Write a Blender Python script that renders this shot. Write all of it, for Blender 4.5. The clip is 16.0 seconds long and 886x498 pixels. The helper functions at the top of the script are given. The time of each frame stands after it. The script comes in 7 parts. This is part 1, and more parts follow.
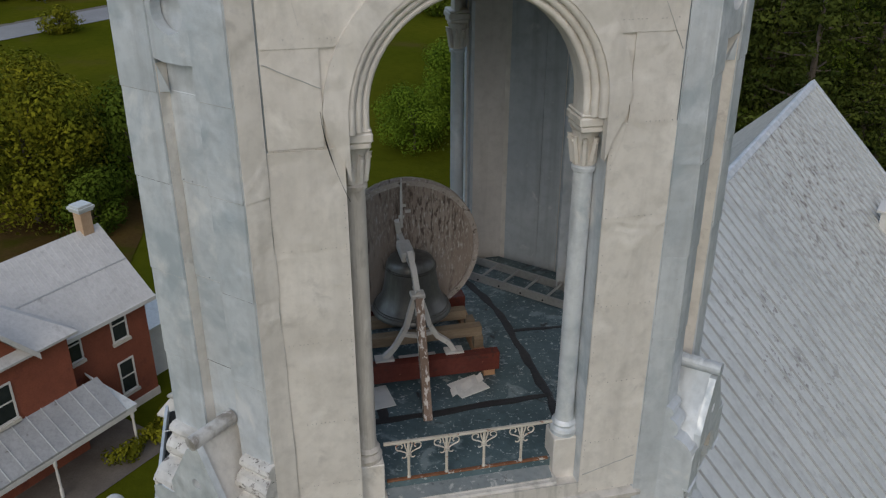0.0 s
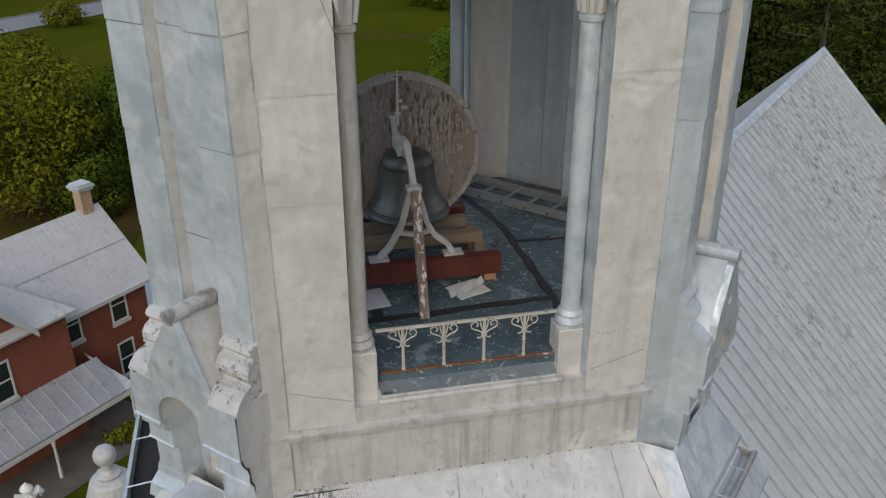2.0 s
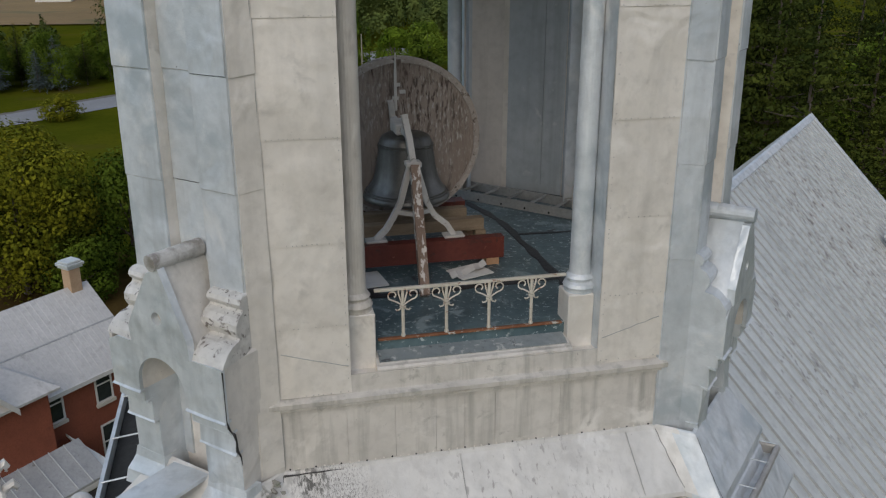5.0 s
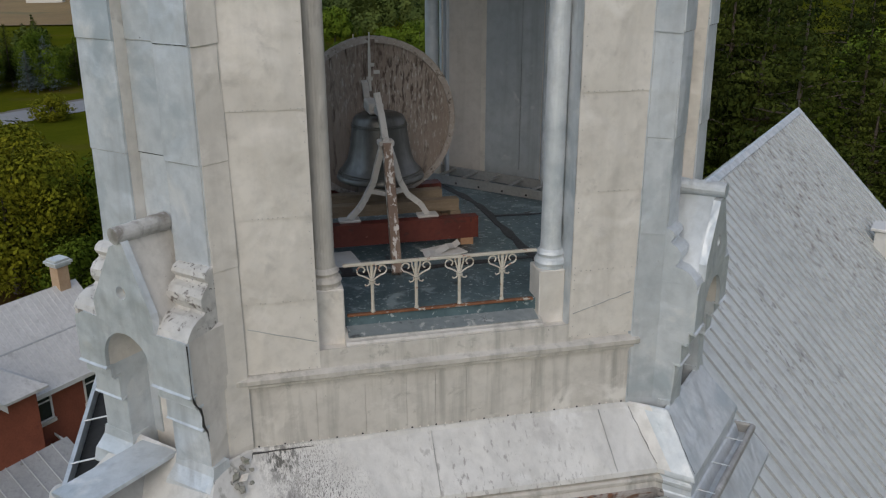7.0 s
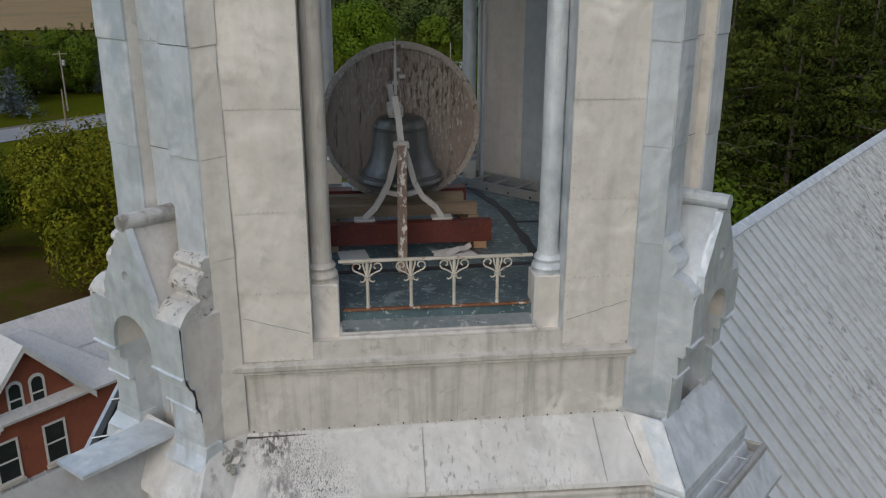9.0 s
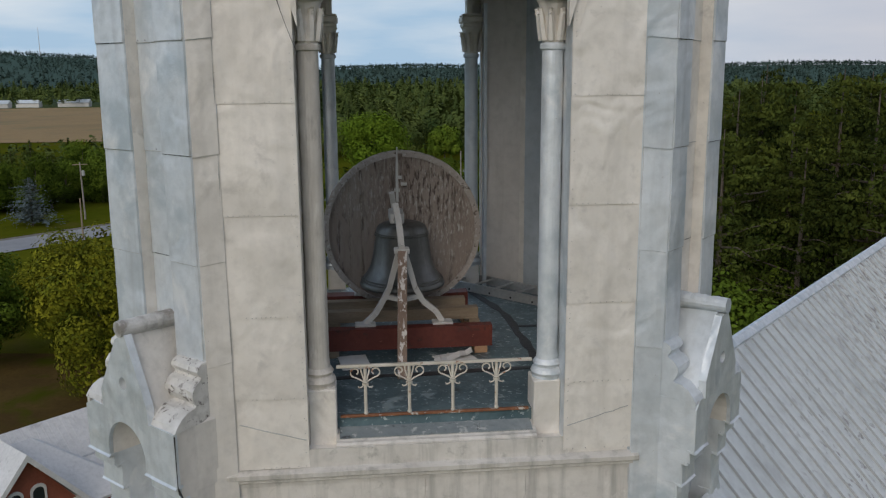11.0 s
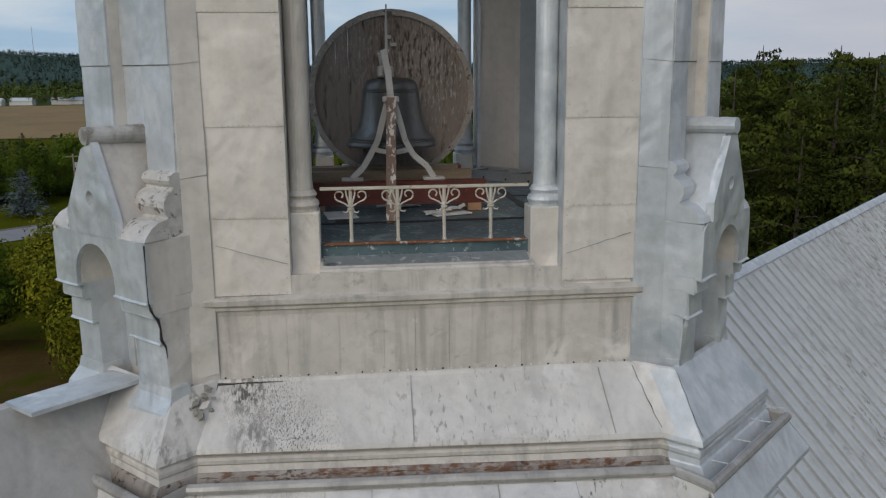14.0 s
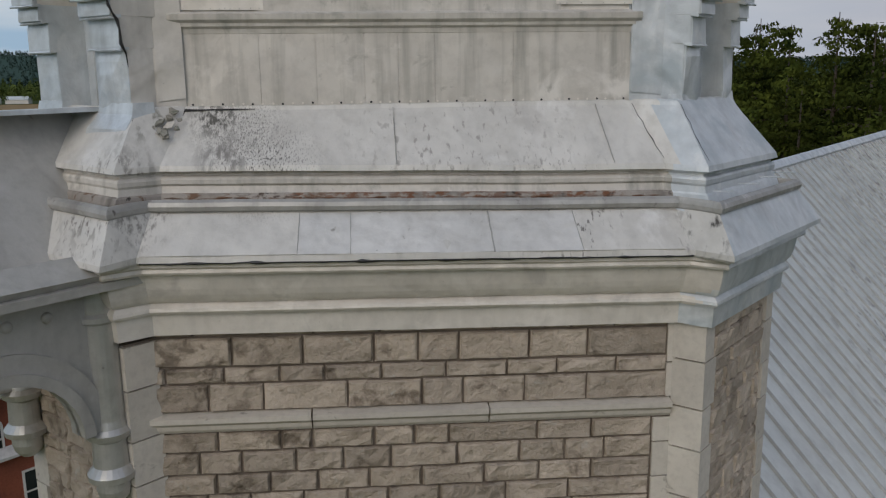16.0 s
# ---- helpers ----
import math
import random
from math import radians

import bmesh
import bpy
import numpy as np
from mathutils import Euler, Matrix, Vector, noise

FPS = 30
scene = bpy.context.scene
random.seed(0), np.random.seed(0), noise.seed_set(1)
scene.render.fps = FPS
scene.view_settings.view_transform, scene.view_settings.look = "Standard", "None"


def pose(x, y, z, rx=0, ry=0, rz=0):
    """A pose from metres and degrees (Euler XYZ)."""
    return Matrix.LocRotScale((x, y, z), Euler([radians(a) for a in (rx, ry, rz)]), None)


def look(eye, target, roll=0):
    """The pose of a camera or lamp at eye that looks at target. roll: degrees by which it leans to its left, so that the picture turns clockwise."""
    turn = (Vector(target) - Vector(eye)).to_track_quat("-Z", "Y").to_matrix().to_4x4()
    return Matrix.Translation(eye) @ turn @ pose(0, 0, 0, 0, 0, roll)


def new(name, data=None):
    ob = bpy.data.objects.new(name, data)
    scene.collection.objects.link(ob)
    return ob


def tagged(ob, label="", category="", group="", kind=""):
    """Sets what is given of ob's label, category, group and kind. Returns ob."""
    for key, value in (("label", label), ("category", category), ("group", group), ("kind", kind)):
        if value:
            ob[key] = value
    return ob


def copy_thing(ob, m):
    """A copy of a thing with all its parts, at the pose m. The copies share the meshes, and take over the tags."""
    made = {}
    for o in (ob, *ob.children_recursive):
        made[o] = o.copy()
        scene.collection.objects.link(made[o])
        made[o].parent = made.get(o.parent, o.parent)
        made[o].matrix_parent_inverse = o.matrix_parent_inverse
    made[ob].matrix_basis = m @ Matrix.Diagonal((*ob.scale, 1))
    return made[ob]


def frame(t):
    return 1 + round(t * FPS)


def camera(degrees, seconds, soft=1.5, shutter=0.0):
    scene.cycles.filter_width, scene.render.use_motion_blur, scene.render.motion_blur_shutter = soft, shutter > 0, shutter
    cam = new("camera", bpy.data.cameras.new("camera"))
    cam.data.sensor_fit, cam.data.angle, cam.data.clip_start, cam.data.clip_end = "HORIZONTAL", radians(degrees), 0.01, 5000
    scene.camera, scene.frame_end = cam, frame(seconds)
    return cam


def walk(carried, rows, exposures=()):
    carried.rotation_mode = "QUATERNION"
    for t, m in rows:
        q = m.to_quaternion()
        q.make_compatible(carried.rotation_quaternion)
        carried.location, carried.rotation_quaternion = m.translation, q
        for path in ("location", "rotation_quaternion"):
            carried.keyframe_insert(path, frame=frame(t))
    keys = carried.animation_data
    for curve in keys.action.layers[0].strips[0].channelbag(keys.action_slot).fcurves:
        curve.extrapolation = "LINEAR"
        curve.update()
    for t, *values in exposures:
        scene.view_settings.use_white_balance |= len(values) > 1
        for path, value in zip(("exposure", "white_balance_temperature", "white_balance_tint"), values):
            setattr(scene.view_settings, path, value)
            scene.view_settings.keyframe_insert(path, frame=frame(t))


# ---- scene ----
cam = camera(54.7, 16.0, soft=1.2)
METRES, EYE, TILT, LEAN, TURN = 6.8, 26.0, -26.0, 0.0, -12.5
ROWS = [
    (0.0, 0.0, 0.0, 0.0, 0.0, 0.0, -0.0),
    (0.5, 0.004, 0.0199, -0.0328, 0.09, 0.01, -0.03),
    (1.0, 0.0059, 0.0431, -0.0778, 0.18, -0.0, -0.04),
    (1.5, 0.0078, 0.0612, -0.1159, 0.25, -0.01, -0.06),
    (2.0, 0.0086, 0.0758, -0.1484, 0.29, 0.0, -0.07),
    (2.5, 0.0084, 0.0926, -0.1898, 0.2, -0.0, -0.01),
    (3.0, 0.0063, 0.1043, -0.2174, 0.16, 2.88, 0.02),
    (3.5, 0.0024, 0.1117, -0.2369, 0.14, 6.31, 0.02),
    (4.0, -0.0013, 0.1204, -0.2611, 0.04, 6.47, 0.08),
    (4.5, -0.0045, 0.1293, -0.2857, -0.12, 6.49, 0.17),
    (7.0, 0.0223, 0.1453, -0.3317, -0.69, 6.55, 0.5),
    (7.5, 0.0538, 0.1435, -0.3331, -0.73, 6.57, 0.5),
    (8.0, 0.0862, 0.1405, -0.3366, 2.03, 6.57, -0.79),
    (10.5, 0.1482, 0.1245, -0.3424, 6.05, 11.92, -2.54),
    (11.0, 0.1475, 0.1287, -0.3419, 5.98, 14.03, -2.49),
    (11.5, 0.1471, 0.1329, -0.3434, 5.93, 14.04, -2.45),
    (12.0, 0.1458, 0.1414, -0.3533, 5.87, 14.03, -2.41),
    (12.5, 0.145, 0.1526, -0.3687, 5.82, 14.03, -2.38),
    (13.0, 0.1445, 0.1741, -0.4038, 5.77, 14.02, -2.34),
    (13.5, 0.1454, 0.1997, -0.4488, 5.74, 14.0, -2.31),
    (14.0, 0.1487, 0.2348, -0.5137, 5.71, 13.98, -2.28),
    (14.5, 0.1528, 0.2685, -0.5748, 5.69, 13.95, -2.23),
    (15.0, 0.1554, 0.3076, -0.6452, 5.67, 13.94, -2.15),
    (15.5, 0.1566, 0.3385, -0.706, 5.65, 13.96, -2.08),
    (16.0, 0.1573, 0.366, -0.7625, 5.61, 13.97, -2.02),
]
EXPOSURES = [(t, stops, 6630, 10) for t, stops in ((0.0, 0.28), (0.7, 0.38), (1.5, 0.42), (2.5, 0.33), (4.5, 0.30), (8.0, 0.31), (11.0, 0.32), (13.0, 0.30), (13.7, 0.20), (14.5, 0.08), (16.0, 0.02))]
base = pose(-1.51, -7.77, EYE, 0, 0, TURN) @ pose(0, 0, 0, TILT, LEAN, 0)
PATH = [(t, base @ pose(METRES * x, METRES * y, METRES * z, 90 + pitch, roll, yaw)) for t, x, y, z, yaw, pitch, roll in ROWS]
PATH += [(8.2, look((-0.868, -8.070, 23.519), (-0.598, -6.203, 22.858), -0.2)), (10.3, look((-0.598, -8.240, 23.537), (-0.396, -6.321, 23.009), -0.2))]
walk(cam, sorted(PATH, key=lambda r: r[0]), EXPOSURES)

# ---- light ----
SUN_EL, SUN_AZ = 30.0, 206.0      # degrees; azimuth clockwise from +y
world = bpy.data.worlds.new("sky")
scene.world = world
world.use_nodes = True
wn, wl = world.node_tree.nodes, world.node_tree.links
wn.clear()
w_out = wn.new("ShaderNodeOutputWorld")
w_bg = wn.new("ShaderNodeBackground")
w_sky = wn.new("ShaderNodeTexSky")
w_sky.sky_type = "NISHITA"
w_sky.sun_disc = False
w_sky.sun_elevation = radians(SUN_EL)
w_sky.sun_rotation = radians(SUN_AZ)
w_sky.dust_density = 1.0
w_co = wn.new("ShaderNodeTexCoord")
w_map = wn.new("ShaderNodeMapping")
w_map.inputs["Scale"].default_value = (2.2, 2.2, 9.0)
w_noise = wn.new("ShaderNodeTexNoise")
w_noise.inputs["Scale"].default_value = 1.6
w_noise.inputs["Detail"].default_value = 7.0
w_noise.inputs["Roughness"].default_value = 0.58
w_ramp = wn.new("ShaderNodeValToRGB")
w_ramp.color_ramp.elements[0].position = 0.40
w_ramp.color_ramp.elements[1].position = 0.66
w_ramp.color_ramp.elements[0].color = (0.15, 0.15, 0.15, 1)
w_ramp.color_ramp.elements[1].color = (0.85, 0.85, 0.85, 1)
w_mix = wn.new("ShaderNodeMix")
w_mix.data_type = "RGBA"
w_sep, w_side, w_tint = wn.new("ShaderNodeSeparateXYZ"), wn.new("ShaderNodeMapRange"), wn.new("ShaderNodeMix")
w_tint.data_type = "RGBA"
w_side.interpolation_type = "SMOOTHSTEP"
w_side.inputs["From Min"].default_value, w_side.inputs["From Max"].default_value = -0.9, 0.8
w_tint.inputs[6].default_value = (4.7, 6.1, 7.9, 1)     # broken blue cloud to the west
w_tint.inputs[7].default_value = (3.0, 2.95, 3.2, 1)     # lavender-grey bank to the east
wl.new(w_co.outputs["Generated"], w_sep.inputs[0])
wl.new(w_sep.outputs["X"], w_side.inputs["Value"])
wl.new(w_side.outputs["Result"], w_tint.inputs[0])
wl.new(w_tint.outputs[2], w_mix.inputs[7])
wl.new(w_co.outputs["Generated"], w_map.inputs["Vector"])
wl.new(w_map.outputs["Vector"], w_noise.inputs["Vector"])
wl.new(w_noise.outputs["Fac"], w_ramp.inputs["Fac"])
wl.new(w_ramp.outputs["Color"], w_mix.inputs[0])
wl.new(w_sky.outputs["Color"], w_mix.inputs[6])
# low grey-blue cloud bank towards the horizon
w_soft = wn.new("ShaderNodeMapping")
w_soft.inputs["Scale"].default_value = (3.0, 3.0, 16.0)
w_soft.inputs["Rotation"].default_value = (0.05, -0.04, 0.3)
w_n2, w_r2, w_low, w_bank, w_low_tint, w_all = wn.new("ShaderNodeTexNoise"), wn.new("ShaderNodeMapRange"), wn.new("ShaderNodeMapRange"), wn.new("ShaderNodeMix"), wn.new("ShaderNodeMix"), wn.new("ShaderNodeMix")
w_n2.inputs["Scale"].default_value, w_n2.inputs["Detail"].default_value, w_n2.inputs["Roughness"].default_value = 1.5, 5.0, 0.5
w_r2.inputs["From Min"].default_value, w_r2.inputs["From Max"].default_value = 0.36, 0.68
w_low.interpolation_type = "SMOOTHSTEP"
w_low.inputs["From Min"].default_value, w_low.inputs["From Max"].default_value = 0.18, 0.45
for q in (w_bank, w_low_tint, w_all):
    q.data_type = "RGBA"
w_bank.inputs[6].default_value, w_bank.inputs[7].default_value = (2.35, 3.35, 4.45, 1), (4.0, 4.5, 5.0, 1)
w_low_tint.inputs[7].default_value = (3.35, 3.35, 3.75, 1)
w_east = wn.new("ShaderNodeMapRange")
w_east.inputs["From Min"].default_value, w_east.inputs["From Max"].default_value, w_east.inputs["To Max"].default_value = 0.12, 0.6, 0.85
wl.new(w_co.outputs["Generated"], w_soft.inputs["Vector"])
wl.new(w_soft.outputs["Vector"], w_n2.inputs["Vector"])
wl.new(w_n2.outputs["Fac"], w_r2.inputs["Value"])
wl.new(w_r2.outputs["Result"], w_bank.inputs[0])
wl.new(w_sep.outputs["Z"], w_low.inputs["Value"])
wl.new(w_sep.outputs["X"], w_east.inputs["Value"])
wl.new(w_east.outputs["Result"], w_low_tint.inputs[0])
wl.new(w_bank.outputs[2], w_low_tint.inputs[6])
wl.new(w_low.outputs["Result"], w_all.inputs[0])
wl.new(w_low_tint.outputs[2], w_all.inputs[6])
wl.new(w_mix.outputs[2], w_all.inputs[7])
wl.new(w_all.outputs[2], w_bg.inputs["Color"])
wl.new(w_bg.outputs["Background"], w_out.inputs["Surface"])
w_bg.inputs["Strength"].default_value = 0.13

sun = new("sun", bpy.data.lights.new("sun", "SUN"))
sun.data.energy, sun.data.angle, sun.data.color = 0.95, radians(50), (1.0, 0.87, 0.71)
sd = Vector((math.sin(radians(SUN_AZ)) * math.cos(radians(SUN_EL)), math.cos(radians(SUN_AZ)) * math.cos(radians(SUN_EL)), math.sin(radians(SUN_EL))))
sun.matrix_world = look(sd * 60, (0, 0, 0))


# ---- materials ----
def geo_vec(n, l, geo):
    v = n.new("ShaderNodeMapping")
    v.inputs["Scale"].default_value = (1.0, 1.0, 0.8)
    l.new(geo.outputs["Position"], v.inputs["Vector"])
    return v


def material(name, tones, rough=0.6, metal=0.0, scale=1.0, fine=14.0, bump=0.25, bump_m=0.01, streak=None, spots=None, per_object=0.0, per_island=0.0, rough_var=0.12, squash=(1, 1, 1), sheen_spec=0.5, dent=0.0, patches=(), run=None):
    """Two tones mixed by a coarse and a fine noise, run-down streaks and flecks of other colours, relief, uneven gloss."""
    m = bpy.data.materials.new(name)
    m.use_nodes = True
    n, l = m.node_tree.nodes, m.node_tree.links
    b = n["Principled BSDF"]
    geo = n.new("ShaderNodeNewGeometry")
    mp = n.new("ShaderNodeMapping")
    mp.inputs["Scale"].default_value = squash
    l.new(geo.outputs["Position"], mp.inputs["Vector"])

    def noise_at(sc, detail=5.0, vec=mp, distort=0.0):
        t = n.new("ShaderNodeTexNoise")
        t.inputs["Scale"].default_value = sc
        t.inputs["Detail"].default_value = detail
        t.inputs["Roughness"].default_value = 0.6
        t.inputs["Distortion"].default_value = distort
        l.new(vec.outputs[0], t.inputs["Vector"])
        return t.outputs["Fac"]

    def ramp(fac, lo, hi):
        r = n.new("ShaderNodeMapRange")
        r.inputs["From Min"].default_value, r.inputs["From Max"].default_value = lo, hi
        l.new(fac, r.inputs["Value"])
        return r.outputs["Result"]

    def mix(fac, a, c):
        x = n.new("ShaderNodeMix")
        x.data_type = "RGBA"
        if isinstance(fac, float):
            x.inputs[0].default_value = fac
        else:
            l.new(fac, x.inputs[0])
        for k, v in ((6, a), (7, c)):
            if isinstance(v, tuple):
                x.inputs[k].default_value = (*v, 1)
            else:
                l.new(v, x.inputs[k])
        return x.outputs[2]

    coarse, small = noise_at(scale), noise_at(fine, 6.0)
    col = mix(ramp(coarse, 0.32, 0.68), tones[0], tones[1])
    dark = tuple(0.72 * c for c in tones[0])
    sm = n.new("ShaderNodeMath")
    sm.operation = "MULTIPLY"
    l.new(ramp(small, 0.45, 0.75), sm.inputs[0])
    sm.inputs[1].default_value = 0.45
    col = mix(sm.outputs[0], col, dark)
    if streak:
        colour, amount, sc = streak
        ms = n.new("ShaderNodeMapping")
        ms.inputs["Scale"].default_value = (sc, sc, sc * 0.07)
        l.new(geo.outputs["Position"], ms.inputs["Vector"])
        f = noise_at(1.0, 4.0, ms)
        k = n.new("ShaderNodeMath")
        k.operation = "MULTIPLY"
        l.new(ramp(f, 0.50, 0.78), k.inputs[0])
        k.inputs[1].default_value = amount
        col = mix(k.outputs[0], col, colour)
    for colour, lo, hi, sc in spots or ():
        f = noise_at(sc, 7.0, mp, 0.4)
        col = mix(ramp(f, lo, hi), col, colour)
    runs = mp
    if run:
        runs = n.new("ShaderNodeMapping")
        runs.inputs["Scale"].default_value = run
        l.new(geo.outputs["Position"], runs.inputs["Vector"])
    for (px_, py_, pz_), rad, colour, sc, cover in patches:
        sub_ = n.new("ShaderNodeVectorMath")
        sub_.operation = "DISTANCE"
        l.new(geo.outputs["Position"], sub_.inputs[0])
        sub_.inputs[1].default_value = (px_, py_, pz_)
        near = n.new("ShaderNodeMapRange")
        near.inputs["From Min"].default_value, near.inputs["From Max"].default_value = rad, rad * 0.3
        l.new(sub_.outputs["Value"], near.inputs["Value"])
        k = n.new("ShaderNodeMath")
        k.operation = "MULTIPLY"
        l.new(near.outputs["Result"], k.inputs[0])
        l.new(ramp(noise_at(sc, 8.0, runs, 0.3), 0.62 - cover, 0.68 - cover * 0.6), k.inputs[1])
        col = mix(k.outputs[0], col, colour)
    for amount, source, key in ((per_object, "ShaderNodeObjectInfo", "Random"), (per_island, "ShaderNodeNewGeometry", "Random Per Island")):
        if amount:
            o = n.new(source)
            h = n.new("ShaderNodeHueSaturation")
            l.new(col, h.inputs["Color"])
            v = n.new("ShaderNodeMapRange")
            v.inputs["To Min"].default_value, v.inputs["To Max"].default_value = 1 - amount, 1 + amount
            l.new(o.outputs[key], v.inputs["Value"])
            l.new(v.outputs["Result"], h.inputs["Value"])
            col = h.outputs["Color"]
    l.new(col, b.inputs["Base Color"])
    rv = n.new("ShaderNodeMapRange")
    rv.inputs["To Min"].default_value, rv.inputs["To Max"].default_value = max(0.05, rough - rough_var), min(1.0, rough + rough_var)
    l.new(small, rv.inputs["Value"])
    l.new(rv.outputs["Result"], b.inputs["Roughness"])
    b.inputs["Metallic"].default_value = metal
    b.inputs["Specular IOR Level"].default_value = sheen_spec
    if bump:
        s2 = n.new("ShaderNodeMath")
        s2.operation = "ADD"
        l.new(small, s2.inputs[0])
        l.new(coarse, s2.inputs[1])
        bp = n.new("ShaderNodeBump")
        bp.inputs["Strength"].default_value, bp.inputs["Distance"].default_value = bump, bump_m
        l.new(s2.outputs[0], bp.inputs["Height"])
        l.new(bp.outputs["Normal"], b.inputs["Normal"])
        if dent:
            d2 = n.new("ShaderNodeBump")
            d2.inputs["Strength"].default_value, d2.inputs["Distance"].default_value = dent, 0.06
            l.new(noise_at(2.6, 2.0, geo_vec(n, l, geo), 0.5), d2.inputs["Height"])
            d3 = n.new("ShaderNodeBump")
            d3.inputs["Strength"].default_value, d3.inputs["Distance"].default_value = dent * 0.18, 0.02
            l.new(noise_at(9.0, 3.0, geo_vec(n, l, geo), 1.2), d3.inputs["Height"])
            l.new(d3.outputs["Normal"], d2.inputs["Normal"])
            l.new(d2.outputs["Normal"], bp.inputs["Normal"])
    return m


PATCHES = [((-1.15, -2.36, 19.88), 0.36, (0.20, 0.19, 0.18), 120, 0.11), ((-1.0, -2.55, 19.66), 0.44, (0.14, 0.135, 0.13), 110, 0.10), ((-1.22, -2.52, 19.70), 0.24, (0.22, 0.21, 0.20), 16, 0.16), ((-1.85, -2.72, 19.45), 0.42, (0.12, 0.11, 0.095), 22, 0.10),
           ((-1.30, -2.30, 19.95), 0.22, (0.10, 0.098, 0.09), 34, 0.15), ((-1.95, -2.85, 19.5), 0.5, (0.19, 0.175, 0.16), 40, 0.06),
           ((1.80, -2.95, 19.28), 0.30, (0.07, 0.065, 0.06), 17, 0.07), ((0.9, -2.80, 19.35), 0.6, (0.16, 0.15, 0.14), 30, 0.03),
           ((-1.7, -2.5, 20.05), 0.3, (0.15, 0.15, 0.12), 14, 0.12), ((0.3, -2.45, 19.75), 1.0, (0.36, 0.345, 0.325), 26, 0.045)]
PAINT = material("aluminium_paint", ((0.51, 0.555, 0.585), (0.68, 0.71, 0.735)), 0.48, 0.28, 1.7, 9, 0.35, 0.012, streak=((0.36, 0.375, 0.385), 0.65, 5.0), spots=[((0.75, 0.755, 0.75), 0.57, 0.72, 2.4), ((0.43, 0.485, 0.52), 0.53, 0.66, 1.9), ((0.24, 0.225, 0.20), 0.70, 0.78, 26)], dent=0.7, per_object=0.045)
CREAM = material("cream_metal_paint", ((0.62, 0.588, 0.538), (0.735, 0.70, 0.645)), 0.55, 0.15, 1.3, 9, 0.35, 0.012, streak=((0.46, 0.437, 0.40), 0.45, 5.0), spots=[((0.79, 0.76, 0.71), 0.56, 0.72, 2.2), ((0.52, 0.495, 0.46), 0.60, 0.72, 4.5), ((0.28, 0.25, 0.22), 0.70, 0.78, 26)], dent=0.75, per_object=0.025)
CREAM_STAINED = material("stained_cream_paint", ((0.515, 0.49, 0.45), (0.63, 0.602, 0.555)), 0.6, 0.12, 1.8, 11, 0.4, 0.012, streak=((0.22, 0.22, 0.195), 0.75, 9.0), spots=[((0.71, 0.682, 0.64), 0.57, 0.70, 3.0), ((0.36, 0.35, 0.315), 0.61, 0.72, 7), ((0.13, 0.12, 0.105), 0.69, 0.76, 19)], dent=0.6)
PAINT_DIRTY = material("weathered_paint", ((0.555, 0.545, 0.518), (0.66, 0.648, 0.618)), 0.55, 0.12, 1.6, 11, 0.4, 0.012, streak=((0.42, 0.41, 0.385), 0.4, 5.0), spots=[((0.72, 0.715, 0.70), 0.57, 0.70, 2.6), ((0.49, 0.478, 0.455), 0.58, 0.72, 3.6), ((0.20, 0.19, 0.175), 0.71, 0.79, 24)], dent=0.75, patches=PATCHES, squash=(1, 0.75, 0.75), run=(1, 0.42, 0.42), per_object=0.06)
GABLET_METAL = material("dented_blue_grey_metal", ((0.54, 0.585, 0.61), (0.70, 0.735, 0.755)), 0.40, 0.32, 2.2, 10, 0.35, 0.010, streak=((0.34, 0.36, 0.37), 0.6, 6.0), spots=[((0.70, 0.72, 0.72), 0.58, 0.70, 4), ((0.47, 0.52, 0.55), 0.56, 0.68, 3), ((0.22, 0.21, 0.19), 0.70, 0.78, 24)], dent=1.0)
RUSTY = material("rusty_paint", ((0.40, 0.375, 0.345), (0.27, 0.24, 0.21)), 0.7, 0.2, 3.0, 16, 0.5, 0.012, streak=((0.09, 0.08, 0.07), 0.85, 7.0), spots=[((0.16, 0.095, 0.06), 0.57, 0.64, 9), ((0.045, 0.04, 0.035), 0.60, 0.67, 15)], patches=[((-0.75 + 0.22 * q, -2.625, 19.45), 0.14, (0.17, 0.075, 0.038), 30, 0.17) for q in range(10)] + [((-0.9, -2.62, 19.5), 0.4, (0.10, 0.075, 0.06), 40, 0.12), ((0.45, -2.66, 19.47), 0.13, (0.14, 0.06, 0.035), 12, 0.12), ((1.2, -2.66, 19.47), 0.6, (0.06, 0.05, 0.045), 20, 0.07)], squash=(0.6, 1, 1.3))
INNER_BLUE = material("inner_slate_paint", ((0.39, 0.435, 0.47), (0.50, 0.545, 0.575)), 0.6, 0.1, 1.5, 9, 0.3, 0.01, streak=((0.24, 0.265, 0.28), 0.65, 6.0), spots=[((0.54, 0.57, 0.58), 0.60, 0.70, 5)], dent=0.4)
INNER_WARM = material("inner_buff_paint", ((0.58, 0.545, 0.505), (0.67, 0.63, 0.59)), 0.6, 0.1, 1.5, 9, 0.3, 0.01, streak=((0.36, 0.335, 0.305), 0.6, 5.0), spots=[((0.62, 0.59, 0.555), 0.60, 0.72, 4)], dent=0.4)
COLUMN_PAINT = material("grimy_column_paint", ((0.50, 0.465, 0.415), (0.63, 0.595, 0.54)), 0.55, 0.15, 2.0, 14, 0.35, 0.006, streak=((0.30, 0.27, 0.235), 0.75, 14.0), spots=[((0.72, 0.69, 0.64), 0.58, 0.70, 5), ((0.36, 0.33, 0.29), 0.60, 0.72, 6)], dent=0.4, squash=(1, 1, 0.35))
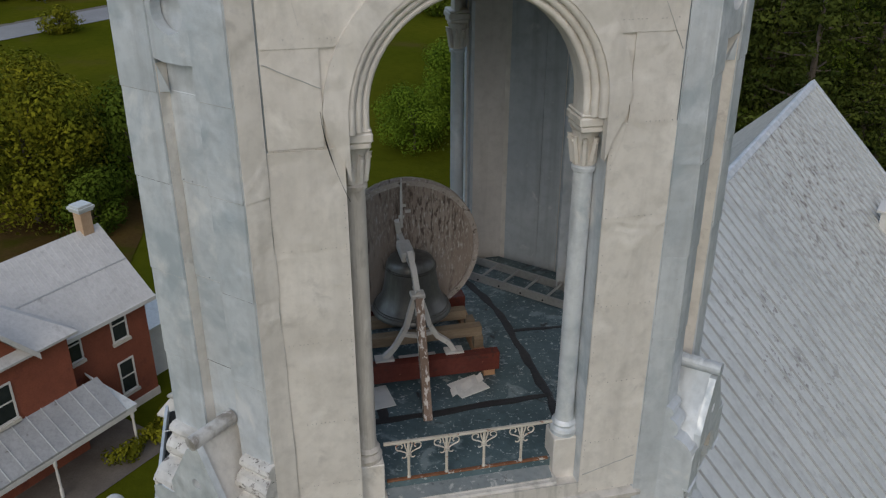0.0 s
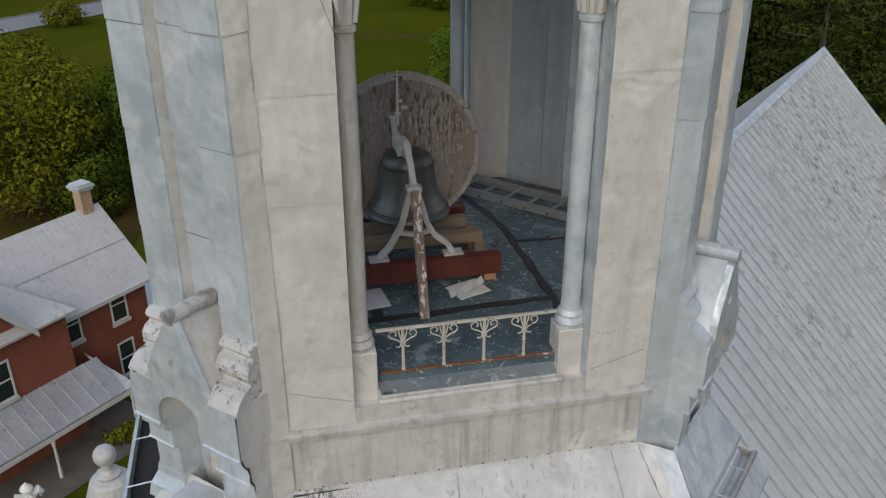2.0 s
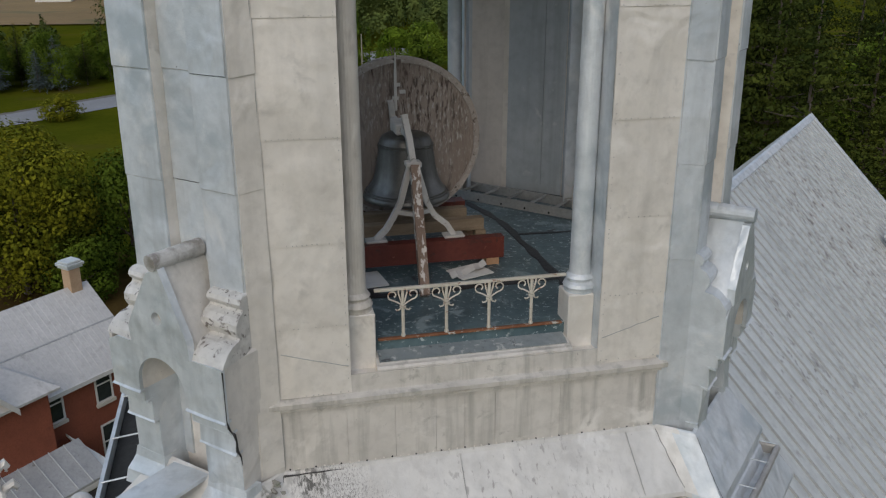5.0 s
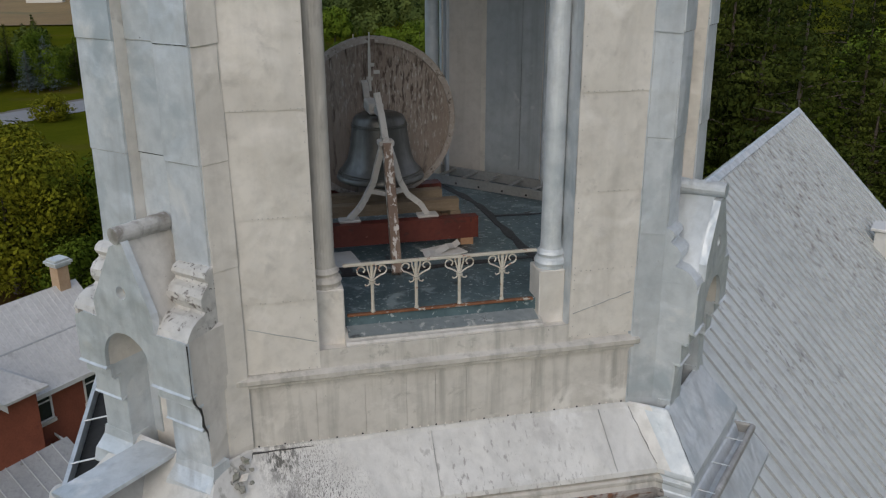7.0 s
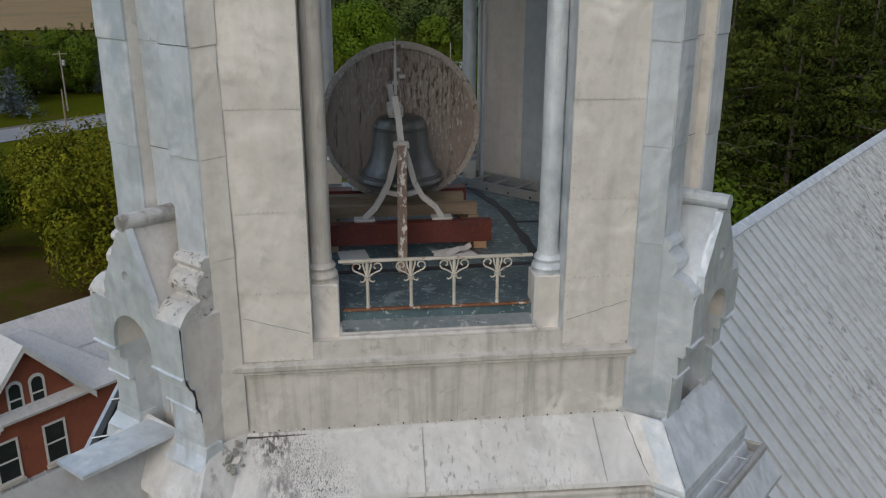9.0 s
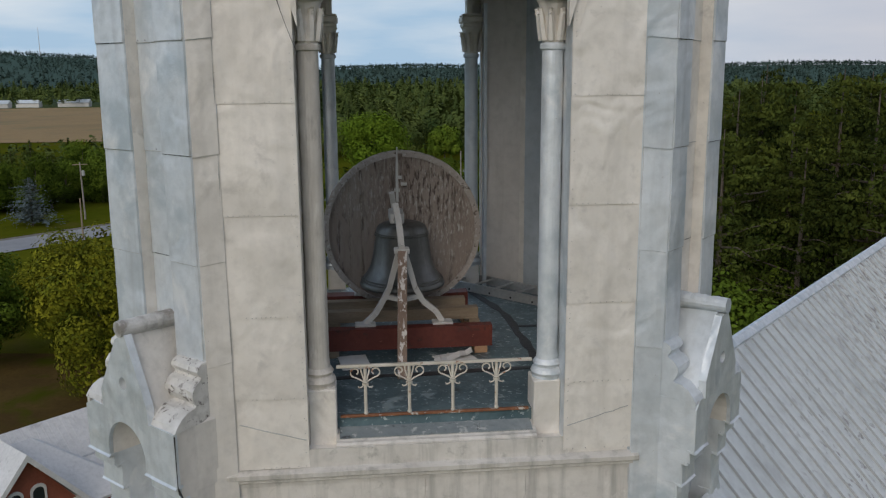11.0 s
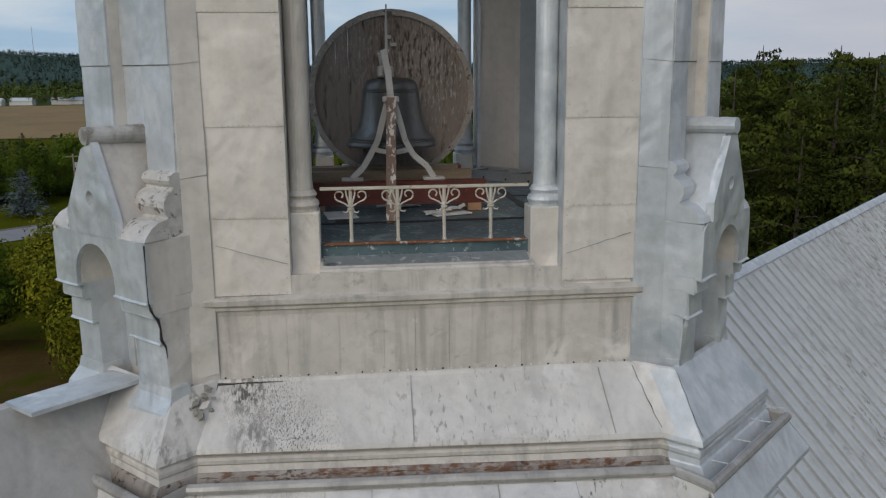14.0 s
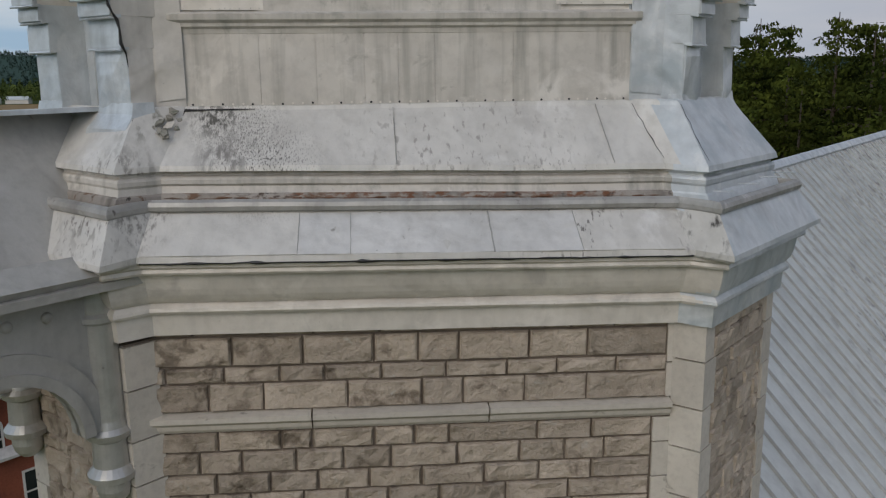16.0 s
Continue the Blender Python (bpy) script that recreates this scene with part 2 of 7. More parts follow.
LEAF_BRIGHT = material("bright_green_leaves", ((0.055, 0.100, 0.008), (0.130, 0.195, 0.018)), 0.95, 0, 0.3, 2.5, 0, per_island=0.12, per_object=0.1, sheen_spec=0.05)
LIP = material("weathered_gutter_metal", ((0.36, 0.355, 0.34), (0.48, 0.475, 0.455)), 0.5, 0.4, 2.5, 14, 0.4, 0.01, streak=((0.20, 0.19, 0.175), 0.7, 6.0), spots=[((0.12, 0.11, 0.10), 0.64, 0.74, 9), ((0.60, 0.59, 0.57), 0.60, 0.72, 5)], dent=0.55)
RUST_SCALE = material("rust_scale", ((0.10, 0.055, 0.035), (0.17, 0.085, 0.045)), 0.9, 0.0, 4, 30, 0.6, 0.006, spots=[((0.05, 0.04, 0.035), 0.52, 0.60, 6)])
HOOD_METAL = material("dull_grey_sheet", ((0.375, 0.37, 0.35), (0.46, 0.455, 0.435)), 0.55, 0.25, 1.2, 10, 0.35, 0.01, streak=((0.27, 0.265, 0.255), 0.5, 4.0), spots=[((0.47, 0.465, 0.455), 0.57, 0.72, 2.4), ((0.19, 0.18, 0.17), 0.70, 0.78, 9)], dent=0.55)
SILVER = material("bright_silver_paint", ((0.50, 0.50, 0.485), (0.62, 0.62, 0.605)), 0.36, 0.55, 2.5, 14, 0.3, 0.006, streak=((0.34, 0.335, 0.32), 0.5, 6.0), spots=[((0.22, 0.21, 0.195), 0.70, 0.78, 14)], dent=0.35)
WHITE_PAINT = material("peeling_white_paint", ((0.56, 0.545, 0.52), (0.44, 0.425, 0.40)), 0.6, 0.0, 5, 30, 0.4, 0.004, spots=[((0.27, 0.23, 0.20), 0.62, 0.70, 18)])
IRON_PAINT = material("cream_iron_paint", ((0.58, 0.55, 0.48), (0.46, 0.42, 0.35)), 0.6, 0.1, 6, 40, 0.4, 0.003, spots=[((0.25, 0.10, 0.05), 0.60, 0.68, 18)])
FLOOR_PAINT = material("peeling_teal_floor", ((0.045, 0.078, 0.090), (0.105, 0.158, 0.175)), 0.38, 0.0, 2.2, 20, 0.4, 0.004, spots=[((0.20, 0.255, 0.27), 0.56, 0.64, 5), ((0.40, 0.45, 0.455), 0.60, 0.66, 24), ((0.33, 0.36, 0.355), 0.63, 0.67, 9), ((0.022, 0.025, 0.027), 0.62, 0.68, 3.1)])
SILL_PAINT = material("worn_sill_paint", ((0.17, 0.20, 0.21), (0.26, 0.285, 0.29)), 0.5, 0.05, 3, 22, 0.4, 0.004, spots=[((0.42, 0.43, 0.42), 0.58, 0.66, 14), ((0.06, 0.065, 0.07), 0.61, 0.68, 9)])
FLAKED = material("bare_timber_with_flaked_paint", ((0.17, 0.115, 0.085), (0.24, 0.17, 0.13)), 0.8, 0, 5, 30, 0.5, 0.004, spots=[((0.58, 0.55, 0.51), 0.53, 0.58, 26)], squash=(1, 0.5, 0.35))
TAR = material("tar_seam", ((0.02, 0.02, 0.022), (0.035, 0.035, 0.036)), 0.5, 0, 4, 30, 0.5, 0.006)
BRONZE = material("dark_bell_metal", ((0.105, 0.105, 0.10), (0.16, 0.16, 0.152)), 0.42, 0.6, 2.5, 14, 0.15, 0.004, streak=((0.30, 0.31, 0.30), 0.5, 9.0))
WHEEL_WOOD = material("weathered_wheel_wood", ((0.235, 0.188, 0.158), (0.31, 0.26, 0.225)), 0.9, 0, 2.4, 26, 0.7, 0.008, streak=((0.32, 0.285, 0.258), 0.6, 24.0), spots=[((0.085, 0.066, 0.055), 0.55, 0.68, 13)], patches=[((0.32, 0.45, 22.15), 0.95, (0.43, 0.405, 0.37), 52, 0.085), ((-0.55, 0.45, 22.40), 0.5, (0.40, 0.37, 0.335), 52, 0.085), ((0.15, 0.45, 22.35), 0.7, (0.085, 0.064, 0.053), 34, 0.115)], squash=(1, 1, 0.26))
WHEEL_RIM = material("chalky_wheel_rim", ((0.31, 0.27, 0.24), (0.41, 0.37, 0.335)), 0.9, 0, 4, 26, 0.7, 0.006, spots=[((0.11, 0.085, 0.07), 0.57, 0.66, 16), ((0.48, 0.45, 0.42), 0.56, 0.64, 30)])
TIMBER = material("weathered_timber", ((0.20, 0.15, 0.10), (0.29, 0.23, 0.16)), 0.8, 0, 3, 30, 0.5, 0.004, squash=(1, 5, 5))
TIMBER_NEW = material("fresh_block_timber", ((0.36, 0.20, 0.11), (0.42, 0.25, 0.14)), 0.7, 0, 4, 30, 0.4, 0.003)
RED_BEAM = material("red_oxide_beam", ((0.088, 0.016, 0.010), (0.135, 0.028, 0.016)), 0.6, 0, 3, 22, 0.3, 0.003, spots=[((0.055, 0.020, 0.014), 0.58, 0.68, 8), ((0.20, 0.075, 0.05), 0.66, 0.72, 20)])
ALLOY = material("dull_aluminium", ((0.40, 0.40, 0.39), (0.50, 0.50, 0.49)), 0.5, 0.7, 4, 30, 0.2, 0.002)
# near-black: the shade inside gutters and rung holes is put into the colour
DARK = material("cavity_shade_black", ((0.02, 0.02, 0.02), (0.03, 0.03, 0.03)), 0.9, 0, 3, 20, 0.2)
STONE = material("quarried_limestone", ((0.36, 0.305, 0.245), (0.475, 0.41, 0.34)), 0.92, 0, 3.2, 13, 0.9, 0.05, spots=[((0.17, 0.137, 0.105), 0.57, 0.70, 5), ((0.44, 0.41, 0.36), 0.62, 0.72, 9)], per_object=0.20, patches=[((-1.5, -2.69, 18.4), 0.8, (0.20, 0.165, 0.13), 7, 0.12)])
DRESSED = material("dressed_limestone", ((0.50, 0.465, 0.415), (0.58, 0.545, 0.485)), 0.85, 0, 1.8, 20, 0.5, 0.008, spots=[((0.26, 0.24, 0.21), 0.64, 0.74, 7)], per_object=0.08)
MOSSY = material("mossy_rubble", ((0.20, 0.20, 0.17), (0.30, 0.29, 0.26)), 0.95, 0, 6, 30, 0.8, 0.02, spots=[((0.10, 0.13, 0.08), 0.55, 0.65, 9), ((0.07, 0.065, 0.06), 0.6, 0.68, 14)])
MORTAR = material("dark_mortar", ((0.135, 0.108, 0.085), (0.20, 0.165, 0.135)), 0.95, 0, 6, 40, 0.6, 0.01)
ROOF_METAL = material("grey_seam_roofing", ((0.57, 0.595, 0.585), (0.65, 0.67, 0.66)), 0.5, 0.35, 0.5, 8, 0.3, 0.006, streak=((0.28, 0.28, 0.28), 0.4, 2.0), spots=[((0.24, 0.23, 0.22), 0.66, 0.76, 2.2)], per_object=0.05, patches=[((14.6, 12.8, 17.0), 6.5, (0.20, 0.175, 0.16), 7.0, 0.10), ((9.5, 6.5, 15.5), 3.5, (0.27, 0.26, 0.25), 6.0, 0.05)], squash=(0.8, 0.8, 0.35))
# darker than the roofing: the shadow lines along seams are in the colour
SHADOWED_SEAM = material("shadow_toned_seam_metal", ((0.36, 0.37, 0.365), (0.44, 0.45, 0.445)), 0.6, 0.3, 2, 12, 0.2, 0.004)
HOUSE_ROOF = material("house_sheet_roofing", ((0.53, 0.52, 0.50), (0.63, 0.615, 0.595)), 0.55, 0.15, 0.6, 7, 0.2, 0.006, streak=((0.38, 0.37, 0.36), 0.45, 3.0), spots=[((0.40, 0.385, 0.37), 0.62, 0.72, 1.1)])
BRICK = material("red_brick", ((0.20, 0.058, 0.032), (0.27, 0.080, 0.042)), 0.9, 0, 0.8, 12, 0.4, 0.006, per_object=0.10, spots=[((0.16, 0.045, 0.03), 0.60, 0.72, 1.2)])
CHIMNEY_BRICK = material("buff_chimney_brick", ((0.42, 0.28, 0.17), (0.48, 0.34, 0.22)), 0.9, 0, 2, 12, 0.3, 0.006)
TRIM = material("white_trim", ((0.60, 0.59, 0.56), (0.68, 0.67, 0.64)), 0.6, 0, 1.5, 12, 0.2, 0.003)
GLASS = material("dark_window_glass", ((0.020, 0.025, 0.028), (0.035, 0.042, 0.045)), 0.08, 0, 1, 5, 0.0, rough_var=0.03)
GRASS = material("mown_grass", ((0.052, 0.066, 0.005), (0.088, 0.090, 0.008)), 0.95, 0, 0.035, 1.1, 0.6, 0.2, sheen_spec=0.0, spots=[((0.085, 0.062, 0.022), 0.56, 0.74, 0.05)])
gn, gl = GRASS.node_tree.nodes, GRASS.node_tree.links
g_old = gn["Principled BSDF"].inputs["Base Color"].links[0].from_socket
# beyond 560 m: woodland cover, with distance haze tinted into its colour
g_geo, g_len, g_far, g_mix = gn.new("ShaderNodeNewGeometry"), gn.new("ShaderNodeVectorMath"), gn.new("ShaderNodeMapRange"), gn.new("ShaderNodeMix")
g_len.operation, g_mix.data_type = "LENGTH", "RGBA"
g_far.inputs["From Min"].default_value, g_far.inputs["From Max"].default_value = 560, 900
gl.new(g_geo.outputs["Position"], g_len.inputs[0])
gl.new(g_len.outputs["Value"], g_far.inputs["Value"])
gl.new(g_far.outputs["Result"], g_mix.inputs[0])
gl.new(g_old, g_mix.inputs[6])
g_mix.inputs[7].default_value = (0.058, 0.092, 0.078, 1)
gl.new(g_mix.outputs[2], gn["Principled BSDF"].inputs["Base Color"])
FIELD = material("dry_golden_field", ((0.185, 0.112, 0.030), (0.25, 0.155, 0.048)), 0.95, 0, 0.02, 0.5, 0.4, 0.2, spots=[((0.14, 0.105, 0.03), 0.55, 0.65, 0.03)])
ASPHALT = material("grey_asphalt", ((0.20, 0.20, 0.205), (0.26, 0.26, 0.26)), 0.8, 0, 0.2, 4, 0.2, 0.01)
EARTH = material("bare_brown_earth", ((0.062, 0.040, 0.016), (0.088, 0.060, 0.020)), 0.95, 0, 0.25, 3, 0.5, 0.05, sheen_spec=0.0, spots=[((0.045, 0.052, 0.006), 0.50, 0.66, 0.22)])
SCROLL_PAINT = material("flaked_scroll_paint", ((0.53, 0.515, 0.485), (0.65, 0.635, 0.60)), 0.55, 0.12, 2.4, 14, 0.4, 0.014, streak=((0.40, 0.38, 0.35), 0.5, 7.0), spots=[((0.42, 0.405, 0.375), 0.56, 0.70, 7), ((0.17, 0.15, 0.135), 0.585, 0.65, 13), ((0.08, 0.075, 0.07), 0.62, 0.68, 26)], dent=0.9)
RIDGE_PAINT = material("tarnished_ridge_paint", ((0.44, 0.43, 0.41), (0.60, 0.59, 0.57)), 0.5, 0.2, 2.6, 12, 0.4, 0.012, spots=[((0.25, 0.23, 0.205), 0.47, 0.58, 3.2), ((0.66, 0.67, 0.67), 0.58, 0.70, 4)], dent=0.8)
BARK = material("bark", ((0.07, 0.055, 0.042), (0.11, 0.09, 0.07)), 0.95, 0, 2, 15, 0.7, 0.03)
# LEAF and NEEDLES: tones spread wide to stand in for shade within crowns
LEAF = material("green_leaves", ((0.034, 0.062, 0.006), (0.120, 0.170, 0.020)), 0.95, 0, 0.30, 2.5, 0, per_island=0.13, per_object=0.30, sheen_spec=0.05)
LEAF_YELLOW = material("yellowing_leaves", ((0.052, 0.072, 0.007), (0.215, 0.205, 0.016)), 0.95, 0, 0.45, 2.5, 0, sheen_spec=0.05, per_island=0.32, per_object=0.12)
NEEDLES = material("pine_needles", ((0.016, 0.027, 0.006), (0.082, 0.100, 0.018)), 0.95, 0, 0.28, 2, 0, per_island=0.12, per_object=0.40, sheen_spec=0.05)
BLUE_NEEDLES = material("blue_spruce_needles", ((0.060, 0.085, 0.085), (0.090, 0.12, 0.125)), 0.7, 0, 0.3, 2, 0, per_island=0.3)

RUBBER = material("tyre_rubber", ((0.02, 0.02, 0.02), (0.03, 0.03, 0.03)), 0.8, 0, 3, 20, 0.1)
CONCRETE = material("worn_paving", ((0.11, 0.094, 0.078), (0.16, 0.14, 0.12)), 0.9, 0, 0.8, 9, 0.3, 0.01)


# ---- mesh helpers ----
def link(name, bm, mat, parent=None, label="", smooth=False):
    me = bpy.data.meshes.new(name)
    bmesh.ops.recalc_face_normals(bm, faces=bm.faces)
    bm.to_mesh(me)
    bm.free()
    me.materials.append(mat)
    if smooth:
        me.shade_smooth()
    ob = new(name, me)
    if parent:
        ob.parent = parent
    if label:
        ob["label"] = label
    return ob


def part(name, bm, mat, parent, label="", smooth=False):
    return link(name, bm, mat, parent, label, smooth)


def thing(name, label, category, group="", kind="", at=(0, 0, 0)):
    ob = new(name)
    ob.empty_display_size = 0.2
    ob.location = at
    return tagged(ob, label, category, group, kind)


def box(bm, c, size, rot=None, bevel=0.0):
    m = Matrix.Translation(c) @ (rot or Matrix.Identity(4)) @ Matrix.Diagonal((*size, 1))
    r = bmesh.ops.create_cube(bm, size=1.0, matrix=m)
    if bevel:
        es = {e for v in r["verts"] for e in v.link_edges}
        bmesh.ops.bevel(bm, geom=list(es), offset=bevel, segments=1, affect="EDGES")
    return bm


def boxm(c, size, rot=None, bevel=0.0):
    return box(bmesh.new(), c, size, rot, bevel)


def loft(bm, rings, close_u=True, cap=False):
    """Quads between rings of points."""
    vs = [[bm.verts.new(p) for p in r] for r in rings]
    for a, b in zip(vs, vs[1:]):
        n = len(a)
        for i in range(n if close_u else n - 1):
            j = (i + 1) % n
            bm.faces.new((a[i], a[j], b[j], b[i]))
    if cap:
        bm.faces.new(vs[0])
        bm.faces.new(vs[-1])
    return bm


def prism(bm, pts, put, d0, d1):
    """A polygon (s, z) drawn out from depth d0 to d1; put(s, z, d) gives the place."""
    return loft(bm, [[put(s, z, d0) for s, z in pts], [put(s, z, d1) for s, z in pts]], True, True)


def lathe(bm, profile, c, seg=20, a0=0.0, a1=360.0, axis="z"):
    rings = []
    for r, h in profile:
        ring = []
        for i in range(seg):
            a = radians(a0 + (a1 - a0) * i / seg)
            if axis == "z":
                ring.append((c[0] + r * math.cos(a), c[1] + r * math.sin(a), c[2] + h))
            else:
                ring.append((c[0] + r * math.cos(a), c[1] + h, c[2] + r * math.sin(a)))
        rings.append(ring)
    return loft(bm, rings, True, True)


def tube(bm, pts, r, seg=8):
    """A round bar along points; r a number or one for each point."""
    rings = []
    pts = [Vector(p) for p in pts]
    for i, p in enumerate(pts):
        d = (pts[min(i + 1, len(pts) - 1)] - pts[max(i - 1, 0)]).normalized()
        side = d.cross(Vector((0, 0, 1)))
        side = side.normalized() if side.length > 0.05 else Vector((1, 0, 0))
        up = side.cross(d)
        rr = r[i] if isinstance(r, (list, tuple)) else r
        rings.append([p + rr * (math.cos(2 * math.pi * k / seg) * side + math.sin(2 * math.pi * k / seg) * up) for k in range(seg)])
    return loft(bm, rings, True, True)


def bar(bm, a, b, w, h, up=(0, 0, 1)):
    """A straight timber of section w x h from a to b."""
    a, b = Vector(a), Vector(b)
    d = (b - a).normalized()
    side = d.cross(Vector(up)).normalized()
    top = side.cross(d)
    ring = lambda p: [p + side * w / 2 * i + top * h / 2 * j for i, j in ((-1, -1), (1, -1), (1, 1), (-1, 1))]
    return loft(bm, [ring(a), ring(b)], True, True)


def raw(name, verts, faces, mat, parent=None):
    me = bpy.data.meshes.new(name)
    me.from_pydata(verts, [], faces)
    me.materials.append(mat)
    ob = new(name, me)
    if parent:
        ob.parent = parent
    return ob


H = math.sqrt(0.5)
COS = {0: (0, -1), 1: (1, 0), 2: (0, 1), 3: (-1, 0)}


def face_put(k):
    """Places on the tower's cardinal side k (0 the front): s along it, z, and d out from the axis."""
    a = radians(90 * k)
    ca, sa = math.cos(a), math.sin(a)
    return lambda s, z, d: (ca * s + sa * d, sa * s - ca * d, z)


def diag_put(k):
    """The same on the diagonal side that follows side k."""
    a = radians(90 * k + 45)
    ca, sa = math.cos(a), math.sin(a)
    return lambda s, z, d: (ca * s + sa * d, sa * s - ca * d, z)


# ---- bell tower ----
tower = thing("bell_tower", "octagonal church bell tower, silver-painted sheet metal over a limestone stage", "tower")
A, HW, TH = 2.21, 1.49, 0.20          # apothem, half width of a side, thickness of its wall
Z_BASE, Z_TOP = 20.10, 25.9
ARCH_Z, R_IN, R_MID, R_OUT = 24.27, 0.775, 0.925, 1.10


def arch_pts(r, z0, n=24, zc=ARCH_Z):
    """Down one jamb, round the arch and down the other."""
    p = [(-r, z0)]
    p += [(-r * math.cos(math.pi * i / n), zc + r * math.sin(math.pi * i / n)) for i in range(n + 1)]
    return p + [(r, z0)]


def strip(bm, inner, outer, put, d0, d1):
    """A band between two outlines of as many points, from depth d0 to d1."""
    n = len(inner)
    loops = [[bm.verts.new(put(s, z, d)) for s, z in pts] for pts, d in ((inner, d1), (outer, d1), (outer, d0), (inner, d0))]
    for a, b in zip(loops, loops[1:] + loops[:1]):
        for i in range(n - 1):
            bm.faces.new((a[i], a[i + 1], b[i + 1], b[i]))
    for i in (0, n - 1):
        bm.faces.new([q[i] for q in loops])
    return bm


def border(pts, hw, z0, z1, zc=ARCH_Z):
    """For each point of an arch the point of a rectangle beyond it."""
    out = []
    for s, z in pts:
        if z <= zc + 1e-6:
            out.append((math.copysign(hw, s), z))
            continue
        k = min(hw / max(abs(s), 1e-6), (z1 - zc) / (z - zc))
        out.append((s * k, zc + (z - zc) * k))
    return out


def sheet(parent, put, s0, s1, z0, z1, d, seed, mat=None, wob=0.006, nx=4, nz=5, label="", lap=0.006):
    """A thin buckled metal sheet with folded edges, lapped a little over the one below."""
    rnd = random.Random(seed)
    off = Vector((rnd.random() * 40, rnd.random() * 40, 0))
    bm = bmesh.new()
    g = []
    for j in range(nz + 1):
        row = []
        for i in range(nx + 1):
            u, v = i / nx, j / nz
            s, z = s0 + (s1 - s0) * u, z0 + (z1 - z0) * v
            w = wob * noise.noise(Vector((s * 2.3, z * 2.1, 0)) + off) + wob * 0.6 * noise.noise(Vector((s * 6, z * 4, 3)) + off)
            edge = i in (0, nx) or j in (0, nz)
            row.append(bm.verts.new(put(s, z, d + (0.0 if edge else 0.003) + w * (0.4 if edge else 1) + lap * (1 - v))))
        g.append(row)
    for j in range(nz):
        for i in range(nx):
            bm.faces.new((g[j][i], g[j][i + 1], g[j + 1][i + 1], g[j + 1][i]))
    ring = [g[0][i] for i in range(nx + 1)] + [g[j][nx] for j in range(1, nz + 1)] + [g[nz][i] for i in range(nx - 1, -1, -1)] + [g[j][0] for j in range(nz - 1, 0, -1)]
    cen = put(0, 0, 1)
    back = [bm.verts.new(Vector(v.co) - 0.014 * (Vector(put((s0 + s1) / 2, z0, d)) - Vector(put((s0 + s1) / 2, z0, d - 1)))) for v in ring]
    for i in range(len(ring)):
        j = (i + 1) % len(ring)
        bm.faces.new((ring[i], ring[j], back[j], back[i]))
    ob = part("metal_sheet", bm, mat or PAINT, parent, label, smooth=False)
    return ob


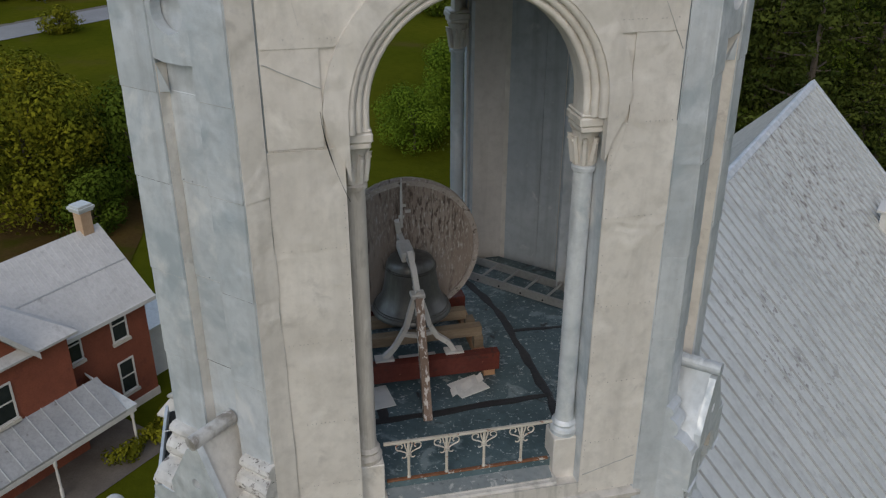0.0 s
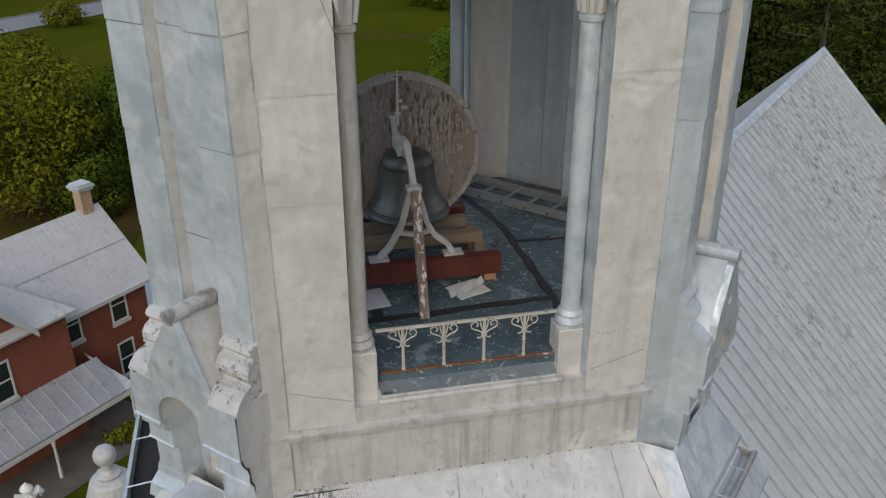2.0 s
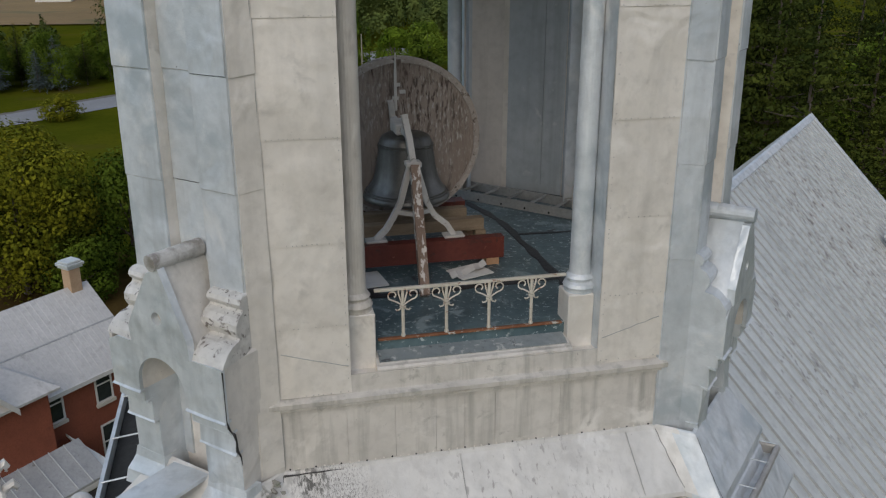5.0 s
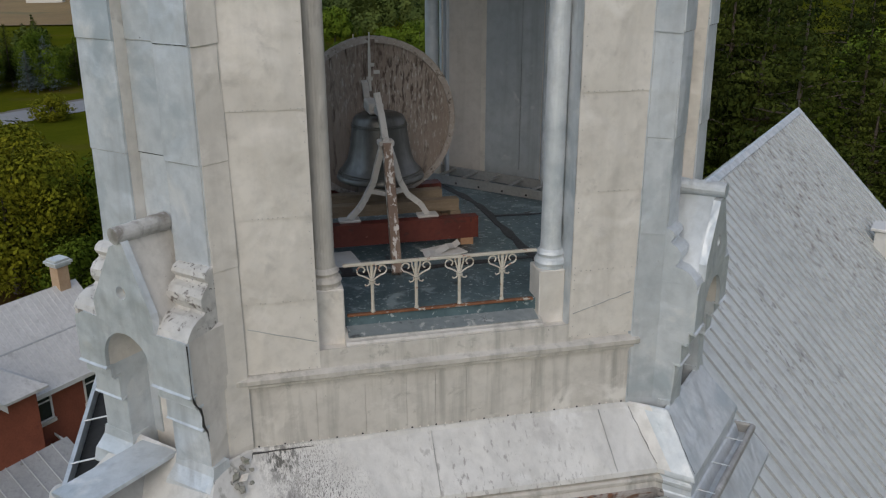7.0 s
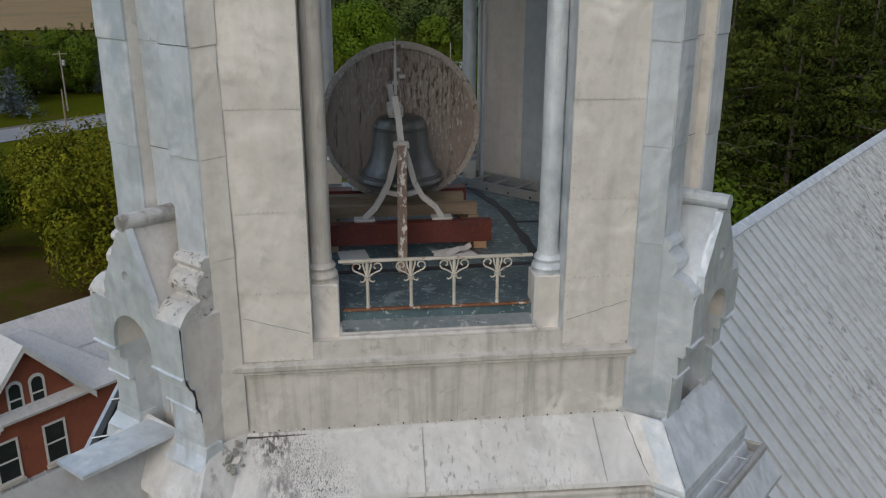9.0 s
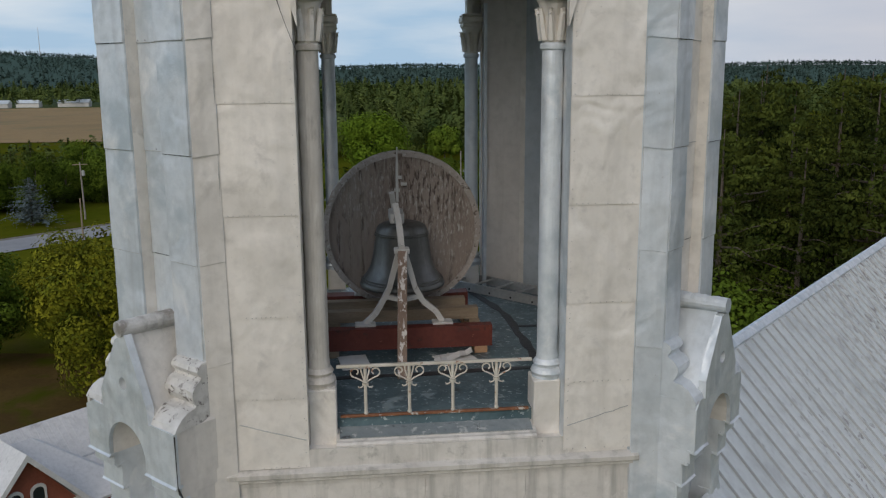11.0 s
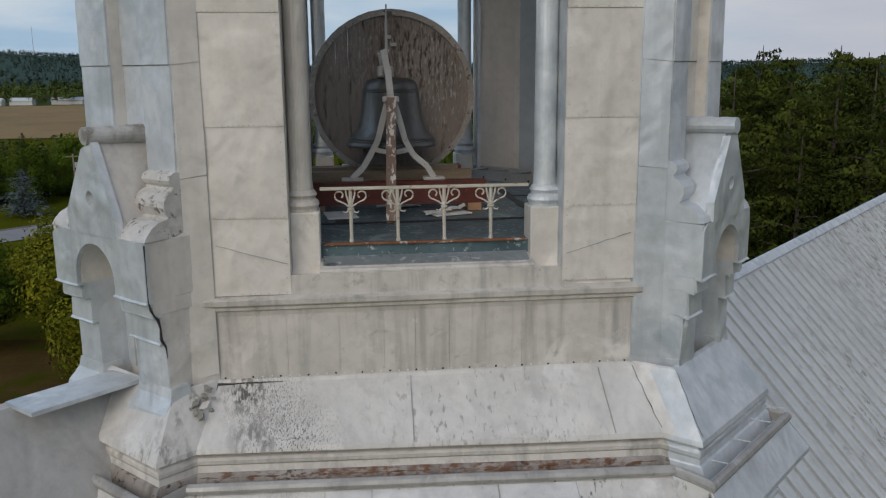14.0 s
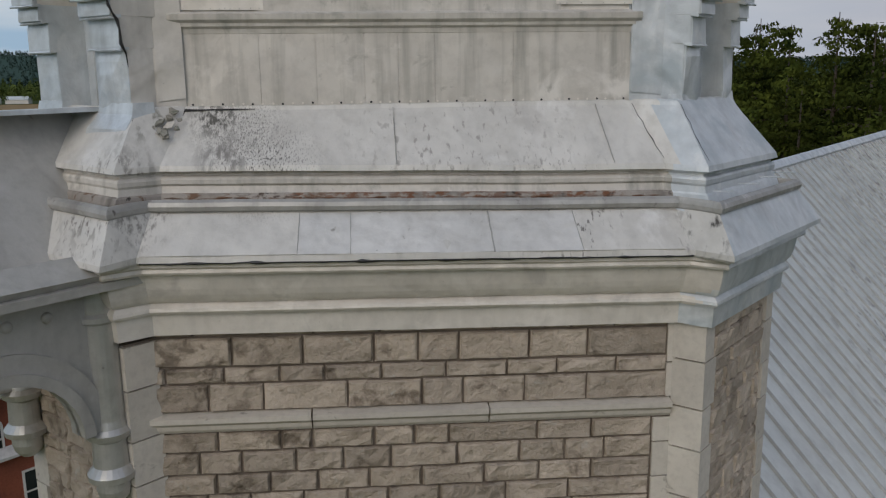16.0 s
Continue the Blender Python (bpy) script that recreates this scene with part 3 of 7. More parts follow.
SEAMS = [20.63, 21.17, 21.79, 22.53, 23.31, 24.06, 24.8, 25.5]
for k in range(4):
    put = face_put(k)
    bm = bmesh.new()
    inner = arch_pts(R_MID + 0.04, 20.70)
    strip(bm, inner, border(inner, HW, 20.70, Z_TOP), put, A - TH, A - 0.014)
    pts = [(-HW, 19.95), (HW, 19.95), (HW, 20.745), (-HW, 20.745)]
    prism(bm, pts, put, A - TH, A - 0.014)
    wall = part("belfry_wall", bm, CREAM, tower, "off-white painted sheet-metal belfry wall with an arched opening")
    # sheets on the piers beside the opening
    for side in (-1, 1):
        zs = [z + (0.0 if side < 0 else 0.03) for z in SEAMS[:6]]
        for i, (z0, z1) in enumerate(zip(zs, zs[1:])):
            s0, s1 = (-HW - 0.012, -R_MID - 0.04) if side < 0 else (R_MID + 0.04, HW + 0.0)
            if k in (0,):
                sheet(wall, put, s0, s1, z0 + 0.0008, z1 - 0.0008, A, 10 * k + i + (50 if side > 0 else 0), mat=CREAM)
    if k == 0:
        # upper corner sheets above the piers
        for side in (-1, 1):
            for i, (z0, z1) in enumerate(((24.08, 24.75), (24.75, 25.45))):
                s0, s1 = sorted((side * (HW - 0.012), side * (1.10 if i == 0 else 0.75)))
                sheet(wall, put, s0, s1, z0, z1 - 0.002, A, 90 + i + side, nx=3, mat=CREAM)
        # frieze sheets below the string course
        xs = [-1.492, -1.008, -0.642, -0.326, -0.101, 0.144, 0.675, 1.492]
        for i, (s0, s1) in enumerate(zip(xs, xs[1:])):
            sheet(wall, put, s0 + 0.001, s1 - 0.001, 19.99, 20.50, A - 0.006, 120 + i, wob=0.004, mat=CREAM_STAINED)
        # apron below the sill
        for i, (s0, s1) in enumerate(((-1.0, -0.66), (-0.66, 0.0), (0.0, 0.66), (0.66, 1.0))):
            sheet(wall, put, s0, s1, 20.60, 20.765, A - 0.004, 140 + i, wob=0.002, nx=3, nz=2, mat=CREAM_STAINED)
    if k == 0:
        # lapped seams that run aslant, and a thin bar at each foot of the arch, black on the left in place of the gap's
        # shadow
        for a, b in (((-1.46, 20.99), (-0.98, 20.845)), ((0.99, 20.86), (1.46, 21.0)), ((-1.47, 24.66), (-1.10, 24.48)), ((1.30, 24.95), (1.46, 24.62)), ((-1.30, 25.3), (-1.22, 24.9))):
            bm = bmesh.new()
            n = 8
            rings = []
            for i in range(n + 1):
                s_, z_ = a[0] + (b[0] - a[0]) * i / n, a[1] + (b[1] - a[1]) * i / n + 0.008 * noise.noise(Vector((i * 0.9, a[0] * 7, 0)))
                rings.append([put(s_, z_ - 0.002, A - 0.002), put(s_, z_ - 0.002, A + 0.010), put(s_, z_ + 0.003, A + 0.010), put(s_, z_ + 0.003, A - 0.002)])
            loft(bm, rings, True, True)
            part("lap_seam", bm, SHADOWED_SEAM, wall)
        for sg in (-1, 1):
            bm = bmesh.new()
            tube(bm, [put(sg * (1.115 - 0.17 * (i / 8) ** 1.6), 24.33 - 0.66 * i / 8, A + 0.016 + 0.012 * math.sin(i * 0.4)) for i in range(9)], [(0.0015, 0.002, 0.004, 0.006, 0.004, 0.002, 0.0015, 0.002, 0.003)[i] if sg < 0 else 0.0015 for i in range(9)], 6)
            part("wire", bm, TAR if sg < 0 else CREAM, wall, "thin bar along the arch band, standing for its shadowed gap")
        for i in range(46):
            s_ = -1.45 + 2.9 * i / 45 + 0.012 * noise.noise(Vector((i * 1.7, 3, 0)))
            bm = bmesh.new()
            lathe(bm, [(0.008, 0), (0.006, 0.006)], put(s_, 20.035 + 0.006 * noise.noise(Vector((i * 2.3, 8, 0))), A + 0.006), 6, axis="y")
            part("nail", bm, TAR if i % 3 == 0 else CREAM, wall)
    # rounded archivolt with a flat outer band that tapers at its feet
    n = 26
    bm = bmesh.new()
    a_in, a_out = [], []
    for i in range(n + 1):
        t = -0.42 + (math.pi + 0.84) * i / n
        r_o = R_OUT if 0 <= t <= math.pi else R_OUT - 0.16 * (abs(t if t < 0 else t - math.pi) / 0.42) ** 1.4
        x_i = R_MID + 0.005
        xo = -r_o * math.cos(t)
        if not 0 <= t <= math.pi:
            xo = math.copysign(max(abs(xo), x_i + 0.004), xo)
        a_out.append((xo, ARCH_Z + R_OUT * math.sin(t)))
        zi = ARCH_Z + (x_i * math.sin(t) if 0 <= t <= math.pi else R_OUT * math.sin(t))
        a_in.append(((-x_i * math.cos(t)) if 0 <= t <= math.pi else math.copysign(x_i, -math.cos(t)), zi))
    strip(bm, a_in, a_out, put, A - 0.05, A + 0.026)
    part("archivolt_band", bm, CREAM, wall)
    for r0, r1, d0, d1 in ((R_MID - 0.045, R_MID + 0.02, A - 0.10, A + 0.012), (R_MID - 0.095, R_MID - 0.04, A - 0.15, A - 0.030), (R_IN, R_MID - 0.09, A - 0.28, A - 0.065)):
        bm = bmesh.new()
        rm, hw2 = (r0 + r1) / 2, (r1 - r0) / 2
        rings = []
        for i, drop in [(0, 0.125)] + [(j, 0.0) for j in range(n + 1)] + [(n, 0.125)]:
            t = math.pi * i / n
            ring = []
            for q in range(9):
                w = math.pi * q / 8
                rr = rm + hw2 * math.cos(w)
                ring.append(put(-rr * math.cos(t), ARCH_Z - drop + rr * math.sin(t), d1 - hw2 * (1 - math.sin(w))))
            for rr, d in ((rm - hw2, d0), (rm + hw2, d0)):
                ring.append(put(-rr * math.cos(t), ARCH_Z - drop + rr * math.sin(t), d))
            rings.append(ring)
        loft(bm, rings, True, True)
        part("arch_moulding", bm, CREAM, wall, smooth=False)
    # columns in the jambs
    for side in (-1, 1):
        jamb = bmesh.new()
        box(jamb, put(side * 0.981, (20.72 + ARCH_Z) / 2, A - 0.187), (0.036, 0.346, ARCH_Z - 20.72) if k % 2 == 0 else (0.346, 0.036, ARCH_Z - 20.72))
        part("jamb", jamb, PAINT if side > 0 or k else CREAM, wall)
        col = bmesh.new()
        cs, cd = (0.882, A - 0.25) if k == 0 else (0.838, A - 0.17)
        c = put(side * cs, 0, cd)
        prof = [(0.118, 21.17), (0.118, 21.20), (0.128, 21.225), (0.118, 21.25), (0.100, 21.265), (0.100, 21.275), (0.112, 21.295), (0.100, 21.315), (0.086, 21.33), (0.081, 21.40), (0.077, 23.66), (0.093, 23.67), (0.095, 23.70), (0.080, 23.715)]
        lathe(col, prof, (c[0], c[1], 0), 24)
        column = part("column", col, PAINT if k or side > 0 else COLUMN_PAINT, tower, "slim round engaged column with a leafy capital", smooth=False)
        cap = bmesh.new()
        lathe(cap, [(0.080, 23.70), (0.078, 23.80), (0.085, 23.90), (0.112, 23.99), (0.125, 24.01)], (c[0], c[1], 0), 16)
        capital = part("capital", cap, CREAM, tower)
        for q in range(8):
            a = math.pi / 4 * q + 0.39
            o = Vector((math.cos(a), math.sin(a), 0))
            p = Vector((c[0], c[1], 0))
            lf = bmesh.new()
            tube(lf, [p + o * 0.080 + Vector((0, 0, 23.73)), p + o * 0.098 + Vector((0, 0, 23.84)), p + o * 0.115 + Vector((0, 0, 23.945)), p + o * 0.130 + Vector((0, 0, 23.95)), p + o * 0.128 + Vector((0, 0, 23.915)), p + o * 0.115 + Vector((0, 0, 23.91))], [0.028, 0.026, 0.020, 0.016, 0.013, 0.010], 6)
            part("leaf", lf, CREAM, capital)
        ab = bmesh.new()
        for z, hh, w in ((24.035, 0.05, 0.22), (24.095, 0.07, 0.25), (24.145, 0.03, 0.235)):
            box(ab, put(side * cs, z, cd + 0.035), (w, w + 0.07, hh) if k % 2 == 0 else (w + 0.07, w, hh), bevel=0.012)
        part("abacus", ab, CREAM, column)
        pl = bmesh.new()
        box(pl, put(side * (cs - 0.022), 20.955, cd + 0.005), (0.209, 0.235, 0.45) if k % 2 == 0 else (0.235, 0.209, 0.45), bevel=0.008)
        part("plinth", pl, CREAM, column)

# string course round the belfry front and the sill
for k in range(4):
    put = face_put(k)
    bm = bmesh.new()
    prof = [(0, 20.475), (0.018, 20.485), (0.022, 20.515), (0.045, 20.53), (0.045, 20.55), (0.075, 20.57), (0.078, 20.605), (0.0, 20.632)]
    loft(bm, [[put(s, z, A - 0.02 + d * 1.0) for d, z in prof] for s in (-1.57, 1.55)], True, True)
    part("string_course", bm, CREAM_STAINED, tower)
    bm = bmesh.new()
    prof = [(A - 0.24, 20.66), (A - 0.02, 20.66), (A - 0.02, 20.775), (A - 0.035, 20.79), (A - 0.065, 20.795), (A - 0.07, 20.80), (A - 0.24, 20.845)]
    loft(bm, [[put(s, z, d) for d, z in prof] for s in (-0.765, 0.765)], True, True)
    part("sill", bm, CREAM_STAINED, tower, "sheet-metal sill with slate-blue paint")
    bm = bmesh.new()
    loft(bm, [[put(s, z, d) for d, z in ((A - 0.235, 20.849), (A - 0.075, 20.806), (A - 0.075, 20.812), (A - 0.235, 20.856))] for s in (-0.74, 0.74)], True, True)
    part("sill_paint", bm, SILL_PAINT, tower, "worn slate-blue paint on the sill")

# diagonal sides: wall behind the buttress, seen from inside
IN_A = A - TH
for k in range(4):
    put = diag_put(k)
    d_out = (A + HW) * H
    hw = (A - HW) * H
    bm = boxm((0, 0, 0), (1, 1, 1))
    bm.free()
    bm = bmesh.new()
    prism(bm, [(-hw, 19.9), (hw, 19.9), (hw, Z_TOP), (-hw, Z_TOP)], put, d_out - 0.13, d_out - 0.006)
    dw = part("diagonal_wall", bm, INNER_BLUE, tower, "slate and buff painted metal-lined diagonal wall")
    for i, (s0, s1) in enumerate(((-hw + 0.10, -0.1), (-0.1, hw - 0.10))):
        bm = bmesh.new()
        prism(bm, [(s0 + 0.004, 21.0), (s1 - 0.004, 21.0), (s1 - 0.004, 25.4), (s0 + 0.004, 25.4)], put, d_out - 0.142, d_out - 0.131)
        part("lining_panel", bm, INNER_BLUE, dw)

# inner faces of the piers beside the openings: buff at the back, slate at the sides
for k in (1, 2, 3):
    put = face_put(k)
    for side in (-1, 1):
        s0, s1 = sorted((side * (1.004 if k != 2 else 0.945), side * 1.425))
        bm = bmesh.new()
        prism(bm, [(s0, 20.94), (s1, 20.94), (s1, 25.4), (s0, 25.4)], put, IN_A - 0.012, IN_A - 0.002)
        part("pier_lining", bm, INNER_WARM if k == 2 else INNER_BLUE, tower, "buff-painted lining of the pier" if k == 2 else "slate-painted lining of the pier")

# unseen ceiling added to close and shade the belfry, and the unseen plain cap above it
bm = bmesh.new()
oct_pts = lambda a, h, z: [(-h, -a, z), (h, -a, z), (a, -h, z), (a, h, z), (h, a, z), (-h, a, z), (-a, h, z), (-a, -h, z)]
loft(bm, [oct_pts(A - 0.01, HW, Z_TOP - 0.05), oct_pts(A - 0.01, HW, Z_TOP + 0.05)], True, True)
tagged(link("ceiling", bm, TIMBER), "unseen plain ceiling added to shade the belfry", "ceiling", kind="structure")
bm = bmesh.new()
loft(bm, [oct_pts(A + 0.25, HW + 0.1, Z_TOP + 0.06), oct_pts(A + 0.25, HW + 0.1, Z_TOP + 0.4), oct_pts(A - 0.1, HW - 0.05, Z_TOP + 0.9), oct_pts(0.9, 0.6, Z_TOP + 4.0)], True, True)
part("spire_base", bm, PAINT, tower)

# belfry floor
bm = bmesh.new()
loft(bm, [oct_pts(IN_A - 0.004, HW - 0.08, 20.60), oct_pts(IN_A - 0.004, HW - 0.08, 20.93)], True, True)
floor = tagged(link("floor", bm, FLOOR_PAINT), "slate-blue painted belfry floor, flaking, with tarred seams", "floor", kind="structure")
for a, b, w in (((0.98, -1.80), (1.05, -1.15), 0.05), ((1.05, -1.15), (1.00, 0.65), 0.055), ((1.0, 0.65), (0.7, 1.95), 0.05), ((-1.7, -1.22), (1.05, -1.10), 0.05), ((1.05, 0.15), (1.9, 0.10), 0.03), ((-0.62, -1.15), (-0.60, -0.7), 0.05)):
    bm = bmesh.new()
    pa, pb, w = Vector((*a, 20.934)), Vector((*b, 20.934)), w * 1.8
    side = (pb - pa).cross(Vector((0, 0, 1))).normalized()
    n = 14
    rings = []
    for i in range(n + 1):
        p = pa.lerp(pb, i / n)
        wa, wb = w * (0.5 + 0.35 * noise.noise(p * 5)), w * (0.5 + 0.35 * noise.noise(p * 5 + Vector((9, 0, 0))))
        rings.append([p - side * wa, p - side * wa * 0.6 + Vector((0, 0, 0.004)), p + side * wb * 0.6 + Vector((0, 0, 0.004)), p + side * wb])
    loft(bm, rings, False)
    part("tar_seam", bm, TAR, floor)

# buttresses on the diagonals, with a sunk channel and a round boss hole
B_D = 2.785
SPAN = {3: (-0.66, 0.43), 0: (-0.37, 0.52), 1: (-0.45, 0.45), 2: (-0.45, 0.45)}
BSEAM = [21.0, 21.43, 22.20, 22.965, 23.73, 24.40, 25.3]
for k in range(4):
    put = diag_put(k)
    lo, hi = SPAN[k]
    mid = (lo + hi) / 2 + (0.02 if k == 3 else 0.0)
    c0, c1 = mid - 0.185, mid + 0.195
    d_out = (A + HW) * H
    but = part("buttress", prism(bmesh.new(), [(c0 - 0.01, 20.0), (c1 + 0.01, 20.0), (c1 + 0.01, Z_TOP), (c0 - 0.01, Z_TOP)], put, d_out - 0.02, B_D - 0.10), PAINT, tower, "diagonal sheet-metal buttress with a sunk channel")
    hw = (A - HW) * H
    for s_in, s_out, s_oct in ((c0, lo, -hw), (c1, hi, hw)):
        bm = bmesh.new()
        plan = [(s_in, B_D), (s_out, B_D), (s_oct, d_out), (s_in, d_out)]
        loft(bm, [[put(s, z, d) for s, d in plan] for z in (20.0, Z_TOP)], True, True)
        part("buttress_strip", bm, PAINT, but)
        # lapped sheets on the slanting flank
        fd = Vector((s_oct - s_out, d_out - B_D))
        fn = Vector((-fd.y, fd.x)).normalized()
        if fn.x * s_out < 0:
            fn = -fn
        for i, (z0, z1) in enumerate(((20.06, 21.46), (21.46, 22.2), (22.2, 22.955), (22.955, 23.73), (23.73, 25.6))):
            o1, o0 = (0.020, 0.024) if i == 0 else (0.010, 0.026) if i == 1 else (0.004, 0.014)
            bm = bmesh.new()
            a_, b_ = Vector((s_out, B_D)) + fd * 0.03, Vector((s_out, B_D)) + fd * 0.97
            rings = []
            for zz, oo in ((z0, o0), (z0 + (z1 - z0) * 0.5, (o0 + o1) / 2), (z1 - 0.003, o1)):
                rings.append([put(p_.x, zz + dz, p_.y) for p_, dz in ((a_, 0), (a_ + fn * oo, 0), (b_ + fn * oo, 0.02), (b_, 0.02))])
            loft(bm, rings, True, True)
            part("flank_sheet", bm, CREAM if k == 3 else PAINT, but, "warm grey lapped metal sheet")
    # cream lining of the channel
    for cc, sg in ((c0, 1), (c1, -1)):
        bm = bmesh.new()
        s0, s1 = sorted((cc + sg * 0.002, cc + sg * 0.006))
        prism(bm, [(s0, 20.9), (s1, 20.9), (s1, 24.6), (s0, 24.6)], put, B_D - 0.095, B_D - 0.003)
        part("channel_lining", bm, CREAM, but, "cream-painted side of the channel")
    # head of the channel
    bm = bmesh.new()
    ring = [(mid + 0.15 * math.cos(2 * math.pi * i / 24), 24.96 + 0.15 * math.sin(2 * math.pi * i / 24)) for i in range(24)]
    rect = []
    for s, z in ring:
        kx = min((0.19 if s > mid else 0.185) / max(abs(s - mid), 1e-6), (0.34 if z < 24.96 else 0.9) / max(abs(z - 24.96), 1e-6))
        rect.append((mid + (s - mid) * kx, 24.96 + (z - 24.96) * kx))
    strip(bm, ring + ring[:1], rect + rect[:1], put, B_D - 0.09, B_D - 0.002)
    part("channel_head", bm, PAINT, but, "head panel pierced by a round hole")
    # stops at the head of the channel
    for sgn, cc in ((-1, c0), (1, c1)):
        bm = bmesh.new()
        loft(bm, [[put(cc, 24.62, B_D - 0.1), put(cc, 24.62, B_D - 0.004), put(cc + 0.0 * sgn, 24.62, B_D - 0.004)], [put(cc, 24.40, B_D - 0.1), put(cc, 24.40, B_D - 0.004), put(cc - sgn * 0.05, 24.40, B_D - 0.06)]], True, True)
        part("channel_stop", bm, PAINT, but)
    if k in (0, 3):
        for i, (z0, z1) in enumerate(zip(BSEAM, BSEAM[1:])):
            for s0, s1 in ((lo + 0.004, c0 - 0.003), (c1 + 0.003, hi - 0.004)):
                sheet(but, put, s0, s1, z0 + 0.002, z1 - 0.002, B_D + 0.006, 300 + 7 * i + k, nx=3, wob=0.005, lap=0.009)
            if z1 < 24.5:
                sheet(but, put, c0 + 0.008, c1 - 0.008, z0 + 0.002, z1 - 0.002, B_D - 0.092, 400 + 7 * i + k, nx=3, wob=0.004, mat=CREAM if k == 0 else PAINT)
    if k == 3:
        for z, ss in ((22.968, (c0 - 0.04, c1 - 0.22, c1 - 0.02, c1 + 0.05, c1 + 0.11, hi - 0.03)), (23.733, (c0 + 0.03, c0 + 0.12, c1 + 0.1)), (22.2, (c0 - 0.04, c1 + 0.03))):
            for s_ in ss:
                bm = bmesh.new()
                p = Vector(put(s_, z + 0.012, B_D + (0.006 if not c0 < s_ < c1 else -0.09)))
                bmesh.ops.create_uvsphere(bm, u_segments=6, v_segments=4, radius=0.007, matrix=Matrix.Translation(p))
                part("rivet", bm, TAR, but)

def seam_line(parent, put, s0, s1, z, d, seed, r=0.0026, slope=0.0):
    """A fine dark bar in place of the shadow under a lap, thicker and thinner along its length."""
    n = 16
    bm = bmesh.new()
    tube(bm, [put(s0 + (s1 - s0) * i / n, z + slope * i / n + 0.003 * noise.noise(Vector((i * 0.8, seed, 0))), d) for i in range(n + 1)], [max(0.0006, r * (0.75 + 0.9 * noise.noise(Vector((i * 0.7, seed, 3))))) for i in range(n + 1)], 5)
    part("lap_line", bm, LIP if seed % 3 else TAR, parent)


for k in (3, 0):
    put = diag_put(k)
    lo, hi = SPAN[k]
    mid = (lo + hi) / 2 + (0.02 if k == 3 else 0.0)
    c0, c1 = mid - 0.185, mid + 0.195
    for i, z in enumerate((21.43, 22.20, 22.965, 23.73, 24.40)):
        seam_line(tower, put, lo + 0.01, c0 - 0.01, z, B_D + 0.012, 10 * k + i, 0.0032)
        seam_line(tower, put, c1 + 0.01, hi - 0.01, z, B_D + 0.012, 10 * k + i + 40, 0.0032)
        if z < 24.3:
            seam_line(tower, put, c0 + 0.01, c1 - 0.01, z, B_D - 0.086, 10 * k + i + 80, 0.0032)
rnd = random.Random(8)
put = face_put(0)
bm = bmesh.new()
for side in (-1, 1):
    for z in SEAMS[:7]:
        s_ = 0.99
        while s_ < 1.46:
            if rnd.random() < 0.6:
                box(bm, put(side * s_, z + (0.03 if side > 0 else 0.0) + 0.008 + 0.004 * rnd.random(), A + 0.010), (0.006, 0.005, 0.005))
            s_ += rnd.uniform(0.025, 0.055)
    z = 20.75
    while z < 24.4:
        if rnd.random() < 0.55:
            box(bm, put(side * (0.985 + 0.006 * rnd.random()), z, A + 0.009), (0.005, 0.005, 0.006))
        z += rnd.uniform(0.03, 0.08)
tagged(part("nails", bm, LIP, tower, "small grey nail heads along the sheet seams"), kind="stuff")

# ---- gablets at the feet of the buttresses ----
# front, block ends, niche centre and radius, gable feet and apex, along the diagonal side
GABLETS = {3: (3.13, -0.65, 0.50, -0.12, 0.245, -0.47, 0.265, -0.055), 0: (3.08, -0.37, 0.54, 0.105, 0.232, -0.32, 0.43, 0.07)}


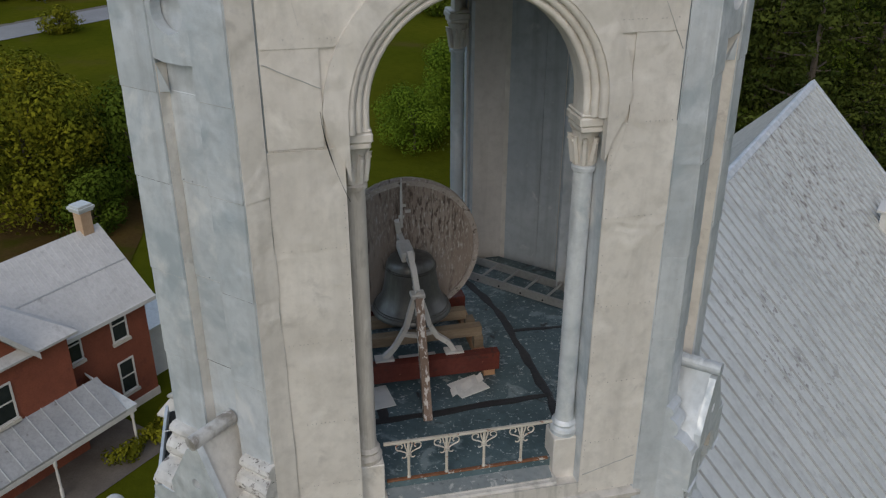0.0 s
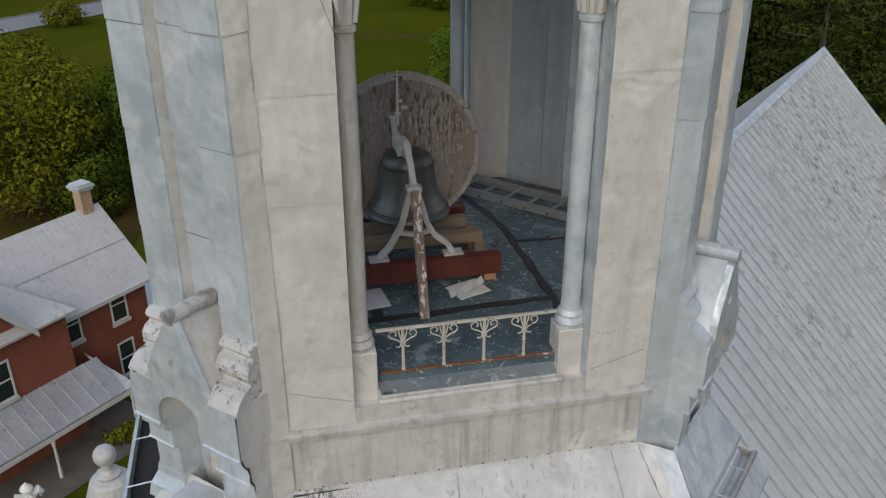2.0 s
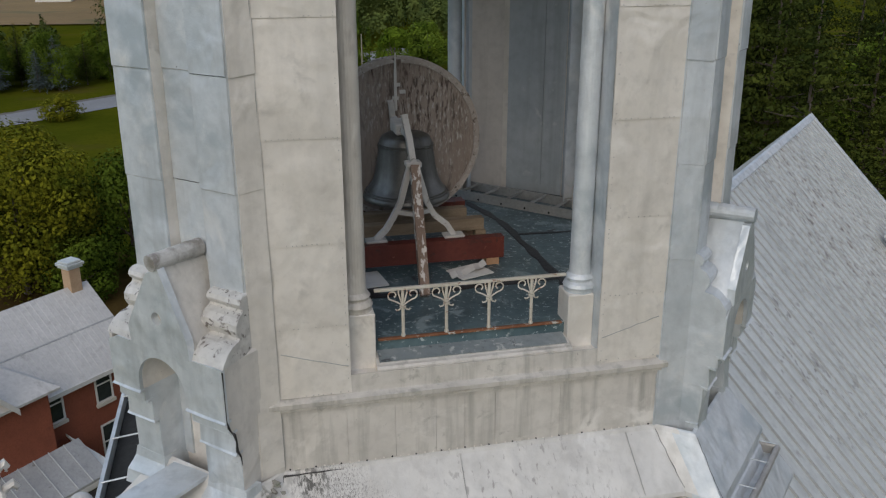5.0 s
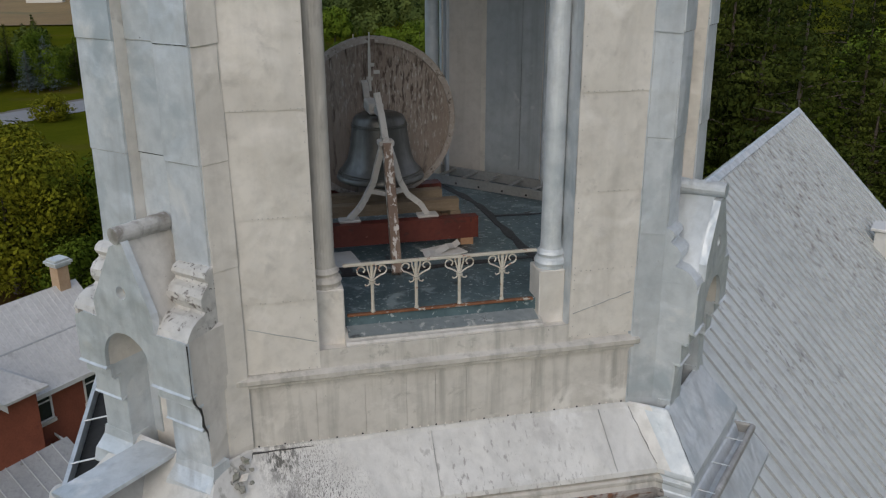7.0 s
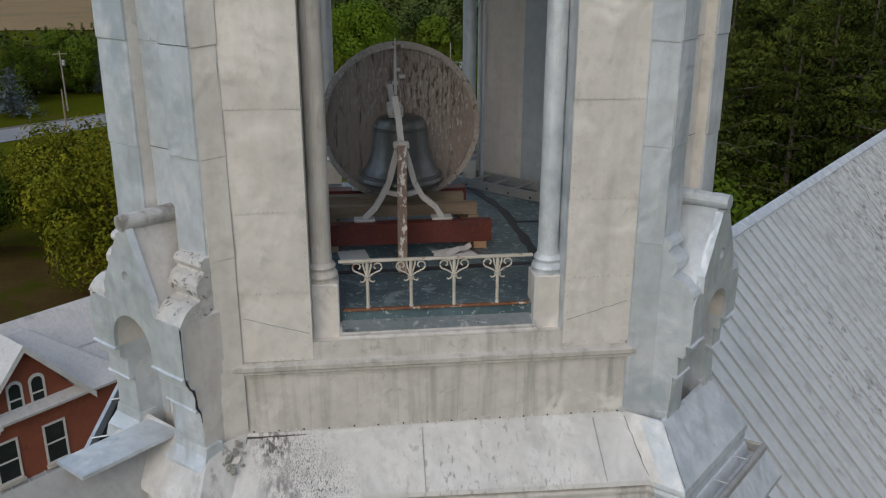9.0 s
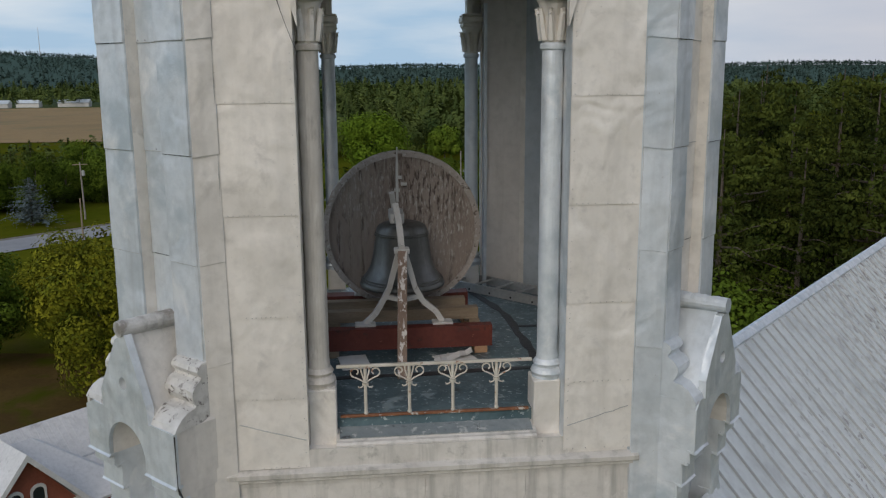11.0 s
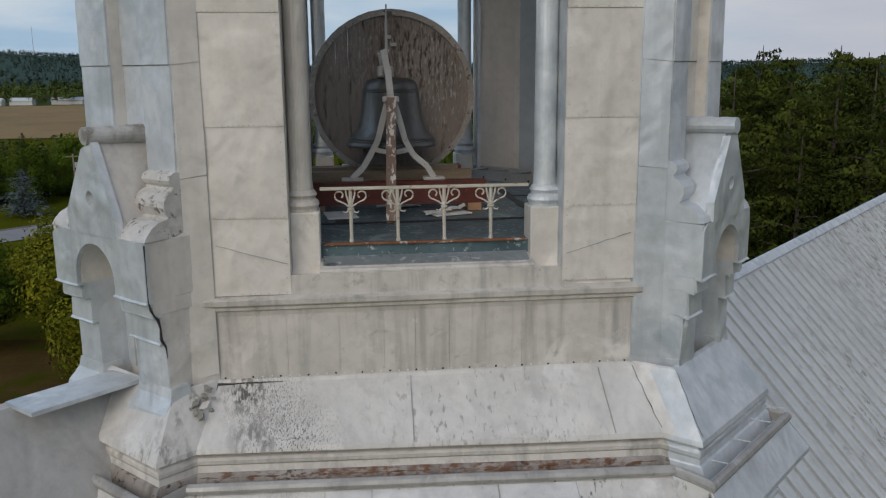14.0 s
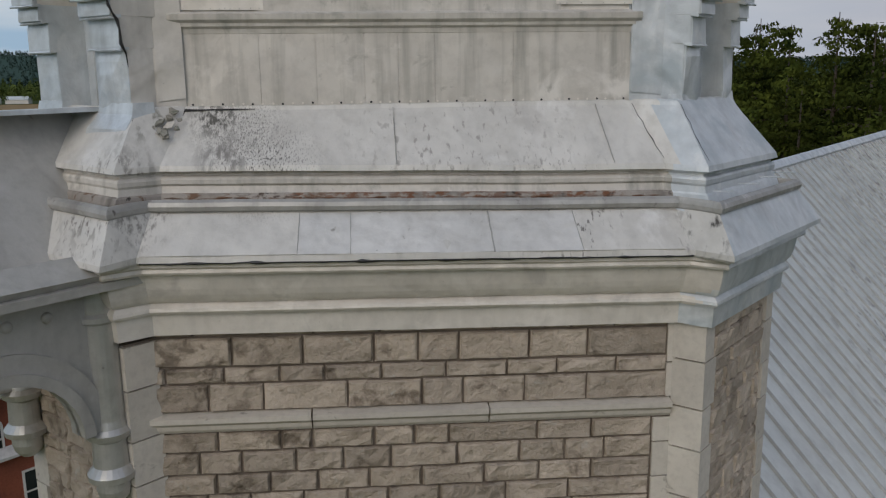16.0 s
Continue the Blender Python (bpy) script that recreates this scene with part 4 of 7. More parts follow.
def gablet(k):
    """A gabled niche before the buttress of that diagonal; its legs step back below three lips, its sides carry on the buttress's flanks."""
    put = diag_put(k)
    lo, hi = SPAN[k]
    gd, b0, b1, nc, nr, g0, g1, ap = GABLETS.get(k, (3.10, -0.46, 0.46, 0.0, 0.235, -0.37, 0.37, 0.0))
    stage = [(20.69, gd - 0.03, gd + 0.012), (20.585, gd - 0.085, gd - 0.045), (20.395, gd - 0.125, gd - 0.080)]
    g = part("gablet", prism(bmesh.new(), [(b0 + 0.05, 19.8), (b1 - 0.05, 19.8), (b1 - 0.05, 21.08), (b0 + 0.05, 21.08)], put, 2.55, gd - 0.36), CREAM, tower, "small gabled niche of dented sheet metal with scrolled sides")
    for sgn, end, edge in ((-1, b0, lo), (1, b1, hi)):
        oct_s = sgn * (A - HW) * H
        line = lambda d: edge + (end - edge) * (d - B_D) / (gd - B_D)
        rings = []
        for i, (z, d) in enumerate(((19.85, gd - 0.137), (20.10, gd - 0.137), (20.393, gd - 0.137), (20.397, gd - 0.097), (20.583, gd - 0.097), (20.587, gd - 0.042), (20.688, gd - 0.042), (20.692, gd - 0.012), (20.90, gd - 0.012), (21.08, gd - 0.012))):
            w = 0.010 * noise.noise(Vector((z * 3.1, k * 7 + sgn, 0)))
            d += 0.012 * noise.noise(Vector((z * 5.3, k * 3 + sgn, 4))) if z < 20.39 else 0.0
            mid_d = (B_D + d) / 2
            rings.append([put(*q[:1], z, q[1]) for q in ((line(d) - sgn * 0.03, 2.60), (oct_s + sgn * 0.008, (A + HW) * H + 0.006), (edge + sgn * 0.014, B_D + 0.012), (line(mid_d) + sgn * (0.008 + w), mid_d), (line(d), d), (line(d) - sgn * 0.03, d))])
        rings.append([put(*q[:1], 21.12, q[1]) for q in ((line(gd) - sgn * 0.06, 2.60), (oct_s - sgn * 0.02, (A + HW) * H - 0.01), (edge - sgn * 0.03, B_D - 0.03), (edge - sgn * 0.03, B_D - 0.01), (edge - sgn * 0.03, B_D + 0.01), (edge - sgn * 0.06, B_D + 0.01))])
        cheek = part("cheek", loft(bmesh.new(), rings, True, True), CREAM if k == 3 else PAINT, g, "broad dented metal cheek")
        # leg, in three set-backs under folded lips
        inner = nc + sgn * nr
        zt = 20.69
        for i, (z, d, tip) in enumerate(stage):
            zb = stage[i + 1][0] if i < 2 else 19.75
            outer = line(d) - sgn * 0.004
            s0, s1 = sorted((inner, outer))
            back = gd - 0.37
            foot_plan = [(inner, d - 0.012), (outer, d - 0.012), (outer - sgn * 0.004, d - 0.03), (line(B_D) - sgn * 0.04, B_D), (line(B_D) - sgn * 0.06, back), (inner, back)]
            part("leg", loft(bmesh.new(), [[put(a, h, b) for a, b in foot_plan] for h in (zb, z)], True, True), GABLET_METAL, g, "dented flat metal leg")
            sheet(g, put, s0 + 0.002, s1 - 0.002, zb + 0.002, z - 0.004, d - 0.006, 500 + k * 9 + sgn * 3 + i, wob=0.034 if i == 2 else 0.012, nx=5, nz=8 if i == 2 else 3, mat=GABLET_METAL)
            bm = bmesh.new()
            n = 7
            rings = []
            for q in range(n + 1):
                ss = inner + sgn * -0.006 + (outer + sgn * 0.018 - inner) * q / n
                dz = 0.008 * noise.noise(Vector((ss * 9, z * 5, k)))
                rings.append([put(ss, zz + dz, dd) for zz, dd in ((z - 0.010, d - 0.02), (z - 0.020, tip - 0.004), (z - 0.012, tip + 0.004), (z + 0.004, d + 0.034 if i else d + 0.02), (z + 0.006, d - 0.02))])
            part("lip", loft(bm, rings, True, True), GABLET_METAL, g, "folded metal lip")
        # foot spread over the skirt
        s0, s1 = sorted((inner - sgn * 0.01, line(gd - 0.13) + sgn * 0.02))
        bm = bmesh.new()
        loft(bm, [[put(s0 - w, z, gd - 0.135 + o), put(s1 + w, z, gd - 0.135 + o * 0.8), put(s1 + w, z, 2.85), put(s0 - w, z, 2.85)] for z, o, w in ((20.06, 0.004, 0.0), (19.99, 0.02, 0.004), (19.95, 0.05, 0.012), (19.90, 0.10, 0.02), (19.80, 0.13, 0.02))], True, True)
        part("foot", bm, GABLET_METAL, g, "crumpled metal flashing round the leg")
        # scrolled bracket of three lobes
        q = (gd - B_D) / 0.335
        prof = [(B_D + a * q, b - 0.015) for a, b in ((0.0, 21.525), (0.045, 21.52), (0.080, 21.50), (0.092, 21.47), (0.080, 21.445), (0.058, 21.425), (0.066, 21.405), (0.115, 21.385), (0.150, 21.345), (0.155, 21.30), (0.135, 21.26), (0.118, 21.238), (0.135, 21.226), (0.20, 21.215), (0.26, 21.185), (0.305, 21.14), (0.325, 21.10))]
        prof += [(B_D - 0.05, 21.08), (B_D - 0.05, 21.515)]
        mid_s = ap + (g1 - ap if sgn > 0 else g0 - ap) * 0.62
        rings = []
        for f in (0.0, 0.35, 0.7, 1.0):
            rings.append([put(mid_s + ((line(min(max(d, B_D), gd)) + sgn * 0.012) - mid_s) * f, z + 0.007 * noise.noise(Vector((d * 9, z * 7, f * 3 + k))), d + 0.010 * noise.noise(Vector((d * 11, z * 8, f * 4 + k + 5)))) for d, z in prof])
        part("scroll", loft(bmesh.new(), rings, True, True), SCROLL_PAINT if k == 3 else PAINT, g, "scrolled side bracket with flaked paint")
        if k == 3 and sgn > 0:
            bm = bmesh.new()
            pts = [(0.0, 21.07, -0.004), (0.001, 20.96, -0.004), (0.0, 20.84, -0.004), (0.0, 20.70, -0.005), (0.0, 20.64, -0.02), (0.005, 20.60, -0.04), (0.0, 20.56, -0.075), (0.006, 20.50, -0.085), (0.0, 20.42, -0.09), (0.006, 20.36, -0.12), (0.002, 20.28, -0.13)]
            tube(bm, [put(line(gd + o) + 0.006 + a, z, gd + o) for a, z, o in pts], [0.006, 0.003, 0.0025, 0.003, 0.010, 0.005, 0.012, 0.007, 0.012, 0.006, 0.002], 5)
            part("torn_edge", bm, TAR, g, "black torn edge of the metal sheet")
    # front block with a round-headed niche
    bm = bmesh.new()
    n, zc, zb, zt = 20, 21.012 - nr, 20.69, 21.085
    inner = [(nc - nr, zb)] + [(nc - nr * math.cos(math.pi * i / n), zc + nr * math.sin(math.pi * i / n)) for i in range(n + 1)] + [(nc + nr, zb)]
    outer = []
    for s, z in inner:
        e = b0 if s < nc else b1
        if z <= zc + 0.001:
            outer.append((e, z))
        else:
            q = min((e - nc) / (s - nc) if abs(s - nc) > 1e-6 else 1e6, (zt - zc) / (z - zc))
            outer.append((nc + (s - nc) * q, zc + (z - zc) * q))
    strip(bm, inner, outer, put, gd - 0.03, gd)
    ratio = (nr + 0.03) / nr
    part("niche_block", bm, GABLET_METAL, g, "flat block pierced by a round-headed niche")
    bm = bmesh.new()
    strip(bm, inner, [(nc + (s - nc) * ratio, zc + (z - zc) * ratio if z > zc else z) for s, z in inner], put, gd - 0.37, gd - 0.032)
    part("niche_lining", bm, CREAM, g, "cream-painted lining of the niche")
    part("niche_seam", prism(bmesh.new(), [(nc - nr, 20.70), (nc + nr, 20.70), (nc + nr, 20.714), (nc - nr, 20.714)], put, gd - 0.362, gd - 0.350), CREAM, g)
    # gable
    bm = bmesh.new()
    hc = (ap + (g0 + g1) / 2) / 2
    hole = [(hc + 0.048 * math.cos(2 * math.pi * i / 18), 21.33 + 0.048 * math.sin(2 * math.pi * i / 18)) for i in range(18)]
    tri = [(g0, 21.08), (g1, 21.08), (ap + 0.03, 21.74), (ap - 0.03, 21.74)]

    def edge_of(s, z):
        best = None
        for (x0, y0), (x1, y1) in zip(tri, tri[1:] + tri[:1]):
            dx, dy, ex, ey = s - hc, z - 21.33, x1 - x0, y1 - y0
            den = dx * ey - dy * ex
            if abs(den) < 1e-9:
                continue
            t = ((x0 - hc) * ey - (y0 - 21.33) * ex) / den
            if t > 0 and (best is None or t < best):
                best = t
        return (hc + (s - hc) * best, 21.33 + (z - 21.33) * best)
    rim = [edge_of(s, z) for s, z in hole]
    strip(bm, hole + hole[:1], rim + rim[:1], put, gd - 0.05, gd + 0.010)
    gable = part("gable_front", bm, GABLET_METAL, g, "pointed gable pierced by a small round hole")
    prism(bm := bmesh.new(), [(g0 + 0.012, 21.07), (g1 - 0.012, 21.07), (ap, 21.72)], put, 2.70, gd - 0.045)
    part("gable_roof", bm, CREAM_STAINED if k == 3 else PAINT, g)
    bm = bmesh.new()
    n = 12
    roll = [(i / n, noise.noise(Vector((i * 0.9, k * 5, 2)))) for i in range(n + 1)]
    tube(bm, [put(ap + 0.006 * v, 21.737 + 0.008 * f + 0.006 * v, B_D - 0.06 + (gd + 0.088 - B_D) * f) for f, v in roll], [0.060 + 0.007 * v + 0.008 * (1 - f) ** 3 for f, v in roll], 16)
    part("ridge_roll", bm, RIDGE_PAINT if k == 3 else PAINT, g, "dented rolled ridge capping")


for k in range(4):
    gablet(k)


# ---- skirt, gutter and cornice ----
def plan(a, h, D, w):
    out = []
    for k in range(4):
        f, d = face_put(k), diag_put(k)
        out += [f(h, 0, a), d(-w, 0, D), d(w, 0, D), f(a, 0, h) if False else face_put((k + 1) % 4)(-h, 0, a)]
    return [(x, y) for x, y, _ in out]


def settle(x, z):
    """The courses under the skirt have sunk a little towards the nave."""
    return -0.0205 * x * max(0.0, min(1.0, (20.05 - z) / 0.45))


def tier(name, levels, mat, label=""):
    """One lapped course of the metalwork round the tower, a little dented along its length."""
    bm = bmesh.new()
    rings = []
    for z, a, h, D, w in levels:
        pts = plan(a, h, D, w)
        ring = []
        for e, (p, q) in enumerate(zip(pts, pts[1:] + pts[:1])):
            m = 12 if e % 4 == 3 else 5
            for i in range(m):
                x, y = p[0] + (q[0] - p[0]) * i / m, p[1] + (q[1] - p[1]) * i / m
                v = noise.noise(Vector((x * 2.1, y * 2.1, z * 0.8))) + 0.6 * noise.noise(Vector((x * 6, y * 6, z * 3)))
                k = 1 + 0.0022 * v
                ring.append((x * k, y * k, z + 0.006 * v + settle(x, z)))
        rings.append(ring)
    loft(bm, rings)
    # faces on the diagonal side towards the nave take the blue-grey PAINT
    for f in bm.faces:
        c = f.calc_center_median()
        if c.x > 1.66 and c.y < 0 and (c.x - c.y) * H > 2.75 and (c.x + c.y) * H > -0.75:
            f.material_index = 1
    ob = part(name, bm, mat, tower, label)
    ob.data.materials.append(PAINT if mat in (PAINT_DIRTY, CREAM, CREAM_STAINED, RUSTY, DARK) else mat)
    return ob


tier("skirt_roof", [(20.03, 2.20, 1.49, 2.93, 0.46), (20.02, 2.225, 1.50, 2.96, 0.47), (19.995, 2.235, 1.50, 2.98, 0.48), (19.65, 2.60, 1.61, 3.27, 0.68), (19.615, 2.61, 1.615, 3.28, 0.69), (19.60, 2.57, 1.60, 3.24, 0.67)], PAINT_DIRTY, "sloping sheet-metal skirt with dark water stains")
tier("fascia_moulding", [(19.62, 2.565, 1.60, 3.24, 0.67), (19.585, 2.555, 1.60, 3.235, 0.67), (19.575, 2.585, 1.61, 3.255, 0.68), (19.56, 2.60, 1.612, 3.262, 0.685), (19.535, 2.60, 1.612, 3.262, 0.685), (19.52, 2.585, 1.61, 3.255, 0.68), (19.475, 2.60, 1.612, 3.265, 0.685)], CREAM_STAINED, "stepped cream moulding under the skirt edge")
tier("gutter_fascia", [(19.478, 2.598, 1.612, 3.263, 0.685), (19.465, 2.615, 1.615, 3.28, 0.69), (19.36, 2.645, 1.62, 3.32, 0.70)], RUSTY, "rust-stained fascia behind the gutter with flaking paint")
tier("gutter_bottom", [(19.365, 2.63, 1.62, 3.26, 0.69), (19.36, 2.70, 1.66, 3.40, 0.79)], DARK, "gutter bottom blackened for the shade inside")
tier("gutter_lip", [(19.36, 2.685, 1.655, 3.375, 0.76), (19.435, 2.69, 1.655, 3.38, 0.77), (19.45, 2.698, 1.66, 3.39, 0.78), (19.45, 2.71, 1.665, 3.405, 0.80), (19.435, 2.728, 1.67, 3.425, 0.815), (19.41, 2.738, 1.672, 3.435, 0.825), (19.385, 2.732, 1.67, 3.43, 0.82), (19.37, 2.70, 1.66, 3.41, 0.80)], LIP, "rounded grey gutter lip")
tier("lower_ledge", [(19.38, 2.69, 1.655, 3.40, 0.80), (19.36, 2.72, 1.665, 3.42, 0.81), (19.145, 2.95, 1.71, 3.56, 0.92), (19.11, 2.955, 1.715, 3.565, 0.92), (19.095, 2.92, 1.70, 3.54, 0.90)], PAINT_DIRTY, "lower sloping metal ledge with spotted dirt")
cor = [(19.11, 2.93, 1.705), (19.075, 2.925, 1.70), (19.06, 2.90, 1.70), (19.04, 2.91, 1.70), (19.025, 2.90, 1.70), (19.02, 2.84, 1.70)]
for i in range(7):
    a = math.pi / 2 * i / 6
    cor.append((19.015 - 0.20 * math.sin(a), 2.84 - 0.075 * (1 - math.cos(a)) - 0.02 * i / 6, 1.70))
cor += [(18.80, 2.765, 1.70), (18.785, 2.785, 1.705), (18.765, 2.79, 1.705), (18.745, 2.775, 1.70), (18.74, 2.745, 1.70), (18.60, 2.735, 1.70), (18.595, 2.69, 1.70)]
tier("cornice", [(z, a, h, 3.33 + (a - 2.69) * 0.75, 0.68 + (a - 2.69) * 0.6) for z, a, h in cor], CREAM, "pressed-metal cornice with a coved frieze")

for k in (0, 2):
    put = diag_put(k)
    for s_ in (-0.55, -0.1, 0.35, 0.7):
        bm = bmesh.new()
        tube(bm, [put(s_, 19.440, 3.25), put(s_, 19.446, 3.33), put(s_, 19.452, 3.415)], 0.005, 6)
        part("gutter_strap", bm, PAINT, tower)
put = face_put(3)
side_gutter = part("side_gutter", loft(bmesh.new(), [[put(s_, z, d) for d, z in ((2.70, 19.40), (2.98, 19.36), (2.985, 19.47), (3.02, 19.47), (3.02, 19.32), (2.70, 19.34))] for s_ in (-1.65, 1.65)], True, True), PAINT, tower, "open metal gutter with a pale outer lip")
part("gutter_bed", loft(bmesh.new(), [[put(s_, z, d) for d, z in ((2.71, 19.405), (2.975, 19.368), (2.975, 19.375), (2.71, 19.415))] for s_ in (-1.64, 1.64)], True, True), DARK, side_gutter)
for s_ in (-1.1, -0.3, 0.5, 1.2):
    bm = bmesh.new()
    tube(bm, [put(s_, 19.52, 2.60), put(s_, 19.50, 2.80), put(s_, 19.475, 3.0)], 0.008, 6)
    part("gutter_strap", bm, PAINT, side_gutter)
# separate sheets lapped along the ledge, the middle ones newer and paler
LEDGE_SHEET = material("newer_ledge_sheet", ((0.62, 0.612, 0.59), (0.73, 0.72, 0.695)), 0.42, 0.3, 1.8, 12, 0.3, 0.008, streak=((0.44, 0.43, 0.41), 0.4, 6.0), spots=[((0.30, 0.285, 0.26), 0.66, 0.74, 12), ((0.16, 0.15, 0.14), 0.70, 0.77, 22)], dent=0.7)
for i, (x0, x1) in enumerate(((-1.66, -0.765), (-0.765, -0.451), (-0.451, 0.413), (0.413, 0.963), (0.963, 1.60))):
    bm = bmesh.new()
    n = 6
    rows = []
    for j in range(5):
        f = j / 4
        row = []
        for q in range(n + 1):
            x = (x0 + (x1 - x0) * q / n) * (1 + 0.022 * f)
            w = 0.004 * noise.noise(Vector((x * 4, f * 3, i * 7)))
            row.append((x, -2.7165 - 0.2325 * f - 0.0035 - w, 19.362 - 0.214 * f + 0.0045 + w + settle(x, 19.25)))
        rows.append(row)
    back = [[(x, y + 0.003, z - 0.004) for x, y, z in r] for r in rows]
    loft(bm, rows + back[::-1] + [rows[0]], False)
    part("ledge_sheet", bm, LEDGE_SHEET if i in (1, 2, 3) else PAINT_DIRTY, tower, "paler newer sheet on the ledge" if i in (1, 2, 3) else "weathered sheet on the ledge")
    if i:
        p0, p1 = Vector((x0, -2.722, 19.368 + settle(x0, 19.25))), Vector((x0 * 1.022, -2.955, 19.152 + settle(x0, 19.25)))
        part("lap_joint", tube(bmesh.new(), [p0.lerp(p1, q / 6) + Vector((0.004 * noise.noise(Vector((q * 2.1, x0, 0))), 0, 0.0)) for q in range(7)], 0.0022 if i != 3 else 0.005, 5), LIP, tower)
# black cracks where the sheets have parted along the hips
for k, (w0, w1) in ((3, (0.48, 0.68)), (0, (-0.48, -0.68))):
    d_ = diag_put(k)
    f_ = face_put(0)
    h_ = -1 if k == 3 else 1
    for (p0, p1) in ((d_(w0, 19.998, 2.98), d_(w1, 19.653, 3.27)), (f_(h_ * 1.50, 19.998, 2.235), f_(h_ * 1.61, 19.653, 2.60))):
        p0, p1 = Vector(p0), Vector(p1)
        bm = bmesh.new()
        pts_ = [p0.lerp(p1, i / 9) + Vector((0.012 * noise.noise(Vector((i * 1.3, k, p0.x))), 0.012 * noise.noise(Vector((i * 1.7, 5 + k, p0.x))), 0.002)) for i in range(10)]
        tube(bm, pts_, [0.0015 + (0.006 if k == 3 else 0.003) * abs(noise.noise(Vector((i * 0.9, 2, p0.x)))) for i in range(10)], 5)
        part("crack", bm, TAR, tower)
bm = bmesh.new()
tube(bm, [(-1.50 + 0.09 * i, -2.243 - 0.004 * (i % 2), 20.002 + 0.008 * noise.noise(Vector((i * 1.9, 0, 0)))) for i in range(6)], [0.010, 0.006, 0.004, 0.006, 0.003, 0.002], 5)
part("crack", bm, TAR, tower)
# lapped joints down the skirt and the ledge, and a ragged dark line under the ledge: grime, with the ledge's shadow put
# into the colour
for s_, lower in ((-0.145, False), (1.24, False)):
    bm = bmesh.new()
    p0, p1 = (Vector((s_, -2.24, 19.998)), Vector((s_ * 1.03, -2.60, 19.656 + settle(s_, 19.65)))) if not lower else (Vector((s_, -2.725, 19.36 + settle(s_, 19.3))), Vector((s_ * 1.02, -2.952, 19.148 + settle(s_, 19.1))))
    tube(bm, [p0.lerp(p1, i / 6) + Vector((0.004 * noise.noise(Vector((i * 2.1, s_, 0))), 0, 0.003)) for i in range(7)], 0.0035, 5)
    part("lap_joint", bm, LIP, tower)
bm = bmesh.new()
n = 60
tube(bm, [(-1.7 + 3.4 * i / n, -2.950 - 0.004 * noise.noise(Vector((i * 0.7, 1, 0))), 19.106 + settle(-1.7 + 3.4 * i / n, 19.1) + 0.006 * noise.noise(Vector((i * 0.5, 4, 0)))) for i in range(n + 1)], [0.006 + 0.013 * max(0.0, noise.noise(Vector((i * 0.45, 9, 0)))) for i in range(n + 1)], 5)
part("ragged_edge", bm, TAR, tower, "ragged black line, grime and the ledge's painted shadow")
bm = bmesh.new()
tube(bm, [(-1.6 + 3.2 * i / n, -2.622 - 0.004 * noise.noise(Vector((i * 0.8, 2, 0))), 19.447 + settle(-1.6 + 3.2 * i / n, 19.4) + 0.008 * noise.noise(Vector((i * 0.6, 5, 0)))) for i in range(n + 1)], [0.0008 + 0.020 * max(0.0, noise.noise(Vector((i * 0.5, 3, 0)))) for i in range(n + 1)], 5)
part("rust_line", bm, RUST_SCALE, tower, "flaking rust along the gutter")
# open joints where the flanks meet the belfry wall
for s_ in (-1.50, 1.50):
    bm = bmesh.new()
    n = 70
    tube(bm, [(s_ + 0.004 * noise.noise(Vector((i * 0.6, s_, 0))), -2.222, 20.66 + 3.9 * i / n) for i in range(n + 1)], [0.0010 + 0.005 * max(0.0, noise.noise(Vector((i * 0.33, s_ * 3, 7))) - 0.12) for i in range(n + 1)], 5)
    part("open_joint", bm, LIP, tower)
rubble = thing("debris_heap", "heap of torn mossy metal flakes and mortar on the skirt roof", "debris")
rr = random.Random(77)
for i in range(40):
    bm = bmesh.new()
    n = rr.choice((4, 5, 6))
    sz = rr.uniform(0.014, 0.042)
    ring = [(sz * rr.uniform(0.5, 1.3) * math.cos(6.283 * q / n), sz * rr.uniform(0.4, 1.0) * math.sin(6.283 * q / n)) for q in range(n)]
    bend = rr.uniform(-4, 4)
    th = 0.004 if i % 3 else 0.016
    loft(bm, [[(x, y, z + bend * x * x) for x, y in ring] for z in (0, th)], True, True)
    px, py = rr.uniform(-0.14, 0.13), rr.uniform(-0.11, 0.08)
    bmesh.ops.transform(bm, matrix=Matrix.Translation((-1.64 + px, -2.38 + py, 19.925 + py * 0.75 + rr.uniform(-0.01, 0.035))) @ pose(0, 0, 0, 40 + rr.uniform(-25, 20), rr.uniform(-22, 22), 0) @ pose(0, 0, 0, 0, 0, rr.uniform(0, 360)), verts=bm.verts)
    part("flake", bm, (MOSSY, MOSSY, CREAM_STAINED)[i % 3], rubble)

# ---- stone stage ----
S_A, S_H, S_D, S_W = 2.655, 1.70, 3.29, 0.66
bm = bmesh.new()
loft(bm, [[(x, y, z) for x, y in plan(S_A, S_H, S_D, S_W)] for z in (-1.3, 18.60)], True, True)
core = part("stone_core", bm, MORTAR, tower, "coursed limestone masonry with dark raked joints")


